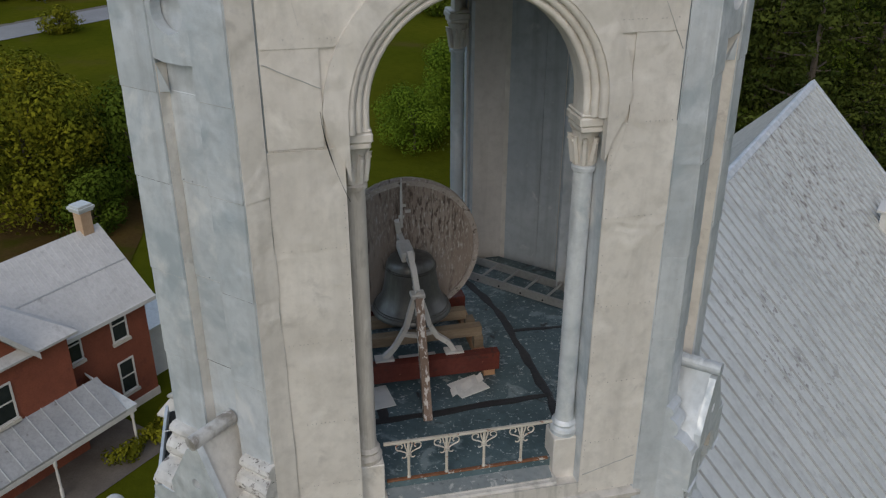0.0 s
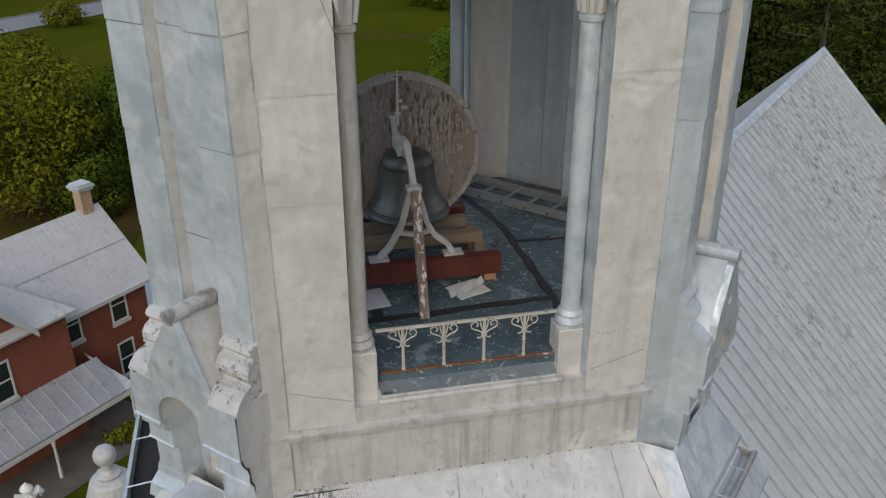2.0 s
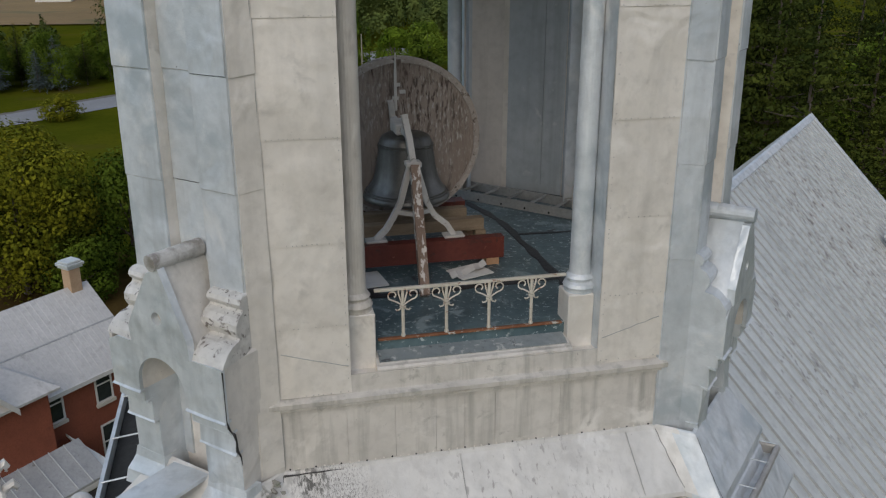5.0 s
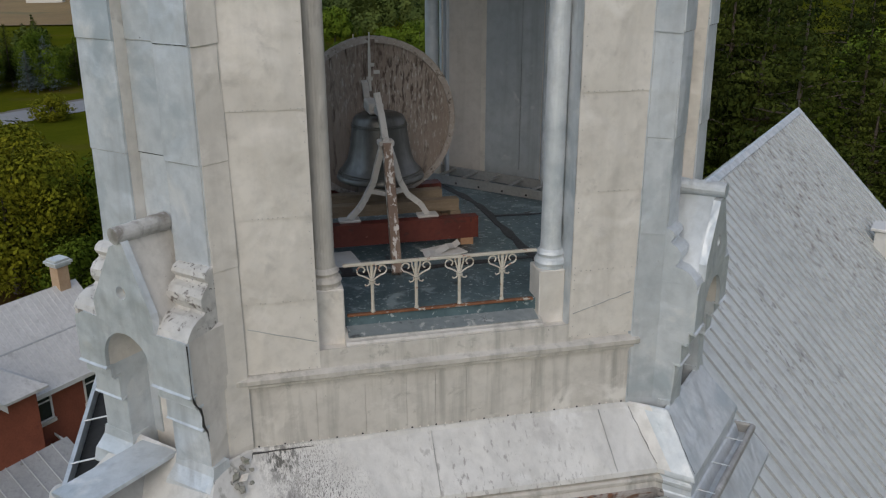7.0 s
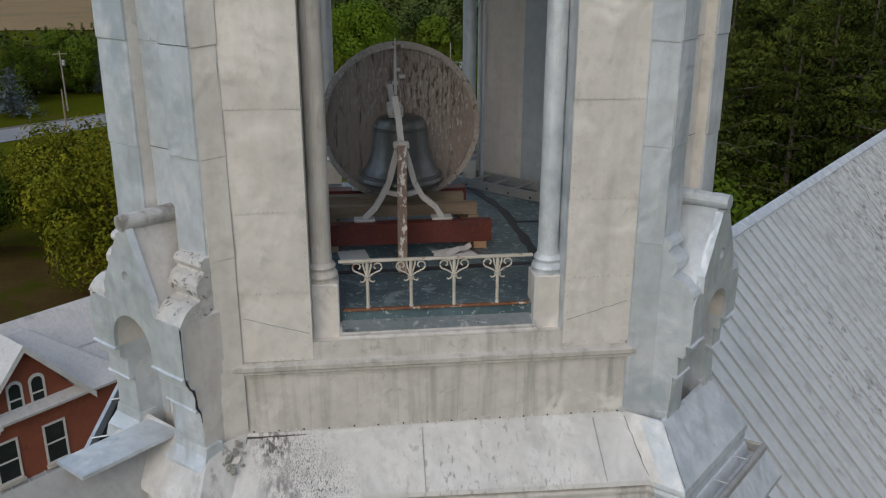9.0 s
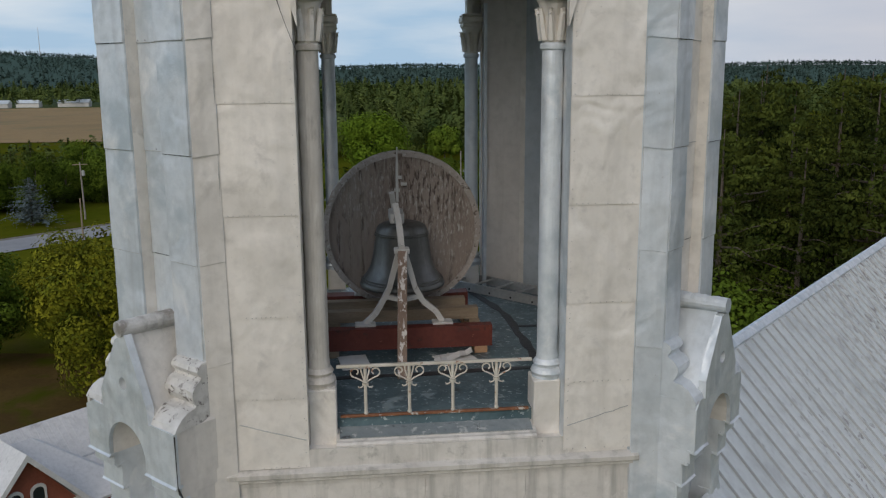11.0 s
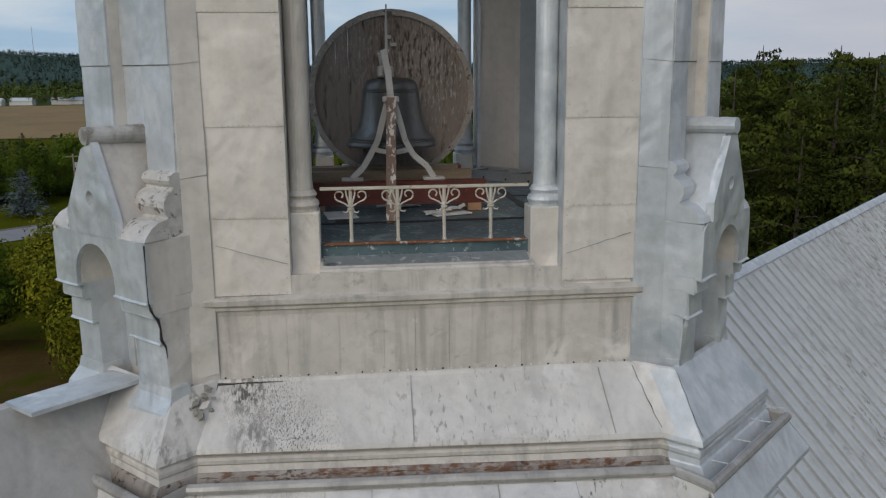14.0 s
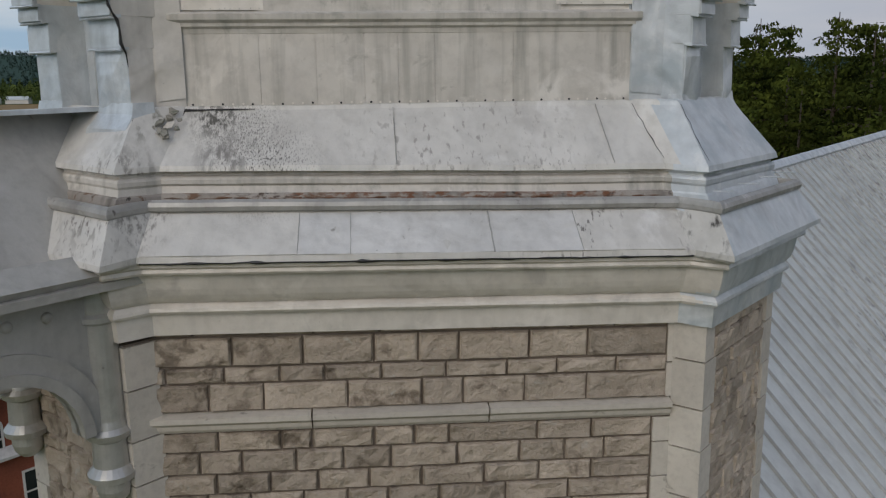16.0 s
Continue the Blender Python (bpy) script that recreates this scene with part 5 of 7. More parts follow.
def stone_mesh(w, h, d, seed, rough):
    rnd = random.Random(seed)
    bm = bmesh.new()
    nx = 4
    xs = [-w / 2, -w / 2 + 0.012] + [-w / 2 + w * (i + 0.3 * (rnd.random() - 0.5)) / nx for i in range(1, nx)] + [w / 2 - 0.012, w / 2]
    zs = [-h / 2, -h / 2 + 0.010, h * (rnd.random() - 0.5) * 0.3, h / 2 - 0.010, h / 2]
    tilt_x, tilt_z = 0.5 * rough * (rnd.random() - 0.5), 0.5 * rough * (rnd.random() - 0.5)
    g = []
    for j, z in enumerate(zs):
        row = []
        for i, x in enumerate(xs):
            rim = i in (0, len(xs) - 1) or j in (0, len(zs) - 1)
            dd = d * 0.45 if rim else d + rough * (rnd.random() - 0.5) + tilt_x * (i - 2.5) / 2.5 + tilt_z * (j - 2) / 2
            jit = 0.004 if rim else 0.0
            row.append(bm.verts.new((x + jit * (rnd.random() - 0.5), -dd, z + jit * (rnd.random() - 0.5))))
        g.append(row)
    for j in range(len(zs) - 1):
        for i in range(len(xs) - 1):
            bm.faces.new((g[j][i], g[j][i + 1], g[j + 1][i + 1], g[j + 1][i]))
    ring = [g[0][i] for i in range(len(xs))] + [g[j][-1] for j in range(1, len(zs))] + [g[-1][i] for i in range(len(xs) - 2, -1, -1)] + [g[j][0] for j in range(len(zs) - 2, 0, -1)]
    back = [bm.verts.new((v.co.x, 0.02, v.co.z)) for v in ring]
    for i in range(len(ring)):
        j = (i + 1) % len(ring)
        bm.faces.new((ring[i], ring[j], back[j], back[i]))
    bmesh.ops.recalc_face_normals(bm, faces=bm.faces)
    me = bpy.data.meshes.new("stone")
    bm.to_mesh(me)
    bm.free()
    return me


def stone(me, m, mat, name="stone"):
    ob = new(name, me)
    if not me.materials:
        me.materials.append(mat)
    ob.parent = core
    ob.matrix_basis = m
    return ob


# courses from the cornice down: top, height, left end and the widths of the stones
COURSES = [
    (18.625, 0.060, -1.80, (0.32, 0.44, 0.32, 0.43, 0.37, 0.38, 0.35, 0.18, 0.30, 0.37)),
    (18.557, 0.195, -1.81, (0.57, 0.45, 0.46, 0.29, 0.27, 0.475, 0.40, 0.555)),
    (18.353, 0.106, -1.82, (0.155, 0.365, 0.355, 0.29, 0.37, 0.43, 0.41, 0.34, 0.41, 0.36)),
    (18.240, 0.186, -1.83, (0.425, 0.35, 0.545, 0.49, 0.28, 0.415, 0.43, 0.565)),
    (17.910, 0.134, -1.765, (0.40, 0.41, 0.20, 0.41, 0.27, 0.235, 0.605, 0.38, 0.425)),
    (17.770, 0.152, -1.77, (0.28, 0.27, 0.355, 0.31, 0.32, 0.45, 0.43, 0.315, 0.28, 0.335)),
    (17.612, 0.138, -1.77, (0.38, 0.35, 0.315, 0.34, 0.355, 0.43, 0.38, 0.37, 0.425)),
]
rnd = random.Random(4)
z = 17.468
for h in (0.135, 0.145, 0.13, 0.14, 0.12, 0.15, 0.13, 0.14):
    ws, left = [], 3.34
    while left > 0.62:
        ws.append(rnd.uniform(0.26, 0.48))
        left -= ws[-1]
    COURSES.append((z, h, -1.77, ws + [left]))
    z -= h + 0.008
seed = 900
for top, h, x, widths in COURSES:
    for w in widths:
        seed += 1
        me = stone_mesh(w - 0.012 - 0.006 * rnd.random(), h - 0.010, 0.035 + 0.008 * (rnd.random() - 0.5), seed, 0.020)
        stone(me, Matrix.Translation((x + w / 2, -S_A + 0.002, top - h / 2 + settle(x + w / 2, 18.0))) @ pose(0, 0, 0, 0, 1.17, 0), STONE)
        x += w
# moulded string of dressed stone
x = -1.84
for w in (1.093, 1.174, 1.27):
    bm = bmesh.new()
    prof = [(0.0, 17.915), (0.03, 17.92), (0.05, 17.945), (0.055, 17.975), (0.085, 18.0), (0.085, 18.035), (0.0, 18.05)]
    loft(bm, [[(xx, -S_A - d, zz + settle(xx, zz)) for d, zz in prof] for xx in (x + 0.005, x + w - 0.005)], True, True)
    st = part("string_stone", bm, DRESSED, core)
    x += w
# dressed blocks that close the courses at the piers
for x0, x1, zs in ((1.662, 1.735, (18.60, 18.30, 18.05)), (1.582, 1.735, (17.905, 17.72, 17.46, 17.2, 16.9, 16.6, 16.3)), (-1.94, -1.822, (18.60, 18.26, 18.05)), (-1.94, -1.785, (17.905, 17.66, 17.4, 17.1, 16.8, 16.5, 16.3))):
    for z1, z0 in zip(zs, zs[1:]):
        part("quoin_stone", boxm(((x0 + x1) / 2, -S_A + 0.01, (z0 + z1) / 2 + settle((x0 + x1) / 2, 18.0)), (x1 - x0, 0.06, z1 - z0 - 0.010), bevel=0.004), DRESSED, core)
# quoins on the piers
for k in (3, 0):
    put = diag_put(k)
    for side in (-1, 1):
        z = 18.59
        i = 0
        while z > 16.2:
            h = (0.29, 0.34, 0.30, 0.36)[i % 4]
            wf, wd = (0.24, 0.15) if i % 2 == 0 else (0.19, 0.20)
            bm = bmesh.new()
            o = side * (S_W + 0.02)
            fl = face_put(k if side < 0 else (k + 1) % 4)(S_H if side < 0 else -S_H, 0, S_A + 0.02)
            dp = put(o, 0, S_D + 0.03)
            ip = put(o - side * wd, 0, S_D + 0.03)
            bk = put(o - side * wd, 0, S_D - 0.2)
            ring = [Vector((*q[:2], 0)) for q in (fl, dp, ip, bk)]
            loft(bm, [[p + Vector((0, 0, zz)) for p in ring] for zz in (z - h + 0.006, z - 0.006)], True, True)
            part("quoin_stone", bm, DRESSED, core)
            z -= h
            i += 1
    if k in (0, 3):
        z = 18.56
        i = 0
        while z > 16.3:
            h = (0.12, 0.16, 0.11, 0.15)[i % 4]
            s = -S_W + 0.17
            while s < S_W - 0.20:
                w = rnd.uniform(0.18, 0.34)
                if s + w > S_W - 0.26:
                    w = S_W - 0.18 - s
                seed += 1
                me = stone_mesh(w - 0.010, h - 0.010, 0.03, seed, 0.02)
                p = put(s + w / 2, z - h / 2, S_D)
                stone(me, Matrix.Translation(p) @ pose(0, 0, 0, 0, 0, 45 if k == 0 else -45), STONE)
                s += w
            z -= h
            i += 1

# ---- gabled hood over the corner pier, with an arched side and a pendant colonnette ----
E3 = diag_put(3)
hood = thing("gabled_hood", "silver-painted metal hood with an arched side and pendant colonnettes", "canopy")
for sgn in (-1, 1):
    bm = bmesh.new()
    prof = [(-0.22, 20.0)] + ([(0.05, 19.60), (0.38, 19.14), (0.80, 19.05), (0.80, 19.0), (0.36, 19.08), (0.02, 19.55)] if sgn > 0 else [(-0.80, 19.05), (-0.80, 19.0)]) + [(-0.22, 19.94)]
    loft(bm, [[E3(s, z, d) for s, z in prof] for d in (3.02, 4.6)], True, True)
    part("roof_slope", bm, HOOD_METAL, hood, "flat grey sheet-metal roof slope")
    bm = bmesh.new()
    prof = [(0.62, 18.98), (0.66, 18.98), (0.70, 19.02), (0.72, 19.02), (0.78, 19.07), (0.80, 19.10), (0.74, 19.13), (0.62, 19.2)]
    loft(bm, [[E3(sgn * s, z, d) for s, z in prof] for d in (3.45, 4.6)], True, True)
    part("eave_moulding", bm, HOOD_METAL, hood)
    # spandrel wall with the arch
    bm = bmesh.new()
    zc, dc, r = 18.09, 4.05, 0.45
    n = 18
    inner = [(-r * math.cos(math.pi * i / n), zc + r * math.sin(math.pi * i / n)) for i in range(n + 1)]
    outer = []
    for s, z in inner:
        q = min(0.62 / max(abs(s), 1e-6), 0.92 / max(z - zc, 1e-6))
        outer.append((s * q, zc + (z - zc) * q))
    side_put = lambda s, z, d, sg=sgn: E3(sg * d, z, dc + s)
    strip(bm, inner, outer, side_put, 0.50, 0.60)
    sp = part("spandrel", bm, HOOD_METAL, hood, "metal spandrel with round bosses over an arch")
    for r0, r1, d1 in ((0.45, 0.52, 0.66), (0.52, 0.63, 0.63)):
        bm = bmesh.new()
        strip(bm, [(-r0 * math.cos(math.pi * i / n), zc + r0 * math.sin(math.pi * i / n)) for i in range(n + 1)], [(-r1 * math.cos(math.pi * i / n), zc + r1 * math.sin(math.pi * i / n)) for i in range(n + 1)], side_put, 0.55, d1)
        part("arch_moulding", bm, HOOD_METAL, sp)
    for dd in (3.73, 3.96, 4.19):
        bm = bmesh.new()
        bmesh.ops.create_uvsphere(bm, u_segments=14, v_segments=8, radius=0.035, matrix=Matrix.Translation(E3(sgn * 0.60, 18.87, dd)))
        part("boss", bm, HOOD_METAL, sp)
    for dd in (3.40, 4.62):
        c = E3(sgn * 0.56, 0, dd)
        bm = bmesh.new()
        prof = [(0.0, 17.42), (0.05, 17.43), (0.09, 17.47), (0.105, 17.53), (0.10, 17.58), (0.145, 17.60), (0.15, 17.64), (0.11, 17.69), (0.105, 17.86), (0.135, 17.88), (0.145, 17.92), (0.115, 17.95), (0.108, 18.0), (0.105, 18.62), (0.13, 18.64), (0.13, 18.67), (0.108, 18.69), (0.108, 18.95), (0.14, 19.0)]
        lathe(bm, [(r_, z_ + 0.14) for r_, z_ in prof], (c[0], c[1], 0), 24)
        part("colonnette", bm, SILVER, hood, "round metal colonnette ending in a ball drop", smooth=False)
bm = bmesh.new()
prof = [(-0.30, 20.02), (0.06, 20.03), (0.06, 20.0), (-0.30, 19.99)]
loft(bm, [[E3(s, z, d) for s, z in prof] for d in (2.95, 3.74)], True, True)
part("ridge_slab", bm, PAINT, hood, "bent flat metal cap along the ridge")

# ---- railing in the front opening ----
def railing(k):
    put = face_put(k)
    r = thing("railing", "low cream-painted iron railing with scrolls, rusted at its base", "railing")
    d = A - 0.20
    bm = boxm(put(0, 21.335, d), (1.50, 0.03, 0.022) if k % 2 == 0 else (0.03, 1.50, 0.022), bevel=0.003)
    part("top_rail", bm, IRON_PAINT, r)
    bm = boxm(put(0, 20.935, d), (1.46, 0.035, 0.018) if k % 2 == 0 else (0.035, 1.46, 0.018), bevel=0.003)
    part("bottom_rail", bm, RUST_IRON, r, "rusted bottom rail")
    for s in (-0.535, -0.20, 0.135, 0.475):
        bm = bmesh.new()
        tube(bm, [put(s, 20.94, d), put(s, 21.33, d)], 0.013, 8)
        for z, rr in ((21.19, 0.026), (21.21, 0.020), (20.955, 0.018)):
            lathe(bm, [(0.013, -0.010), (rr, -0.006), (rr, 0.006), (0.013, 0.010)], put(s, z, d), 10)
        b = part("baluster", bm, IRON_PAINT, r)
        for sg in (-1, 1):
            bm = bmesh.new()
            pts = []
            for i in range(15):
                a = radians(-90 + 330 * i / 14)
                rr = 0.042 - 0.024 * i / 14
                pts.append(put(s + sg * (0.075 + rr * math.cos(a)), 21.285 + rr * math.sin(a), d))
            pts = [put(s + sg * 0.012, 21.205, d), put(s + sg * 0.04, 21.225, d)] + pts
            tube(bm, pts, 0.0065, 6)
            part("scroll", bm, IRON_PAINT, b)
            bm = bmesh.new()
            tube(bm, [put(s + sg * 0.013, 21.18, d), put(s + sg * 0.028, 21.165, d), put(s + sg * 0.048, 21.16, d), put(s + sg * 0.055, 21.172, d)], 0.006, 6)
            tube(bm, [put(s + sg * 0.010, 21.22, d), put(s + sg * 0.030, 21.29, d), put(s + sg * 0.034, 21.325, d)], 0.007, 6)
            part("leaf_scroll", bm, IRON_PAINT, b)
    return r


RUST_IRON = material("rusted_iron", ((0.17, 0.065, 0.030), (0.26, 0.12, 0.06)), 0.85, 0.1, 8, 40, 0.4, 0.003, spots=[((0.48, 0.45, 0.40), 0.58, 0.64, 12)])
railing(0)

# ---- bell, wheel and stand ----
BX = -0.13
bell = thing("church_bell", "large dark bronze church bell hung on a painted yoke", "bell", at=(BX, 0, 21.46))
bm = bmesh.new()
outer = [(0.412, 0.0), (0.418, 0.018), (0.403, 0.045), (0.366, 0.10), (0.322, 0.165), (0.298, 0.24), (0.280, 0.33), (0.268, 0.42), (0.256, 0.50), (0.248, 0.555), (0.226, 0.592), (0.18, 0.615), (0.10, 0.625), (0.0, 0.626)]
inner = [(0.0, 0.59), (0.15, 0.585), (0.195, 0.55), (0.21, 0.42), (0.235, 0.25), (0.30, 0.12), (0.37, 0.02), (0.388, 0.0)]
seg = 40
rings = [[(r * math.cos(2 * math.pi * i / seg), r * math.sin(2 * math.pi * i / seg), h) for i in range(seg)] for r, h in outer[::-1] + inner[::-1]]
loft(bm, [r for r in rings if True], True, False)
part("bell_body", bm, BRONZE, bell, smooth=True)
for zz, rr in ((0.075, 0.388), (0.055, 0.400), (0.50, 0.262), (0.52, 0.259)):
    bm = bmesh.new()
    lathe(bm, [(rr - 0.01, -0.006), (rr + 0.004, -0.003), (rr + 0.004, 0.003), (rr - 0.01, 0.006)], (0, 0, zz), 40)
    part("band", bm, BRONZE, bell)
bm = bmesh.new()
tube(bm, [(0, 0, 0.58), (0, 0, 0.10)], 0.022, 8)
bmesh.ops.create_uvsphere(bm, u_segments=14, v_segments=10, radius=0.06, matrix=Matrix.Translation((0, 0, 0.06)))
part("clapper", bm, BRONZE, bell)
# yoke: arms that rise from the trunnions to the crown
part("yoke", boxm((-0.05, 0, 0.68), (0.14, 0.34, 0.10), bevel=0.012), WHITE_PAINT, bell, "white-painted iron yoke, paint peeling")
for sg in (-1, 1):
    bm = bmesh.new()
    for a, b, w in (((-0.03, sg * 0.50, 0.47), (-0.045, sg * 0.40, 0.68), 0.07), ((-0.045, sg * 0.41, 0.66), (-0.075, sg * 0.36, 0.86), 0.058), ((-0.045, sg * 0.42, 0.68), (-0.05, sg * 0.05, 0.69), 0.05)):
        bar(bm, a, b, w, 0.055, (1, 0, 0))
    part("yoke_arm", bm, WHITE_PAINT, bell)
    part("trunnion", tube(bmesh.new(), [(-0.03, sg * 0.57, 0.47), (-0.03, sg * 0.40, 0.47)], 0.03, 10), WHITE_PAINT, bell)

WR = 0.81
bm = bmesh.new()
bar(bm, (-0.015, -0.06, -WR + 0.09), (-0.015, -0.06, WR - 0.02), 0.05, 0.045, (1, 0, 0))
wheel = part("rope_wheel", bm, WHEEL_WOOD, bell, "big round wooden rope wheel, weathered grey-brown, grooved rim")
wheel.location = (0.035, 0.50, 0.455)
n_pl = 13
for i in range(n_pl):
    x0, x1 = -WR + 0.03 + (2 * WR - 0.06) * i / n_pl, -WR + 0.03 + (2 * WR - 0.06) * (i + 1) / n_pl
    bm = bmesh.new()
    r = WR - 0.03
    top = [(x0 + (x1 - x0) * q / 4 + (0.0008 if q == 0 else -0.0008 if q == 4 else 0)) for q in range(5)]
    pts = [(x, math.sqrt(max(r * r - x * x, 0))) for x in top] + [(x, -math.sqrt(max(r * r - x * x, 0))) for x in top[::-1]]
    loft(bm, [[(x, y, z) for x, z in pts] for y in (-0.035 + 0.0015 * (i % 2), 0.03)], True, True)
    part("plank", bm, WHEEL_WOOD, wheel)
for y0, y1 in ((-0.060, -0.034), (0.03, 0.07)):
    bm = bmesh.new()
    n = 48
    ring_a = lambda r, y: [((r + 0.006 * noise.noise(Vector((i * 0.9, r * 40, 0)))) * math.cos(2 * math.pi * i / n), y, (r + 0.006 * noise.noise(Vector((i * 0.9, r * 40, 0)))) * math.sin(2 * math.pi * i / n)) for i in range(n)]
    loft(bm, [ring_a(WR - 0.055, y0), ring_a(WR, y0), ring_a(WR + 0.004, (y0 + y1) / 2), ring_a(WR, y1), ring_a(WR - 0.055, y1), ring_a(WR - 0.055, y0)])
    part("rim", bm, WHEEL_RIM, wheel, "weathered wooden rim with a chalky edge")
part("spike", tube(bmesh.new(), [(-0.05, -0.085, 0.30), (-0.05, -0.085, 0.66), (-0.045, -0.085, WR + 0.045)], [0.016, 0.014, 0.007], 7), WHITE_PAINT, wheel, "iron rod standing above the rim")
for x, z in ((-0.05, 0.42), (-0.03, 0.55), (0.02, 0.48)):
    part("bracket", boxm((x, -0.075, z), (0.06, 0.03, 0.035), bevel=0.004), WHITE_PAINT, wheel, "small white metal bracket")

stand = thing("bell_stand", "A-shaped iron bell frame with peeling white paint", "bell frame", at=(0, 0, 0))
for y in (-0.52, 0.62):
    for sg in (-1, 1):
        bm = bmesh.new()
        foot = BX - 0.02 + sg * 0.36
        pts = [(BX - 0.03 + sg * 0.03, y, 21.88), (BX - 0.03 + sg * 0.075, y, 21.72), (BX - 0.03 + sg * 0.12, y, 21.55), (BX - 0.03 + sg * 0.19, y, 21.42), (BX + sg * 0.28, y, 21.32), (foot, y, 21.22)]
        for a, b in zip(pts, pts[1:]):
            bar(bm, a, b, 0.05, 0.055, (0, 1, 0))
        part("leg", bm, WHITE_PAINT, stand)
        part("foot", boxm((foot, y, 21.212), (0.19, 0.13, 0.022), bevel=0.004), WHITE_PAINT, stand, "white flanged foot plate")
    bm = bmesh.new()
    pts = [(BX - 0.17, y, 21.47), (BX - 0.03, y, 21.435), (BX + 0.13, y, 21.47)]
    for a, b in zip(pts, pts[1:]):
        bar(bm, a, b, 0.04, 0.045, (0, 1, 0))
    part("tie", bm, WHITE_PAINT, stand)
    part("bearing", boxm((BX - 0.03, y, 21.905), (0.14, 0.12, 0.05), bevel=0.008), WHITE_PAINT, stand, "bearing block")

prop = thing("leaning_timber", "squared timber with flaking white paint, leaning on the bell frame", "timber")
bm = bmesh.new()
bar(bm, (-0.16, -0.60, 21.90), (-0.215, -1.27, 20.945), 0.085, 0.08, (1, 0, 0))
part("plank", bm, FLAKED, prop)

for (a, b, w, h, mat, lab) in (
    ((-1.05, -0.59, 21.10), (0.665, -0.59, 21.10), 0.11, 0.20, RED_BEAM, "long red-oxide painted support beam under the bell frame"),
    ((-1.05, 0.66, 21.10), (0.60, 0.66, 21.10), 0.17, 0.20, RED_BEAM, "long red-oxide painted support beam behind the bell wheel"),
):
    o = thing("support_beam", lab, "beam", "bell support beams")
    part("timber", bar(bmesh.new(), a, b, w, h), mat, o)
for y, x1 in ((-0.13, 0.60), (0.24, 0.52)):
    o = thing("cross_timber", "old brown cross timber under the bell", "timber", "cross timbers under the bell")
    part("timber", bar(bmesh.new(), (-1.0, y, 21.185), (x1, y + 0.01, 21.185), 0.11, 0.11), TIMBER, o)
for x in (-0.82, 0.56):
    o = thing("sleeper", "short wooden sleeper under the support beams", "timber", "sleepers under the beams")
    part("timber", bar(bmesh.new(), (x, -0.64, 20.965), (x, 0.74, 20.965), 0.12, 0.065), TIMBER_NEW if x > 0 else TIMBER, o)
    for y in (-0.15, 0.22):
        o = thing("packing_block", "squared packing block between sleeper and cross timber", "timber", "packing blocks")
        part("timber", bar(bmesh.new(), (x - 0.05, y, 21.065), (x + 0.05, y, 21.065), 0.11, 0.13), TIMBER, o)
scrap = thing("scrap_sheet", "torn white sheet of metal lying on the floor", "scrap")
bm = bmesh.new()
loft(bm, [[(0.10 + 0.36 * i / 6, -0.95 + 0.16 * i / 6 + dy, 20.945 + 0.05 * (i / 6) ** 2 + 0.012 * math.sin(i * 2.1) + dz) for i in range(7)] for dy, dz in ((0, 0), (0.12 , 0.006), (0.12, 0.010), (0, 0.004))], False)
part("sheet", bm, TRIM, scrap)
for (x, y, w, l, a) in ((0.30, -0.80, 0.34, 0.28, 20), (-0.62, -0.80, 0.26, 0.36, 8), (-0.1, -0.25, 0.4, 0.3, 0)):
    o = thing("paper_board", "flat pale board with ragged edges on the floor", "board", "boards on the floor")
    part("board", boxm((x, y, 20.943), (w, l, 0.012), pose(0, 0, 0, 0, 0, a), 0.003), TRIM, o)

ladder = thing("ladder", "aluminium extension ladder lying across the belfry floor", "ladder")
la, lb = Vector((0.50, 1.87, 20.99)), Vector((1.95, 0.30, 20.99))
ld = (lb - la).normalized()
ls = Vector((-ld.y, ld.x, 0))
for off in (0.0, 0.40):
    bm = bmesh.new()
    bar(bm, la + ls * off, lb + ls * off, 0.028, 0.10)
    part("rail", bm, ALLOY, ladder)
i = 0
dist = 0.12
while dist < (lb - la).length - 0.05:
    bm = bmesh.new()
    p = la + ld * dist + Vector((0, 0, 0.03))
    tube(bm, [p - ls * 0.018, p + ls * 0.40], 0.016, 8)
    part("rung", bm, ALLOY, ladder)
    bm = bmesh.new()
    q = la + ld * (dist - 0.04) - Vector((0, 0, 0.02))
    tube(bm, [q - ls * 0.016, q - ls * 0.0145], 0.013, 8)
    # black disc in place of the shaded hole
    part("rung_socket", bm, DARK, ladder)
    dist += 0.305

# ---- nave roof ----
def uv(u, v, z):
    """Places by the church's own axes: u along the nave, v across it."""
    return ((u + v) * H, (u - v) * H, z)


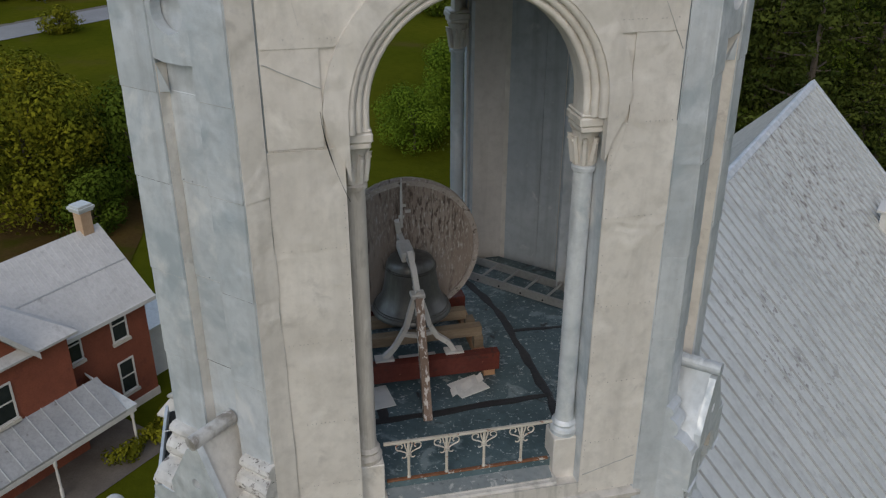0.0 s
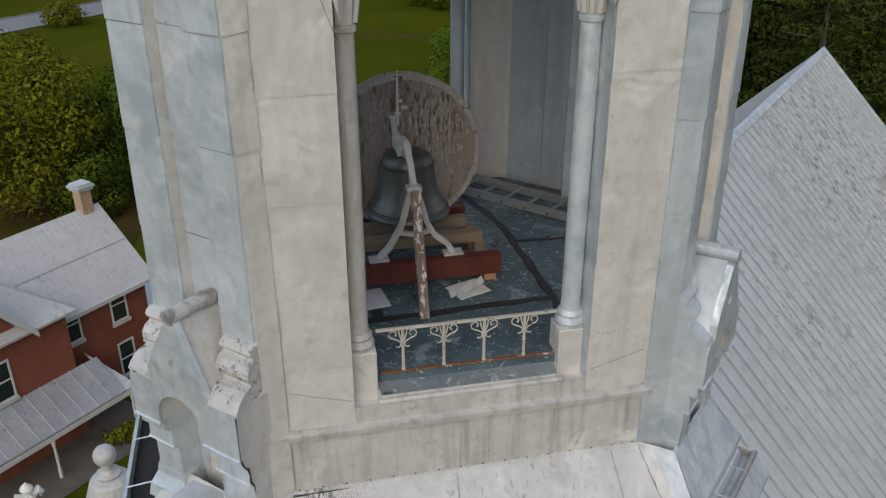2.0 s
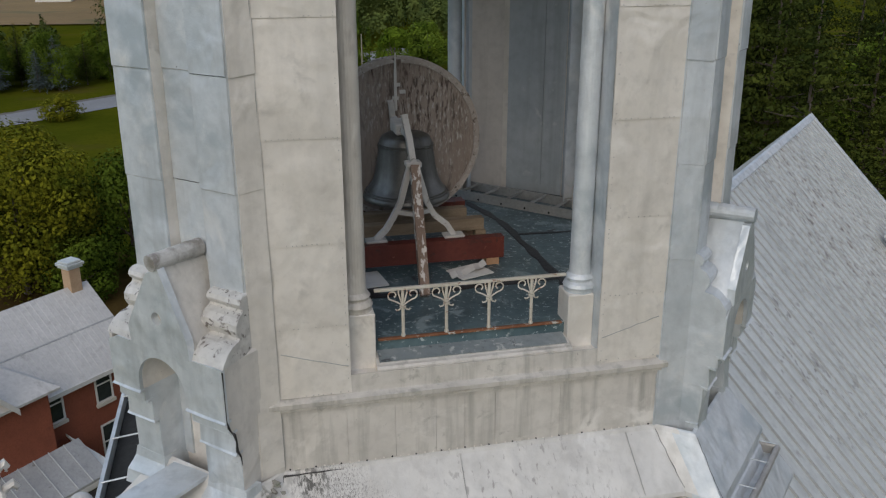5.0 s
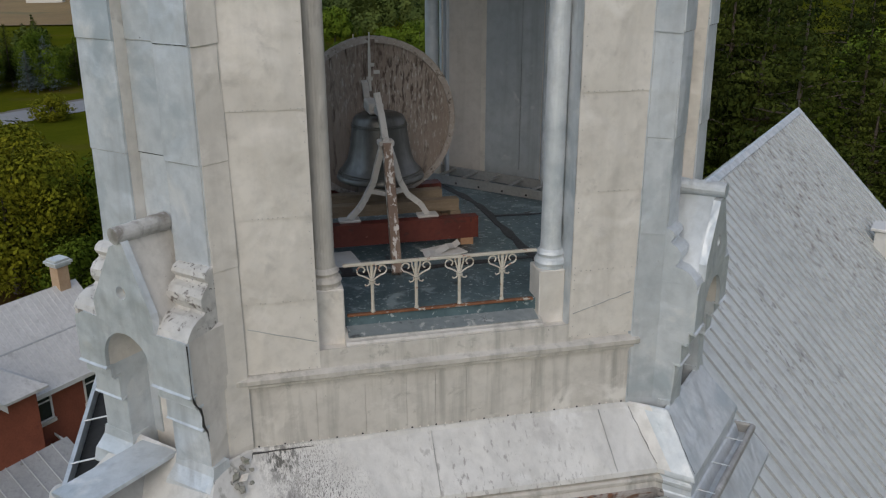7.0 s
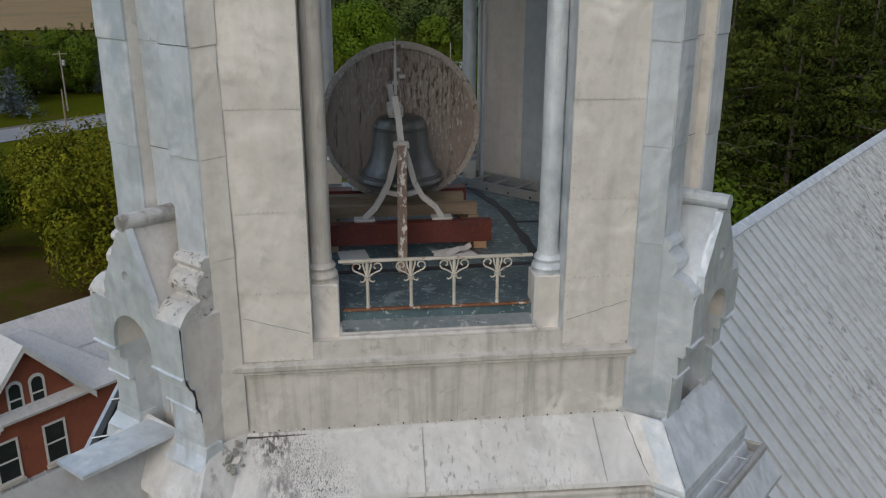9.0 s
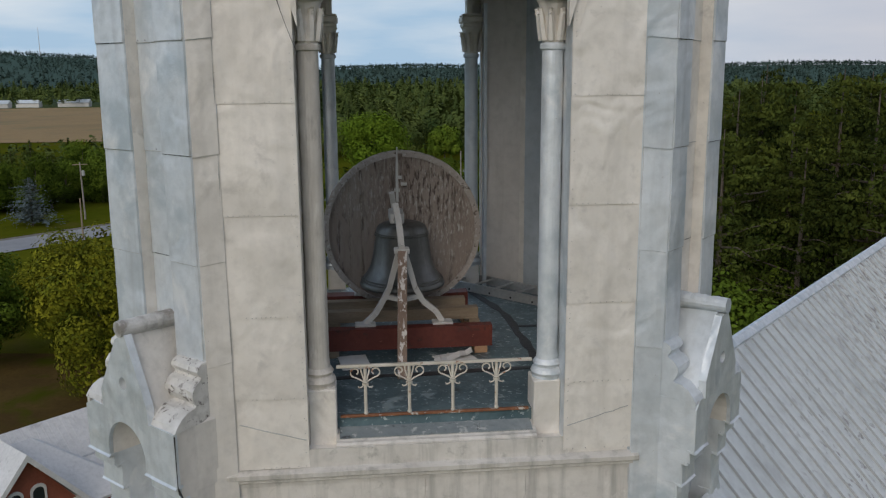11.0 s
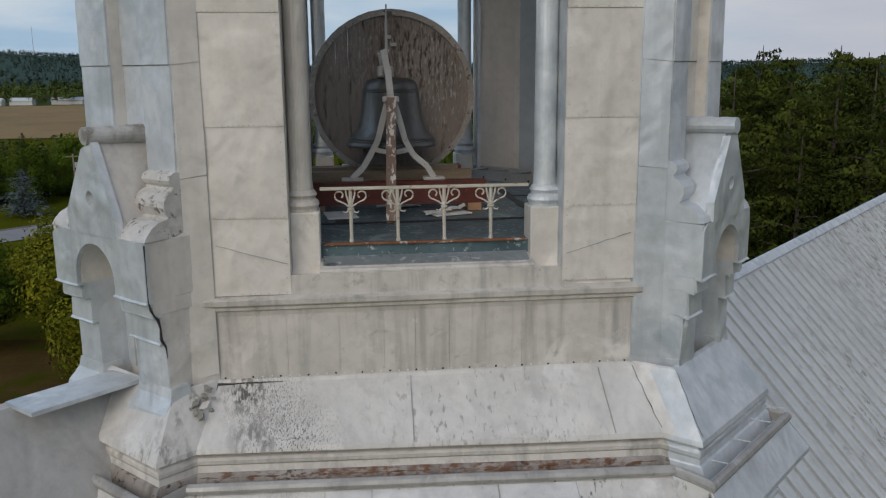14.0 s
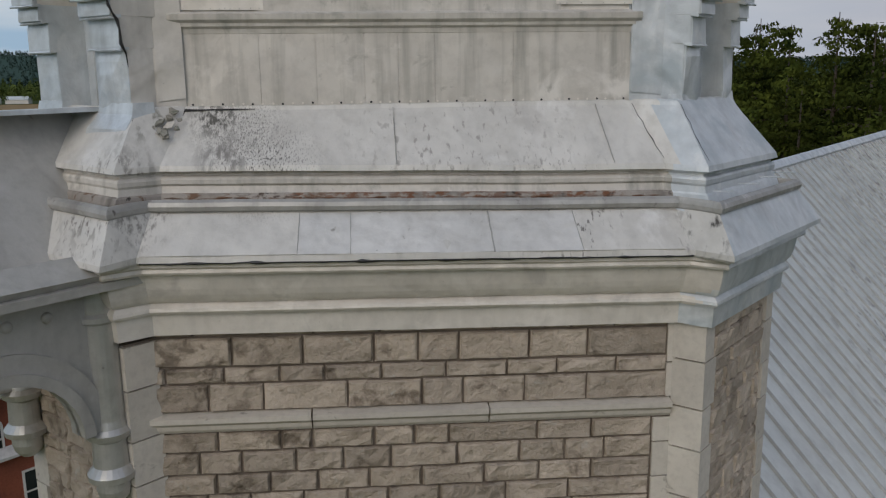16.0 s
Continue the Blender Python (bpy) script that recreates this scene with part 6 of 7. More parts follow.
GZ = -1.4                      # ground level
church = thing("church_nave", "long church nave under a steep grey standing-seam metal roof", "church")
R_V, R_Z, R_U0, R_U1, EAVE = -0.45, 18.22, 1.0, 25.0, 8.5
for sg in (1, -1):
    bm = bmesh.new()
    ring = [(0, 0), (sg * EAVE, -EAVE), (sg * EAVE, -EAVE - 0.2), (0, -0.25)]
    loft(bm, [[uv(u, R_V + a, R_Z + b) for a, b in ring] for u in (R_U0, R_U1)], True, True)
    slope = part("roof", bm, ROOF_METAL, church, "grey standing-seam metal roof slope, worn and streaked")
    u = R_U0 + 0.2
    i = 0
    while u < R_U1:
        bm = bmesh.new()
        ring = [(-0.018, 0), (-0.010, 0.036), (0.010, 0.036), (0.018, 0)]
        loft(bm, [[uv(u + a, R_V + sg * q + sg * b * H, R_Z - q + b * H + 0.002) for a, b in ring] for q in (0.15, EAVE)], True, True)
        part("seam", bm, SHADOWED_SEAM, slope)
        u += 0.42
        i += 1
bm = bmesh.new()
ring = [(-0.15, -0.14), (-0.15, -0.115), (-0.04, 0.0), (0.04, 0.0), (0.15, -0.115), (0.15, -0.14), (0.0, -0.02)]
loft(bm, [[uv(u, R_V + a, R_Z + b + 0.03) for a, b in ring] for u in (R_U0, R_U1 + 0.03)], True, True)
part("ridge_cap", bm, PAINT, church, "pale metal ridge cap")
bm = bmesh.new()
pts = [(-EAVE + 0.5, GZ), (EAVE - 0.5, GZ), (EAVE - 0.5, R_Z - EAVE + 0.2), (0, R_Z - 0.35), (-EAVE + 0.5, R_Z - EAVE + 0.2)]
loft(bm, [[uv(u, R_V + a, z) for a, z in pts] for u in (R_U0 + 0.3, R_U1 - 0.3)], True, True)
part("nave_wall", bm, STONE, church, "limestone nave wall")
for sg in (1,):
    bm = bmesh.new()
    loft(bm, [[uv(R_U1 + a, R_V + q, R_Z - q + b) for a, b in ((-0.12, 0.0), (0.06, 0.0), (0.06, 0.06), (-0.12, 0.06))] for q in (0.0, EAVE)], True, True)
    part("rake_flashing", bm, PAINT, church)
vent = thing("roof_vent", "small white boxed vent on the nave roof", "vent")
bm = bmesh.new()
box(bm, uv(21.6, 3.15, 14.95), (0.7, 0.7, 0.9), pose(0, 0, 0, 0, 0, 45), 0.02)
box(bm, uv(21.6, 3.15, 15.45), (0.95, 0.95, 0.10), pose(0, 0, 0, 0, 0, 45), 0.02)
part("casing", bm, TRIM, vent)

# ball finials on the corner pinnacles of the church front, below the tower
for x, y, zb, rb in ((-4.72, 5.06, 15.10, 0.20),):
    f = thing("ball_finial", "white-painted metal ball finial on a conical cap", "finial", "ball finials")
    bm = bmesh.new()
    bmesh.ops.create_uvsphere(bm, u_segments=24, v_segments=14, radius=rb, matrix=Matrix.Translation((x, y, zb)))
    part("ball", bm, PAINT_DIRTY, f, smooth=True)
    bm = bmesh.new()
    k = rb / 0.2
    lathe(bm, [(r * k, zb + z * k) for r, z in ((0.62, -1.30), (0.62, -1.15), (0.52, -1.05), (0.34, -0.52), (0.30, -0.48), (0.20, -0.44), (0.22, -0.38), (0.15, -0.34), (0.10, -0.28), (0.09, -0.16))], (x, y, 0), 24)
    part("cap", bm, PAINT_DIRTY, f)
    bm = bmesh.new()
    lathe(bm, [(0.55 * k, GZ), (0.55 * k, zb - 1.25 * k)], (x, y, 0), 8)
    part("shaft", bm, DRESSED, f)

fleur = thing("leaf_finial", "small cream-painted finial with curled metal leaves", "finial")
fx, fy = -3.5, -2.1
bm = bmesh.new()
lathe(bm, [(0.0, 18.62), (0.07, 18.66), (0.12, 18.74), (0.13, 19.2), (0.17, 19.24), (0.10, 19.34), (0.05, 19.6), (0.035, 20.0), (0.06, 20.04), (0.035, 20.08), (0.03, 20.3), (0.05, 20.34), (0.0, 20.40)], (fx, fy, 0), 14)
part("stem", bm, CREAM, fleur)
hood_end = Vector((fx, fy, 18.95)) + (Vector((-H, -H, 0)) * 3.95 - Vector((fx, fy, 0))).normalized() * 0.55
part("bracket", bar(bmesh.new(), (fx, fy, 18.95), tuple(hood_end), 0.07, 0.10), CREAM, fleur, "stub bracket to the hood")
for z, r in ((20.02, 0.11), (20.20, 0.075)):
    for q in range(4):
        a = 1.571 * q + 0.5
        o = Vector((math.cos(a), math.sin(a), 0))
        p = Vector((fx, fy, z))
        bm = bmesh.new()
        tube(bm, [p, p + o * r * 0.6 + Vector((0, 0, 0.07)), p + o * r + Vector((0, 0, 0.09)), p + o * r * 1.25 + Vector((0, 0, 0.05)), p + o * r * 1.15 + Vector((0, 0, 0.02))], [0.018, 0.032, 0.036, 0.026, 0.012], 7)
        part("leaf", bm, CREAM, fleur)

# ---- ground ----
def hill(x, y):
    r, az = math.hypot(x, y), math.degrees(math.atan2(x, y))
    k = max(0.0, min(1.0, (r - 900) / 2600))
    k = k * k * (3 - 2 * k)
    crest = 32 + 56 * max(0.0, min(1.0, (-6 - az) / 14)) + 10 * noise.noise(Vector((az * 0.12, 0, 0)))
    return GZ + k * crest + (0.25 * noise.noise(Vector((x * 0.02, y * 0.02, 0))) if r > 60 else 0.0)


verts, faces = [(0, 0, GZ)], []
radii = [12, 25, 40, 55, 75, 100, 130, 165, 210, 270, 350, 450, 580, 750, 950, 1200, 1500, 1850, 2250, 2700, 3200, 3700, 4300]
NA = 144
for r in radii:
    for i in range(NA):
        a = 2 * math.pi * i / NA
        x, y = r * math.sin(a), r * math.cos(a)
        verts.append((x, y, hill(x, y)))
for i in range(NA):
    faces.append((0, 1 + i, 1 + (i + 1) % NA))
for j in range(len(radii) - 1):
    for i in range(NA):
        b, k = 1 + j * NA, (i + 1) % NA
        faces.append((b + i, b + NA + i, b + NA + k, b + k))
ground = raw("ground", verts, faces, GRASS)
tagged(ground, "wide grassy ground rolling to wooded hills", "ground", kind="structure")


def drape(name, corners, nu, nv, mat, up, label, cat, kind="structure"):
    """A sheet between four corners laid on the ground."""
    vs, fs = [], []
    for j in range(nv + 1):
        for i in range(nu + 1):
            a = Vector(corners[0]).lerp(Vector(corners[1]), i / nu)
            b = Vector(corners[3]).lerp(Vector(corners[2]), i / nu)
            p = a.lerp(b, j / nv)
            vs.append((p.x, p.y, hill(p.x, p.y) + up))
    for j in range(nv):
        for i in range(nu):
            q = j * (nu + 1) + i
            fs.append((q, q + 1, q + nu + 2, q + nu + 1))
    return tagged(raw(name, vs, fs, mat), label, cat, kind=kind)


UV2 = lambda u, v: Vector(uv(u, v, 0)[:2] + (0,))
road = drape("road", [UV2(-80, -126.2), UV2(190, -126.2), UV2(190, -117), UV2(-80, -117)], 60, 2, ASPHALT, 0.10, "grey two-lane country road", "road")
drape("verge", [UV2(-80, -128), UV2(190, -128), UV2(190, -126.4), UV2(-80, -126.4)], 60, 1, CONCRETE, 0.06, "gravel verge along the road", "verge")
drape("field", [Vector((-330, 330, 0)), Vector((-45, 310, 0)), Vector((-60, 620, 0)), Vector((-420, 640, 0))], 30, 20, FIELD, 0.35, "dry golden hay field", "field")

# ---- plants ----
def leaves(rnd, centres, count, size):
    """Small leaf sprays round lumps of a crown, as crossed quads."""
    vs, fs = [], []
    for _ in range(count):
        cx, cy, cz, r = rnd.choice(centres)
        d = Vector((rnd.gauss(0, 1), rnd.gauss(0, 1), rnd.gauss(0, 1))).normalized()
        rr = r * (0.55 + 0.5 * rnd.random() ** 0.5)
        p = Vector((cx, cy, cz)) + d * rr
        s = size * rnd.uniform(0.6, 1.35)
        n = (d + Vector((rnd.uniform(-1, 1), rnd.uniform(-1, 1), rnd.uniform(-0.4, 1.2))) * 0.32).normalized()
        t = n.cross(Vector((rnd.uniform(-1, 1), rnd.uniform(-1, 1), rnd.uniform(-1, 1)))).normalized()
        b = n.cross(t)
        q = len(vs)
        vs += [p - t * s, p - b * s * 0.55 + n * s * 0.12, p + t * s, p + b * s * 0.55 - n * s * 0.15]
        fs.append((q, q + 1, q + 2, q + 3))
    return vs, fs


def broadleaf(seed, height, width, count, size, mat, name="tree", label="", at=(0, 0), low=-0.5):
    rnd = random.Random(seed)
    t = thing(name, label, "tree", at=(at[0], at[1], hill(*at)))
    trunk_h = height * 0.35
    bm = bmesh.new()
    tr = max(0.12, height * 0.022)
    tube(bm, [(0, 0, -0.2), (0.05, 0.02, trunk_h * 0.5), (0.0, 0.1, trunk_h), (0.1, 0.0, height * 0.75)], [tr * 1.4, tr, tr * 0.8, tr * 0.2], 8)
    lumps = []
    for i in range(34):
        a, e = rnd.uniform(0, 6.28), rnd.uniform(low, 1.0)
        rad = width * 0.5 * math.sqrt(max(0.05, 1 - e * e)) * rnd.uniform(0.35, 0.80)
        z = height * (0.56 if low > -0.8 else 0.50) + e * height * (0.34 if low > -0.8 else 0.41)
        r = width * rnd.uniform(0.12, 0.20)
        lumps.append((rad * math.cos(a), rad * math.sin(a), z, r))
        if i < 9:
            tube(bm, [(0, 0.05, trunk_h * rnd.uniform(0.7, 1.2)), (rad * 0.45 * math.cos(a), rad * 0.45 * math.sin(a), (trunk_h + z) / 2), (rad * math.cos(a), rad * math.sin(a), z)], [tr * 0.5, tr * 0.3, tr * 0.08], 6)
    part("trunk", bm, BARK, t)
    vs, fs = leaves(rnd, lumps, count, size)
    raw("crown", vs, fs, mat, t)
    return t


def conifer(seed, height, width, tiers, sprays, mat, name="conifer", label="", at=(0, 0)):
    """A tapered trunk with tiers of drooping, ragged boughs of needle sprays."""
    rnd = random.Random(seed)
    t = thing(name, label, "tree", at=(at[0], at[1], hill(*at)))
    bm = bmesh.new()
    tr = height * 0.014
    tube(bm, [(0, 0, -0.2), (0, 0, height * 0.5), (0, 0, height)], [tr * 1.3, tr * 0.8, 0.02], 7)
    part("trunk", bm, BARK, t)
    vs, fs = [], []
    for i in range(tiers):
        f = i / (tiers - 1)
        z = height * (0.10 + 0.89 * f)
        reach = width * 0.5 * ((1 - f) ** 0.62 * rnd.uniform(0.55, 1.2) + 0.07)
        boughs = max(4, int(6 * (1 - f) + 4))
        a0 = rnd.uniform(0, 6.28)
        for b in range(boughs):
            a = a0 + 6.283 * b / boughs + rnd.uniform(-0.3, 0.3)
            L = reach * rnd.uniform(0.35, 1.3)
            ca, sa = math.cos(a), math.sin(a)
            lift = rnd.uniform(0.0, 0.45) * f
            for s in range(sprays):
                q = (s + rnd.random()) / sprays
                d = L * (0.08 + 0.92 * q)
                p = Vector((ca * d - sa * rnd.gauss(0, 0.10) * L, sa * d + ca * rnd.gauss(0, 0.10) * L, z + L * (lift * q + 0.06 * q - 0.22 * q * q) + rnd.gauss(0, 0.012) * height))
                w = (0.10 * L * (1.25 - q) + 0.010 * height) * rnd.uniform(0.5, 1.2)
                l = w * rnd.uniform(1.0, 1.8)
                out = Vector((ca, sa, rnd.uniform(-0.5, 0.45))).normalized()
                sd2 = Vector((-sa, ca, rnd.uniform(-0.6, 0.6))).normalized()
                k = len(vs)
                vs += [p - out * l * 0.5, p - sd2 * w * 0.42 - Vector((0, 0, w * 0.15)), p + out * l * 0.6, p + sd2 * w * 0.42 - Vector((0, 0, w * 0.15))]
                fs.append((k, k + 1, k + 2, k + 3))
    raw("crown", vs, fs, mat, t)
    return t


def pine(seed, height, width, count, size, mat, name="pine_tree", label="", at=(0, 0)):
    """A tall pine: straight trunk, uneven whorls of boughs that end in flat, upturned puffs of needles."""
    rnd = random.Random(seed)
    t = thing(name, label, "tree", at=(at[0], at[1], hill(*at)))
    bm = bmesh.new()
    tr = height * 0.013
    tube(bm, [(0, 0, -0.2), (0.1, 0, height * 0.5), (0, 0.1, height * 0.98)], [tr * 1.3, tr * 0.8, 0.03], 7)
    puffs = []
    z = height * 0.08
    while z < height * 0.97:
        f = z / height
        reach = width * 0.5 * (min(1.0, 0.55 + 1.6 * f) * (1 - f) ** 0.55 + 0.06)
        for b in range(rnd.choice((4, 5, 6)) if f < 0.85 else 3):
            a, L = rnd.uniform(0, 6.283), reach * rnd.uniform(0.35, 1.2)
            tip = Vector((L * math.cos(a), L * math.sin(a), z + L * rnd.uniform(-0.05, 0.35)))
            if f < 0.75 and b < 2:
                tube(bm, [(0, 0, z), (tip.x * 0.6, tip.y * 0.6, z + 0.1 * L), tuple(tip)], [tr * 0.28, tr * 0.18, 0.02], 5)
            for q in (0.25, 0.55, 0.8, 1.0):
                if L * q > 0.5:
                    puffs.append((tip.x * q, tip.y * q, z + (tip.z - z) * q, max(0.45, 0.28 * L * rnd.uniform(0.7, 1.2))))
            if f > 0.85:
                puffs.append((tip.x * 0.4, tip.y * 0.4, z + 0.3, 0.5))
        z += height * rnd.uniform(0.022, 0.042)
    part("trunk", bm, BARK, t)
    vs, fs = [], []
    for cx, cy, cz, r in rnd.choices(puffs, weights=[p[3] ** 1.1 + 0.3 for p in puffs], k=count):
        d = Vector((rnd.gauss(0, 1), rnd.gauss(0, 1), rnd.gauss(0.25, 0.8))).normalized()
        p = Vector((cx, cy, cz)) + Vector((d.x, d.y, d.z * 0.55)) * r * (0.5 + 0.55 * rnd.random() ** 0.5)
        n = (d + Vector((rnd.uniform(-1, 1), rnd.uniform(-1, 1), rnd.uniform(-0.2, 1.4))) * 0.32).normalized()
        e = n.cross(Vector((rnd.uniform(-1, 1), rnd.uniform(-1, 1), rnd.uniform(-1, 1)))).normalized()
        g = n.cross(e)
        s = size * rnd.uniform(0.6, 1.4)
        k = len(vs)
        vs += [p - e * s, p - g * s * 0.5, p + e * s, p + g * s * 0.5]
        fs.append((k, k + 1, k + 2, k + 3))
    raw("crown", vs, fs, mat, t)
    return t


def scatter(protos, spots, seed, lo, hi):
    rnd = random.Random(seed)
    for x, y in spots:
        p = rnd.choice(protos)
        s = rnd.uniform(lo, hi)
        c = copy_thing(p, Matrix.Translation((x, y, hill(x, y))))
        c.matrix_basis = Matrix.Translation((x, y, hill(x, y))) @ pose(0, 0, 0, 0, 0, rnd.uniform(0, 360)) @ Matrix.Diagonal((s, s, s * rnd.uniform(0.95, 1.04), 1))


TALL = [(27.8, 44.8, 1.20), (30.2, 43.4, 1.15), (24.7, 46.3, 1.02), (31.4, 56.4, 1.02), (31.6, 42.0, 1.2), (29.0, 52.0, 1.12)]


def polar(az, r):
    return (-0.6 + r * math.sin(radians(az)), -8.2 + r * math.cos(radians(az)))


# tall pines beyond the nave
pines = [pine(50 + i, 20.5 + 1.5 * i, 10.5 + 0.6 * i, 11500, 0.155, NEEDLES, "pine_tree", "tall green pine with uneven upturned boughs", polar(20 + 4.1 * i, 62 + 5 * i)) for i in range(4)]
for p in pines:
    p["group"] = "pine wood beside the church"
oaks = [broadleaf(70 + i, 13 + 2 * i, 11 + i, 10000, 0.18, LEAF, "leafy_tree", "full leafy green tree with an uneven crown", polar(24 + 5 * i, 52 + 9 * i)) for i in range(3)]
for p in oaks:
    p["group"] = "leafy trees"
rnd = random.Random(12)
spots = []
for _ in range(1500):
    az, r = rnd.uniform(16, 50), rnd.uniform(54, 150)
    x, y = polar(az, r)
    if all((x - a) ** 2 + (y - b) ** 2 > 22 for a, b in spots) and not (x + y) * H < 30:
        spots.append((x, y))
spots = sorted(spots, key=lambda q: q[0] ** 2 + q[1] ** 2)[:60]
scatter(pines, [s for i, s in enumerate(spots) if i % 3], 3, 0.66, 1.16)
scatter(oaks, [s for i, s in enumerate(spots) if i % 3 == 0], 4, 0.8, 1.25)

# taller pines that stand clear of the rest
for i, (x, y, k) in enumerate(TALL):
    c = copy_thing(pines[i % 4], Matrix.Translation((x, y, hill(x, y))))
    c.matrix_basis = Matrix.Translation((x, y, hill(x, y))) @ pose(0, 0, 0, 0, 0, 70 * i) @ Matrix.Diagonal((k * 0.8, k * 0.8, k, 1))

# trees beside the house and on the lawn
broadleaf(81, 10.2, 12.5, 20000, 0.16, LEAF_YELLOW, "leafy_tree", "broad tree with yellowing late-summer leaves", (-26.0, 70.0), -0.75)
broadleaf(82, 12.5, 14.0, 20000, 0.17, LEAF_YELLOW, "leafy_tree", "yellow-green tree standing behind the brick house", (-19.0, 58.5), -0.9)
broadleaf(88, 9.5, 9.0, 10000, 0.17, LEAF, "leafy_tree", "dark green tree in the shade behind the house", (-11.5, 62.0), -0.95)
broadleaf(89, 8.5, 9.0, 9000, 0.17, LEAF, "leafy_tree", "dark green tree beside the yellowing one", (-33.0, 66.0), -0.8)
for x, y, h, w, m in ((-14.5, 55.5, 4.6, 7.0, LEAF),):
    bsh = broadleaf(int(-x * 11), h, w, 6000, 0.14, m, "shrub", "dense shrub under the trees behind the house", (x, y), -1.0)
    bsh["group"], bsh["category"] = "shrubs behind the house", "bush"
drape("bare_ground", [Vector((-34, 40, 0)), Vector((-12, 42, 0)), Vector((-10, 66, 0)), Vector((-36, 70, 0))], 8, 8, EARTH, 0.06, "bare brown earth under the trees", "ground")
broadleaf(83, 9.0, 10.0, 12000, 0.17, LEAF, "leafy_tree", "dark green tree on the lawn", (-37.0, 76.0), -0.95)
broadleaf(84, 8.6, 9.5, 17000, 0.13, LEAF_BRIGHT, "leafy_tree", "tall bright green bush-like tree on the lawn", (18.2, 75.5), -0.95)
broadleaf(96, 5.6, 9.0, 12000, 0.12, LEAF_BRIGHT, "leafy_tree", "low spreading bright green bush on the lawn", (12.6, 68.5), -1.0)
broadleaf(85, 12.0, 6.5, 9000, 0.20, LEAF_BRIGHT, "leafy_tree", "narrow upright green tree behind the hedge", (24.8, 147.0), -0.95)
broadleaf(95, 9.5, 12.0, 8000, 0.24, LEAF, "leafy_tree", "dark round tree near the road", (38.0, 181.0), -0.95)
for x, y, h, w in ((25.7, 137.0, 5.0, 5.5), (28.6, 132.5, 6.0, 6.0), (32.0, 130.0, 5.5, 6.5), (18.6, 157.0, 3.4, 3.2), (21.9, 148.5, 3.2, 3.0)):
    bsh = broadleaf(int(x * 7), h, w, 3600, 0.17, LEAF, "hedge_bush", "clipped green bush of a garden hedge", (x, y), -1.0)
    bsh["group"], bsh["category"] = "hedge bushes", "bush"
drape("driveway", [Vector((19.5, 158, 0)), Vector((24.5, 154, 0)), Vector((60, 175, 0)), Vector((57, 182, 0))], 12, 2, CONCRETE, 0.07, "pale gravel driveway", "driveway")
broadleaf(86, 13.5, 21.0, 16000, 0.36, LEAF_BRIGHT, "leafy_tree", "wide round green tree beyond the road", (5.0, 212.0), -0.9)
broadleaf(87, 10.0, 11.0, 6000, 0.40, LEAF, "leafy_tree", "rounded tree beyond the road", (24.0, 222.0))
spruces = []
for x, y, h, w in ((-53.8, 138.5, 8.0, 11.0), (-45.5, 162.0, 7.8, 6.0), (-38.5, 162.0, 7.6, 5.5), (-35.4, 163.5, 9.8, 7.0)):
    spruces.append(conifer(int(90 + h * 3), h, w, 26, 16, BLUE_NEEDLES, "blue_spruce", "blue-grey spruce at the roadside", (x, y)))
    spruces[-1]["group"] = "blue spruces"
dark_spruce = conifer(91, 12.5, 7.5, 34, 18, NEEDLES, "spruce", "dark green spruce at the roadside", (-60.0, 158.0))
low_oak = broadleaf(92, 10.5, 10.0, 9000, 0.20, LEAF, "leafy_tree", "dense dark roadside tree leafed down to the ground", (-57.5, 152.0), -1.0)
rnd = random.Random(31)
for i in range(34):
    x = -72 + 48 * (i + rnd.random()) / 34
    y = 153 + (x + 60) * 0.42 + rnd.uniform(0, 15) + (5 if i % 2 else 0)
    src = dark_spruce if i % 5 in (0, 3) else low_oak
    s = rnd.uniform(0.62, 1.0)
    c = copy_thing(src, Matrix.Translation((x, y, hill(x, y))))
    c.matrix_basis = Matrix.Translation((x, y, hill(x, y))) @ pose(0, 0, 0, 0, 0, 40 * i) @ Matrix.Diagonal((s, s, s * rnd.uniform(0.85, 1.1), 1))
    c["group"] = "roadside trees"
rb = broadleaf(93, 3.6, 6.5, 4000, 0.17, LEAF_YELLOW, "roadside_bush", "yellow-green bush beside the road", (-29.5, 132.0), -1.0)
rb["category"] = "bush"


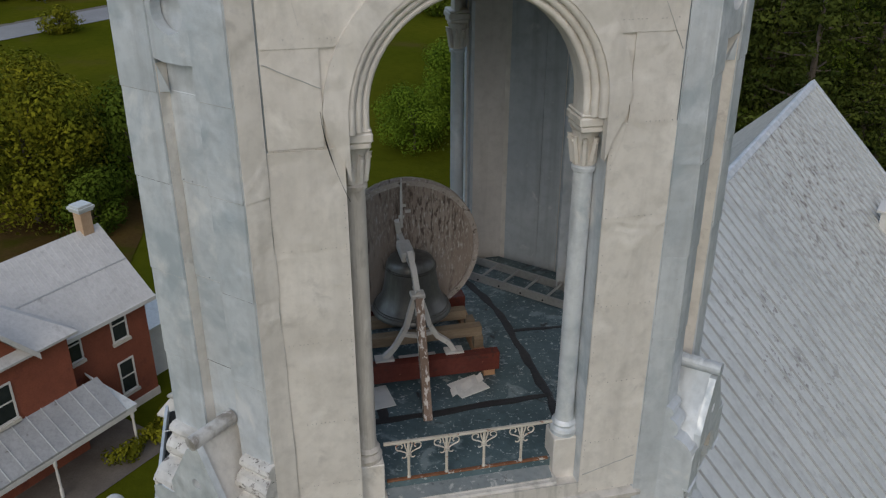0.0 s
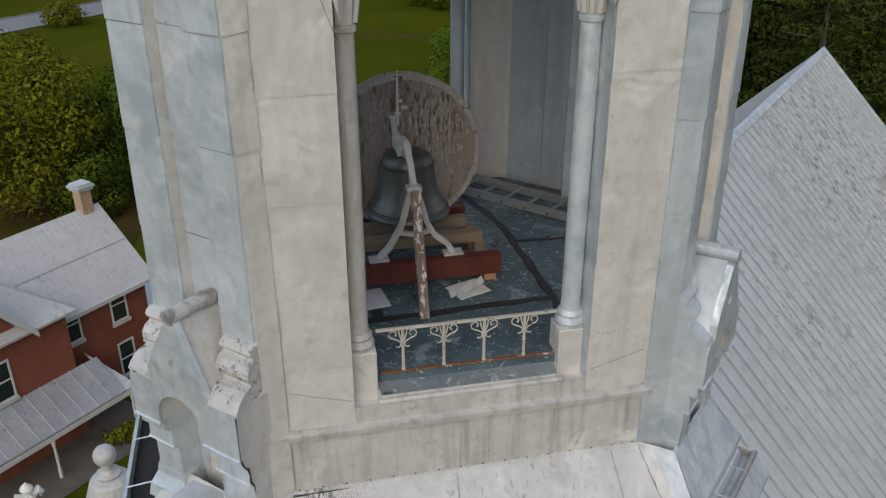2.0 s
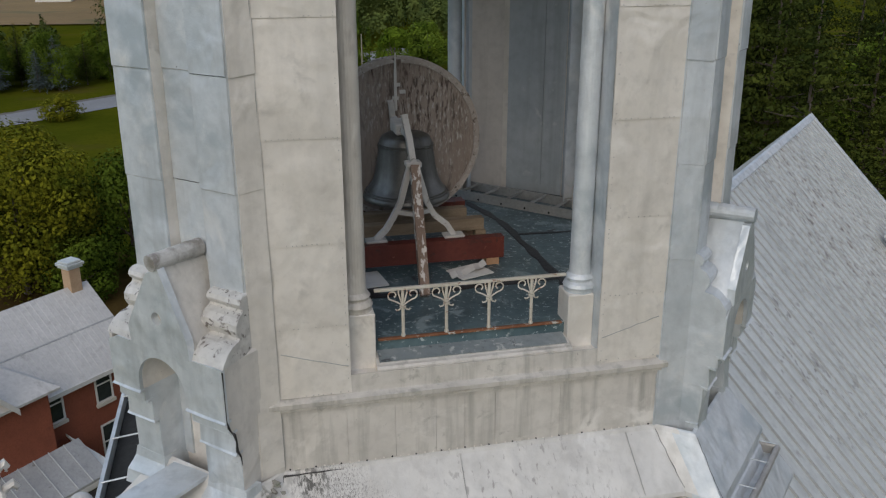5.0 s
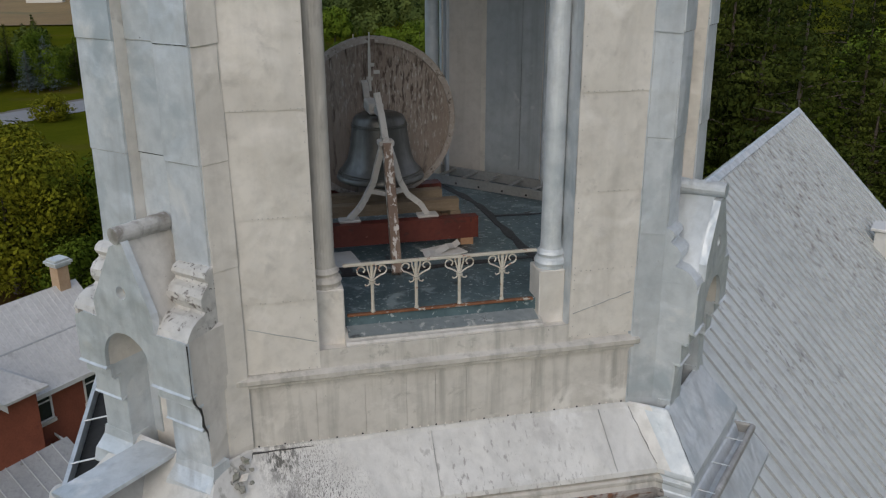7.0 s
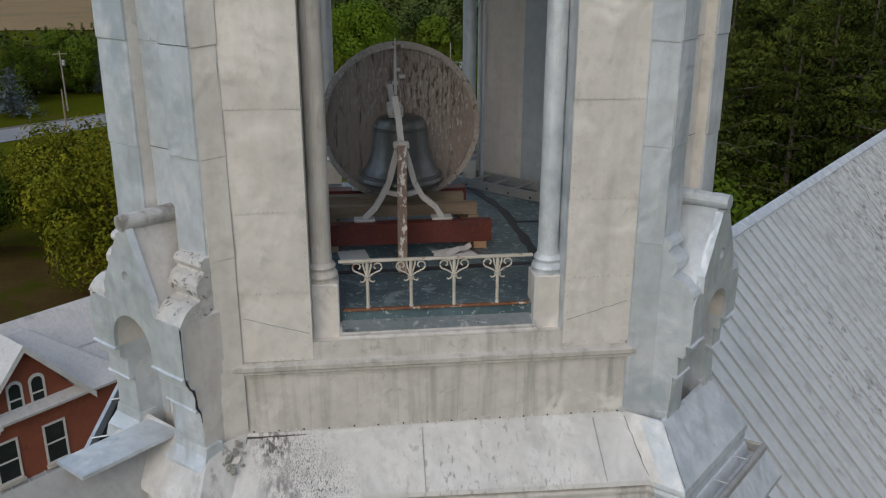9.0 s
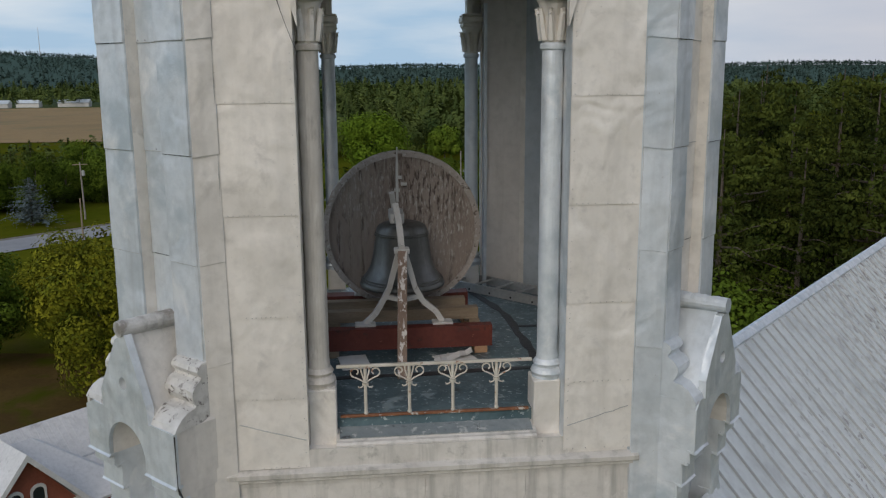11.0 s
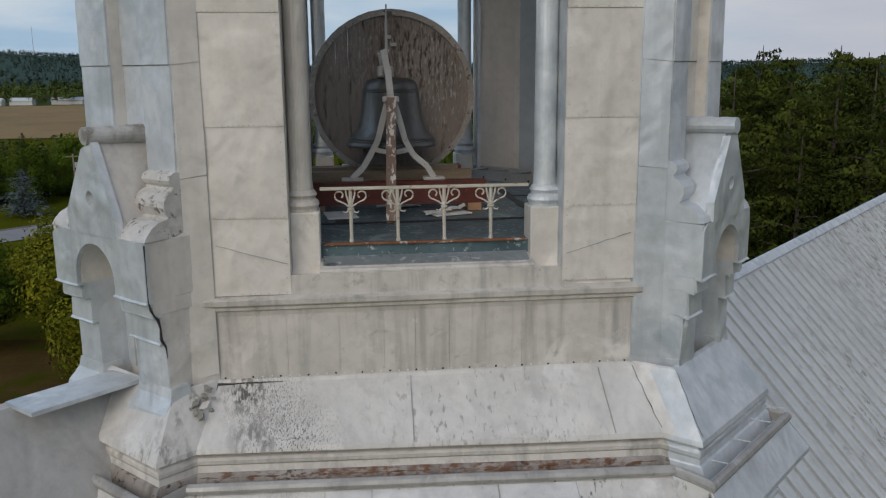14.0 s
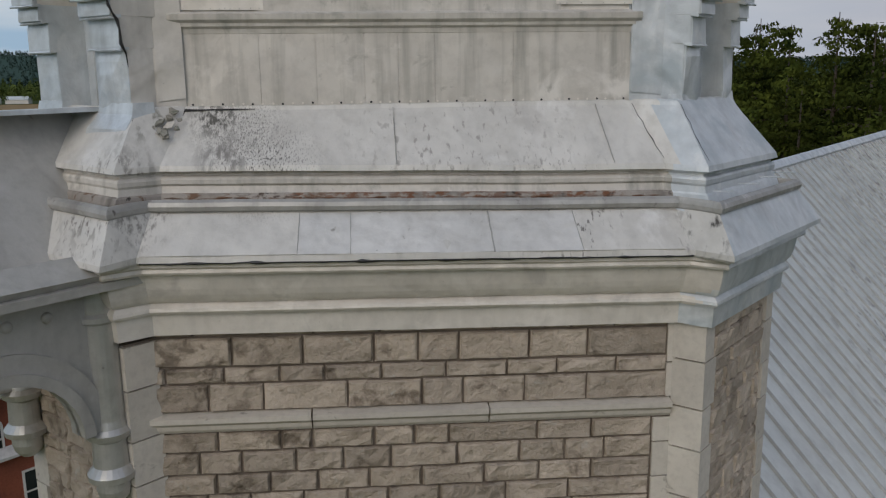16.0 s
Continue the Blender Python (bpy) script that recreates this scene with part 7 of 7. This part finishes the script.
def far_wood(name, area, seed, number, size, mat, label, sprays=34, flat=0.0):
    """Distant crowns as ragged lumpy clumps of leaf sprays, joined."""
    rnd = random.Random(seed)
    vs, fs = [], []
    for _ in range(number):
        x, y = area(rnd)
        s = size * rnd.uniform(0.6, 1.3)
        tall = rnd.random() < 0.35
        z0 = hill(x, y)
        h = s * (1.75 if tall else 1.3)
        lumps = [(rnd.uniform(0, 6.283), rnd.uniform(0.25, 1.0), rnd.uniform(0.5, 1.1)) for _ in range(9)]
        big = math.sqrt(34 / sprays)
        for _ in range(sprays):
            la, lf, lr = rnd.choice(lumps)
            f = min(1.0, max(0.0, lf + rnd.gauss(0, 0.10)))
            e = (1 - f) ** 0.8 + 0.05 if tall else math.sqrt(max(0.02, 1 - (1.7 * f - 0.75) ** 2))
            a = la + rnd.gauss(0, 0.45)
            r = s * (0.42 if tall else 0.62) * e * lr * rnd.uniform(0.75, 1.05)
            p = Vector((x + r * math.cos(a), y + r * math.sin(a), z0 + h * (0.10 + 0.90 * f)))
            n = Vector((math.cos(a) + rnd.gauss(0, 0.15), math.sin(a) + rnd.gauss(0, 0.15), flat + 1.6 * f + rnd.gauss(0, 0.12))).normalized()
            t = n.cross(Vector((rnd.uniform(-1, 1), rnd.uniform(-1, 1), 0.3))).normalized()
            b = n.cross(t)
            w = s * rnd.uniform(0.10, 0.20) * big
            k = len(vs)
            vs += [p - t * w, p - b * w * 0.7, p + t * w, p + b * w * 0.7]
            fs.append((k, k + 1, k + 2, k + 3))
    return tagged(raw(name, vs, fs, mat), label, "woods", kind="stuff")


def sector(a0, a1, r0, r1):
    def pick(rnd):
        return polar(rnd.uniform(a0, a1), math.sqrt(rnd.uniform(r0 * r0, r1 * r1)))
    return pick


FAR_A = material("far_wood_leaves", ((0.026, 0.048, 0.014), (0.125, 0.155, 0.040)), 0.95, 0, 0.05, 0.35, 0, per_island=0.10, sheen_spec=0.05)
# bluer and greyer than near leaves: distance haze put into the colour
HAZED_LEAVES = material("hazed_wood_leaves", ((0.036, 0.060, 0.050), (0.052, 0.080, 0.064)), 0.95, 0, 0.008, 0.1, 0, per_island=0.10, sheen_spec=0.05)
far_wood("wood", sector(-8, 17, 240, 420), 21, 720, 8.0, FAR_A, "mixed green woods beyond the road", 300)
far_wood("wood", sector(-9, 50, 420, 900), 22, 2300, 8.5, FAR_A, "dense green woods stretching away", 90)
far_wood("wood", sector(-34, -9, 680, 1000), 23, 1000, 8.0, FAR_A, "tree belt behind the hay field", 80)
far_wood("shrubs", sector(-30, -11, 185, 300), 24, 220, 3.2, FAR_A, "scrub before the hay field", 45)
far_wood("distant_wood", sector(-36, 52, 950, 2300), 25, 5200, 7.5, HAZED_LEAVES, "wooded rise in the distance", 24, 0.5)
far_wood("distant_wood", sector(-36, 52, 2200, 4000), 26, 9000, 8.0, HAZED_LEAVES, "wooded hills on the horizon, haze in their leaf colour", 16, 0.4)
far_wood("shrubs", sector(-4, 14, 150, 200), 27, 90, 4.0, LEAF, "shrubs along the road", 160)

# ---- brick house ----
house = thing("brick_house", "two-storey red brick house with a pale sheet-metal roof and porch", "house")


def block(u0, u1, v0, v1, z0, z1, name, mat, parent, label=""):
    bm = bmesh.new()
    loft(bm, [[uv(u, v, z) for u, v in ((u0, v0), (u1, v0), (u1, v1), (u0, v1))] for z in (z0, z1)], True, True)
    return part(name, bm, mat, parent, label)


E_Z, RIDGE = 4.95, 7.75
bm = bmesh.new()
pts = [(-29.17, GZ - 0.1), (-29.17, E_Z - 0.3), (-32.44, RIDGE - 0.4), (-35.7, E_Z - 0.3), (-35.7, GZ - 0.1)]
loft(bm, [[uv(u, v, z) for v, z in pts] for u in (4.5, 17.55)], True, True)
hw_main = part("wall", bm, BRICK, house, "red brick wall")
block(4.45, 17.60, -35.75, -29.12, GZ - 0.1, GZ + 0.45, "foundation", DRESSED, house)
for sg in (1, -1):
    bm = bmesh.new()
    ve = -32.44 + sg * 3.65
    ring = [(-32.44, RIDGE), (ve, RIDGE - 3.65 * 0.87), (ve, RIDGE - 3.65 * 0.87 - 0.14), (-32.44, RIDGE - 0.14)]
    loft(bm, [[uv(u, v, z) for v, z in ring] for u in (4.2, 18.0)], True, True)
    h_roof = part("roof", bm, HOUSE_ROOF, house, "pale grey sheet-metal roof slope")
    for i in range(44):
        bm = bmesh.new()
        ur = 4.4 + 0.305 * i
        loft(bm, [[uv(ur + a, -32.44 + sg * q, RIDGE - q * 0.87 + b) for a, b in ((-0.02, 0.0), (-0.01, 0.022), (0.01, 0.022), (0.02, 0.0))] for q in (0.05, 3.64)], True, True)
        part("rib", bm, HOUSE_ROOF, h_roof)
    bm = bmesh.new()
    loft(bm, [[uv(u, -32.44 + sg * q, RIDGE - q * 0.87 + b) for q, b in ((1.78, 0.002), (1.78, 0.03), (1.83, 0.03), (1.83, 0.002))] for u in (4.2, 18.0)], True, True)
    part("lap_joint", bm, SHADOWED_SEAM, h_roof)
    bm = bmesh.new()
    loft(bm, [[uv(u, ve + sg * a, RIDGE - 3.65 * 0.87 + z) for a, z in ((0.0, -0.22), (0.05, -0.22), (0.05, 0.0), (0.0, 0.0))] for u in (4.2, 18.0)], True, True)
    part("eave_board", bm, TRIM, house)


def window(u, v, z0, w, h, arched=False):
    """A sash window in a wall that faces the church."""
    win = part("window", bmesh.new(), TRIM, house, "white-framed sash window with dark panes")
    bm = bmesh.new()
    n = 8
    top = [(w / 2 * math.cos(math.pi * i / n), h + w / 2 * math.sin(math.pi * i / n)) for i in range(n + 1)] if arched else [(w / 2, h), (-w / 2, h)]
    outline = [(-w / 2, 0), (w / 2, 0)] + top
    cx, cz = 0, h / 2
    outer = [(a * (1 + 0.18 / w), cz + (b - cz) * (1 + 0.18 / h)) for a, b in outline]
    wput = lambda s, z, d: uv(u + s, v + d, z0 + z)
    strip(bm, outline + outline[:1], outer + outer[:1], wput, -0.05, 0.05)
    part("window_frame", bm, TRIM, win)
    part("pane", prism(bmesh.new(), outline, wput, -0.04, 0.006), GLASS, win)
    part("rail", prism(bmesh.new(), [(-w / 2, h / 2 - 0.035), (w / 2, h / 2 - 0.035), (w / 2, h / 2 + 0.035), (-w / 2, h / 2 + 0.035)], wput, 0.0, 0.035), TRIM, win)
    part("window_sill", prism(bmesh.new(), [(-w / 2 - 0.14, -0.24), (w / 2 + 0.14, -0.24), (w / 2 + 0.14, -0.08), (-w / 2 - 0.14, -0.08)], wput, -0.02, 0.14), DRESSED, win)


for u, z in ((13.2, 3.05), (15.85, 2.95), (15.85, -0.15)):
    window(u, -29.17, z, 0.78, 1.75)
# front wing: hipped roof with a steep centre gable
W_V, W_U1, W_E = -28.3, 12.5, 5.35
block(0.5, W_U1, -30.0, W_V, GZ - 0.1, W_E - 0.05, "wing_wall", BRICK, house, "red brick wall of the front wing")
bm = bmesh.new()
ho = 0.4
base_r = [(0.0, W_V + ho), (W_U1 + ho, W_V + ho), (W_U1 + ho, -35.0), (0.0, -35.0)]
rise = 2.35
loft(bm, [[uv(u, v, W_E - 0.12) for u, v in base_r], [uv(u, v, W_E) for u, v in base_r], [uv(3.0, -31.05, W_E + rise), uv(W_U1 + ho - 3.15, -31.05, W_E + rise), uv(W_U1 + ho - 3.15, -31.1, W_E + rise), uv(3.0, -31.1, W_E + rise)]], True, True)
part("wing_roof", bm, HOUSE_ROOF, house, "pale grey hipped sheet-metal wing roof")
G_U, G_W, G_T = 8.1, 2.45, 8.45
bm = bmesh.new()
loft(bm, [[uv(u, v, z) for u, z in ((G_U - G_W, W_E - 0.2), (G_U + G_W, W_E - 0.2), (G_U, G_T - 0.2))] for v in (W_V, -30.5)], True, True)
part("gable_wall", bm, BRICK, house, "brick gable over the front")
for sg in (1, -1):
    bm = bmesh.new()
    ring = [(G_U, G_T), (G_U + sg * (G_W + 0.35), W_E - 0.15), (G_U + sg * (G_W + 0.35), W_E - 0.30), (G_U, G_T - 0.15)]
    loft(bm, [[uv(u, v, z) for u, z in ring] for v in (W_V + 0.40, -31.6)], True, True)
    part("gable_roof", bm, HOUSE_ROOF, house, "pale sheet-metal gable roof")
    bm = bmesh.new()
    ring = [(G_U, G_T + 0.01), (G_U + sg * (G_W + 0.36), W_E - 0.15), (G_U + sg * (G_W + 0.36), W_E - 0.45), (G_U, G_T - 0.30)]
    loft(bm, [[uv(u, v, z) for u, z in ring] for v in (W_V + 0.405, W_V + 0.45)], True, True)
    part("bargeboard", bm, TRIM, house, "white bargeboard")
for u in (G_U - 0.48, G_U + 0.48):
    window(u, W_V, 5.55, 0.5, 0.95, True)
for u in (G_U - 1.2, G_U + 0.9):
    window(u, W_V, 2.55, 0.85, 1.75)
# porch
porch = thing("porch", "open porch with a seamed metal roof on turned white posts", "porch")
P_V, P_U0, P_U1 = -26.4, 5.0, 14.0
bm = bmesh.new()
loft(bm, [[uv(u, v, z) for v, z in ((W_V, 2.25), (P_V, 1.05), (P_V, 0.93), (W_V, 2.12))] for u in (P_U0, P_U1 - 0.4)], True, True)
PORCH_METAL = material("dull_porch_roofing", ((0.36, 0.365, 0.365), (0.46, 0.465, 0.46)), 0.5, 0.3, 0.8, 8, 0.3, 0.006, streak=((0.24, 0.24, 0.24), 0.5, 2.5), spots=[((0.22, 0.21, 0.20), 0.63, 0.72, 2.2)])
p_roof = part("roof", bm, PORCH_METAL, porch, "grey seamed metal porch roof")
u = P_U0 + 0.3
while u < P_U1 - 0.5:
    bm = bmesh.new()
    loft(bm, [[uv(u + a, v, z + b) for a, b in ((-0.02, 0), (-0.02, 0.045), (0.02, 0.045), (0.02, 0))] for v, z in ((W_V, 2.25), (P_V, 1.05))], True, True)
    part("seam", bm, ROOF_METAL, p_roof)
    u += 0.75
bm = bmesh.new()
loft(bm, [[uv(P_U1 - 0.5, v, z) for v, z in ((W_V - 0.8, 2.25), (P_V, 1.05), (P_V, 0.93), (W_V - 0.8, 2.12))], [uv(P_U1 + 0.2, v, z) for v, z in ((W_V - 0.8, 1.3), (P_V, 1.05), (P_V, 0.93), (W_V - 0.8, 1.2))]], True, True)
part("hip", bm, ROOF_METAL, porch)
bm = bmesh.new()
loft(bm, [[uv(u, v, z) for v, z in ((P_V + 0.02, 0.70), (P_V - 0.08, 0.70), (P_V - 0.08, 0.94), (P_V + 0.02, 0.94))] for u in (P_U0, P_U1 + 0.1)], True, True)
part("fascia", bm, TRIM, porch)
for u in (P_U0 + 1.0, 9.6, 13.85):
    x, y, _ = uv(u, P_V - 0.05, 0)
    bm = bmesh.new()
    lathe(bm, [(0.09, GZ), (0.09, GZ + 0.5), (0.06, GZ + 0.6), (0.075, GZ + 1.2), (0.055, GZ + 1.75), (0.09, GZ + 1.85), (0.09, 0.75)], (x, y, 0), 10)
    part("post", bm, TRIM, porch, "turned white porch post")
drape("porch_paving", [UV2(4, -29.0), UV2(15, -29.0), UV2(15, -25.2), UV2(4, -25.2)], 4, 4, CONCRETE, 0.05, "worn paving under the porch", "paving")
chim = thing("chimney", "buff brick chimney with a stepped metal cap", "chimney")
x, y, _ = uv(17.2, -32.44, 0)
part("shaft", boxm((x, y, 8.1), (0.62, 0.62, 1.5), pose(0, 0, 0, 0, 0, 45), 0.01), CHIMNEY_BRICK, chim)
bm = bmesh.new()
for z, w, h in ((8.80, 0.85, 0.12), (8.93, 0.98, 0.14), (9.06, 0.78, 0.10)):
    box(bm, (x, y, z), (w, w, h), pose(0, 0, 0, 0, 0, 45), 0.015)
part("cap", bm, ROOF_METAL, chim)
shed = thing("lean_to", "low white clapboard lean-to with a grey metal roof", "shed")
bm = bmesh.new()
pts = [(-29.6, GZ), (-35.2, GZ), (-35.2, 2.2), (-29.6, 1.2)]
loft(bm, [[uv(u, v, z) for v, z in ((-30.6, GZ), (-35.2, GZ), (-35.2, 1.6), (-30.6, 1.6))] for u in (17.62, 21.0)], True, True)
part("wall", bm, TRIM, shed)
bm = bmesh.new()
loft(bm, [[uv(u, v, z) for v, z in ((-30.3, 1.65), (-35.5, 1.65), (-35.5, 1.77), (-30.3, 1.77))] for u, in ((17.62,), (21.3,))], True, True)
part("roof", bm, ROOF_METAL, shed)
for (x, y, s) in ((-9.5, 27.8, 1.0), (-8.4, 28.8, 0.8), (-7.4, 30.2, 0.9)):
    r = random.Random(int(x * 10))
    vs, fs = leaves(r, [(x + r.uniform(-.5, .5), y + r.uniform(-.5, .5), GZ + 0.5 * s, 0.5 * s) for _ in range(5)], 500, 0.10)
    b = thing("garden_bush", "low green garden bush", "bush", "bushes by the porch")
    raw("crown", vs, fs, LEAF_YELLOW, b)

# ---- far details ----
pole = thing("utility_pole", "grey wooden utility pole with a crossarm and transformer", "utility pole")
px, py = -46.9, 143.6
POLE_WOOD = material("weathered_pole_wood", ((0.20, 0.175, 0.15), (0.28, 0.25, 0.22)), 0.9, 0, 2, 20, 0.4, 0.004)
bm = bmesh.new()
tube(bm, [(px, py, GZ - 0.2), (px - 0.1, py, GZ + 9.9)], [0.17, 0.11], 10)
part("pole", bm, POLE_WOOD, pole)
part("crossarm", bar(bmesh.new(), (px - 1.2, py - 0.4, GZ + 9.5), (px + 1.0, py + 0.4, GZ + 9.5), 0.11, 0.14), TIMBER, pole)
bm = bmesh.new()
lathe(bm, [(0.22, 0), (0.26, 0.1), (0.26, 0.8), (0.2, 0.9)], (px + 0.35, py - 0.1, GZ + 7.6), 12)
part("transformer", bm, ALLOY, pole)
pole2 = thing("utility_pole", "shorter wooden pole beside the road", "utility pole")
part("pole", tube(bmesh.new(), [(-41.8, 125.0, GZ - 0.2), (-41.75, 125.0, GZ + 6.3)], [0.15, 0.11], 8), TIMBER, pole2)
pole3 = thing("utility_pole", "pale utility pole across the road", "utility pole")
part("pole", tube(bmesh.new(), [(20.2, 156.6, GZ - 0.2), (20.2, 156.6, GZ + 9.5)], [0.17, 0.11], 8), POLE_WOOD, pole3)

for i, (x, y, w) in enumerate(((-262, 650, 20), (-235, 655, 16), (-205, 662, 22), (-250, 648, 8), (-88, 450, 16))):
    b = thing("farm_building", "low white farm building behind the hay field", "house", "farm buildings")
    bm = box(bmesh.new(), (x, y, hill(x, y) + 1.6), (w, 8, 3.2))
    part("wall", bm, TRIM, b)
    bm = bmesh.new()
    loft(bm, [[(xx, y + a, hill(x, y) + z) for a, z in ((-4.6, 3.1), (0, 5.4), (4.6, 3.1))] for xx in (x - w / 2 - 0.4, x + w / 2 + 0.4)], True, True)
    part("roof", bm, ROOF_METAL, b)
mast = thing("radio_mast", "thin radio mast on the hills", "mast")
mx, my = polar(-18.6, 3300)
part("mast", tube(bmesh.new(), [(mx, my, hill(mx, my) - 2), (mx, my, hill(mx, my) + 95)], [1.2, 0.7], 6), ALLOY, mast)
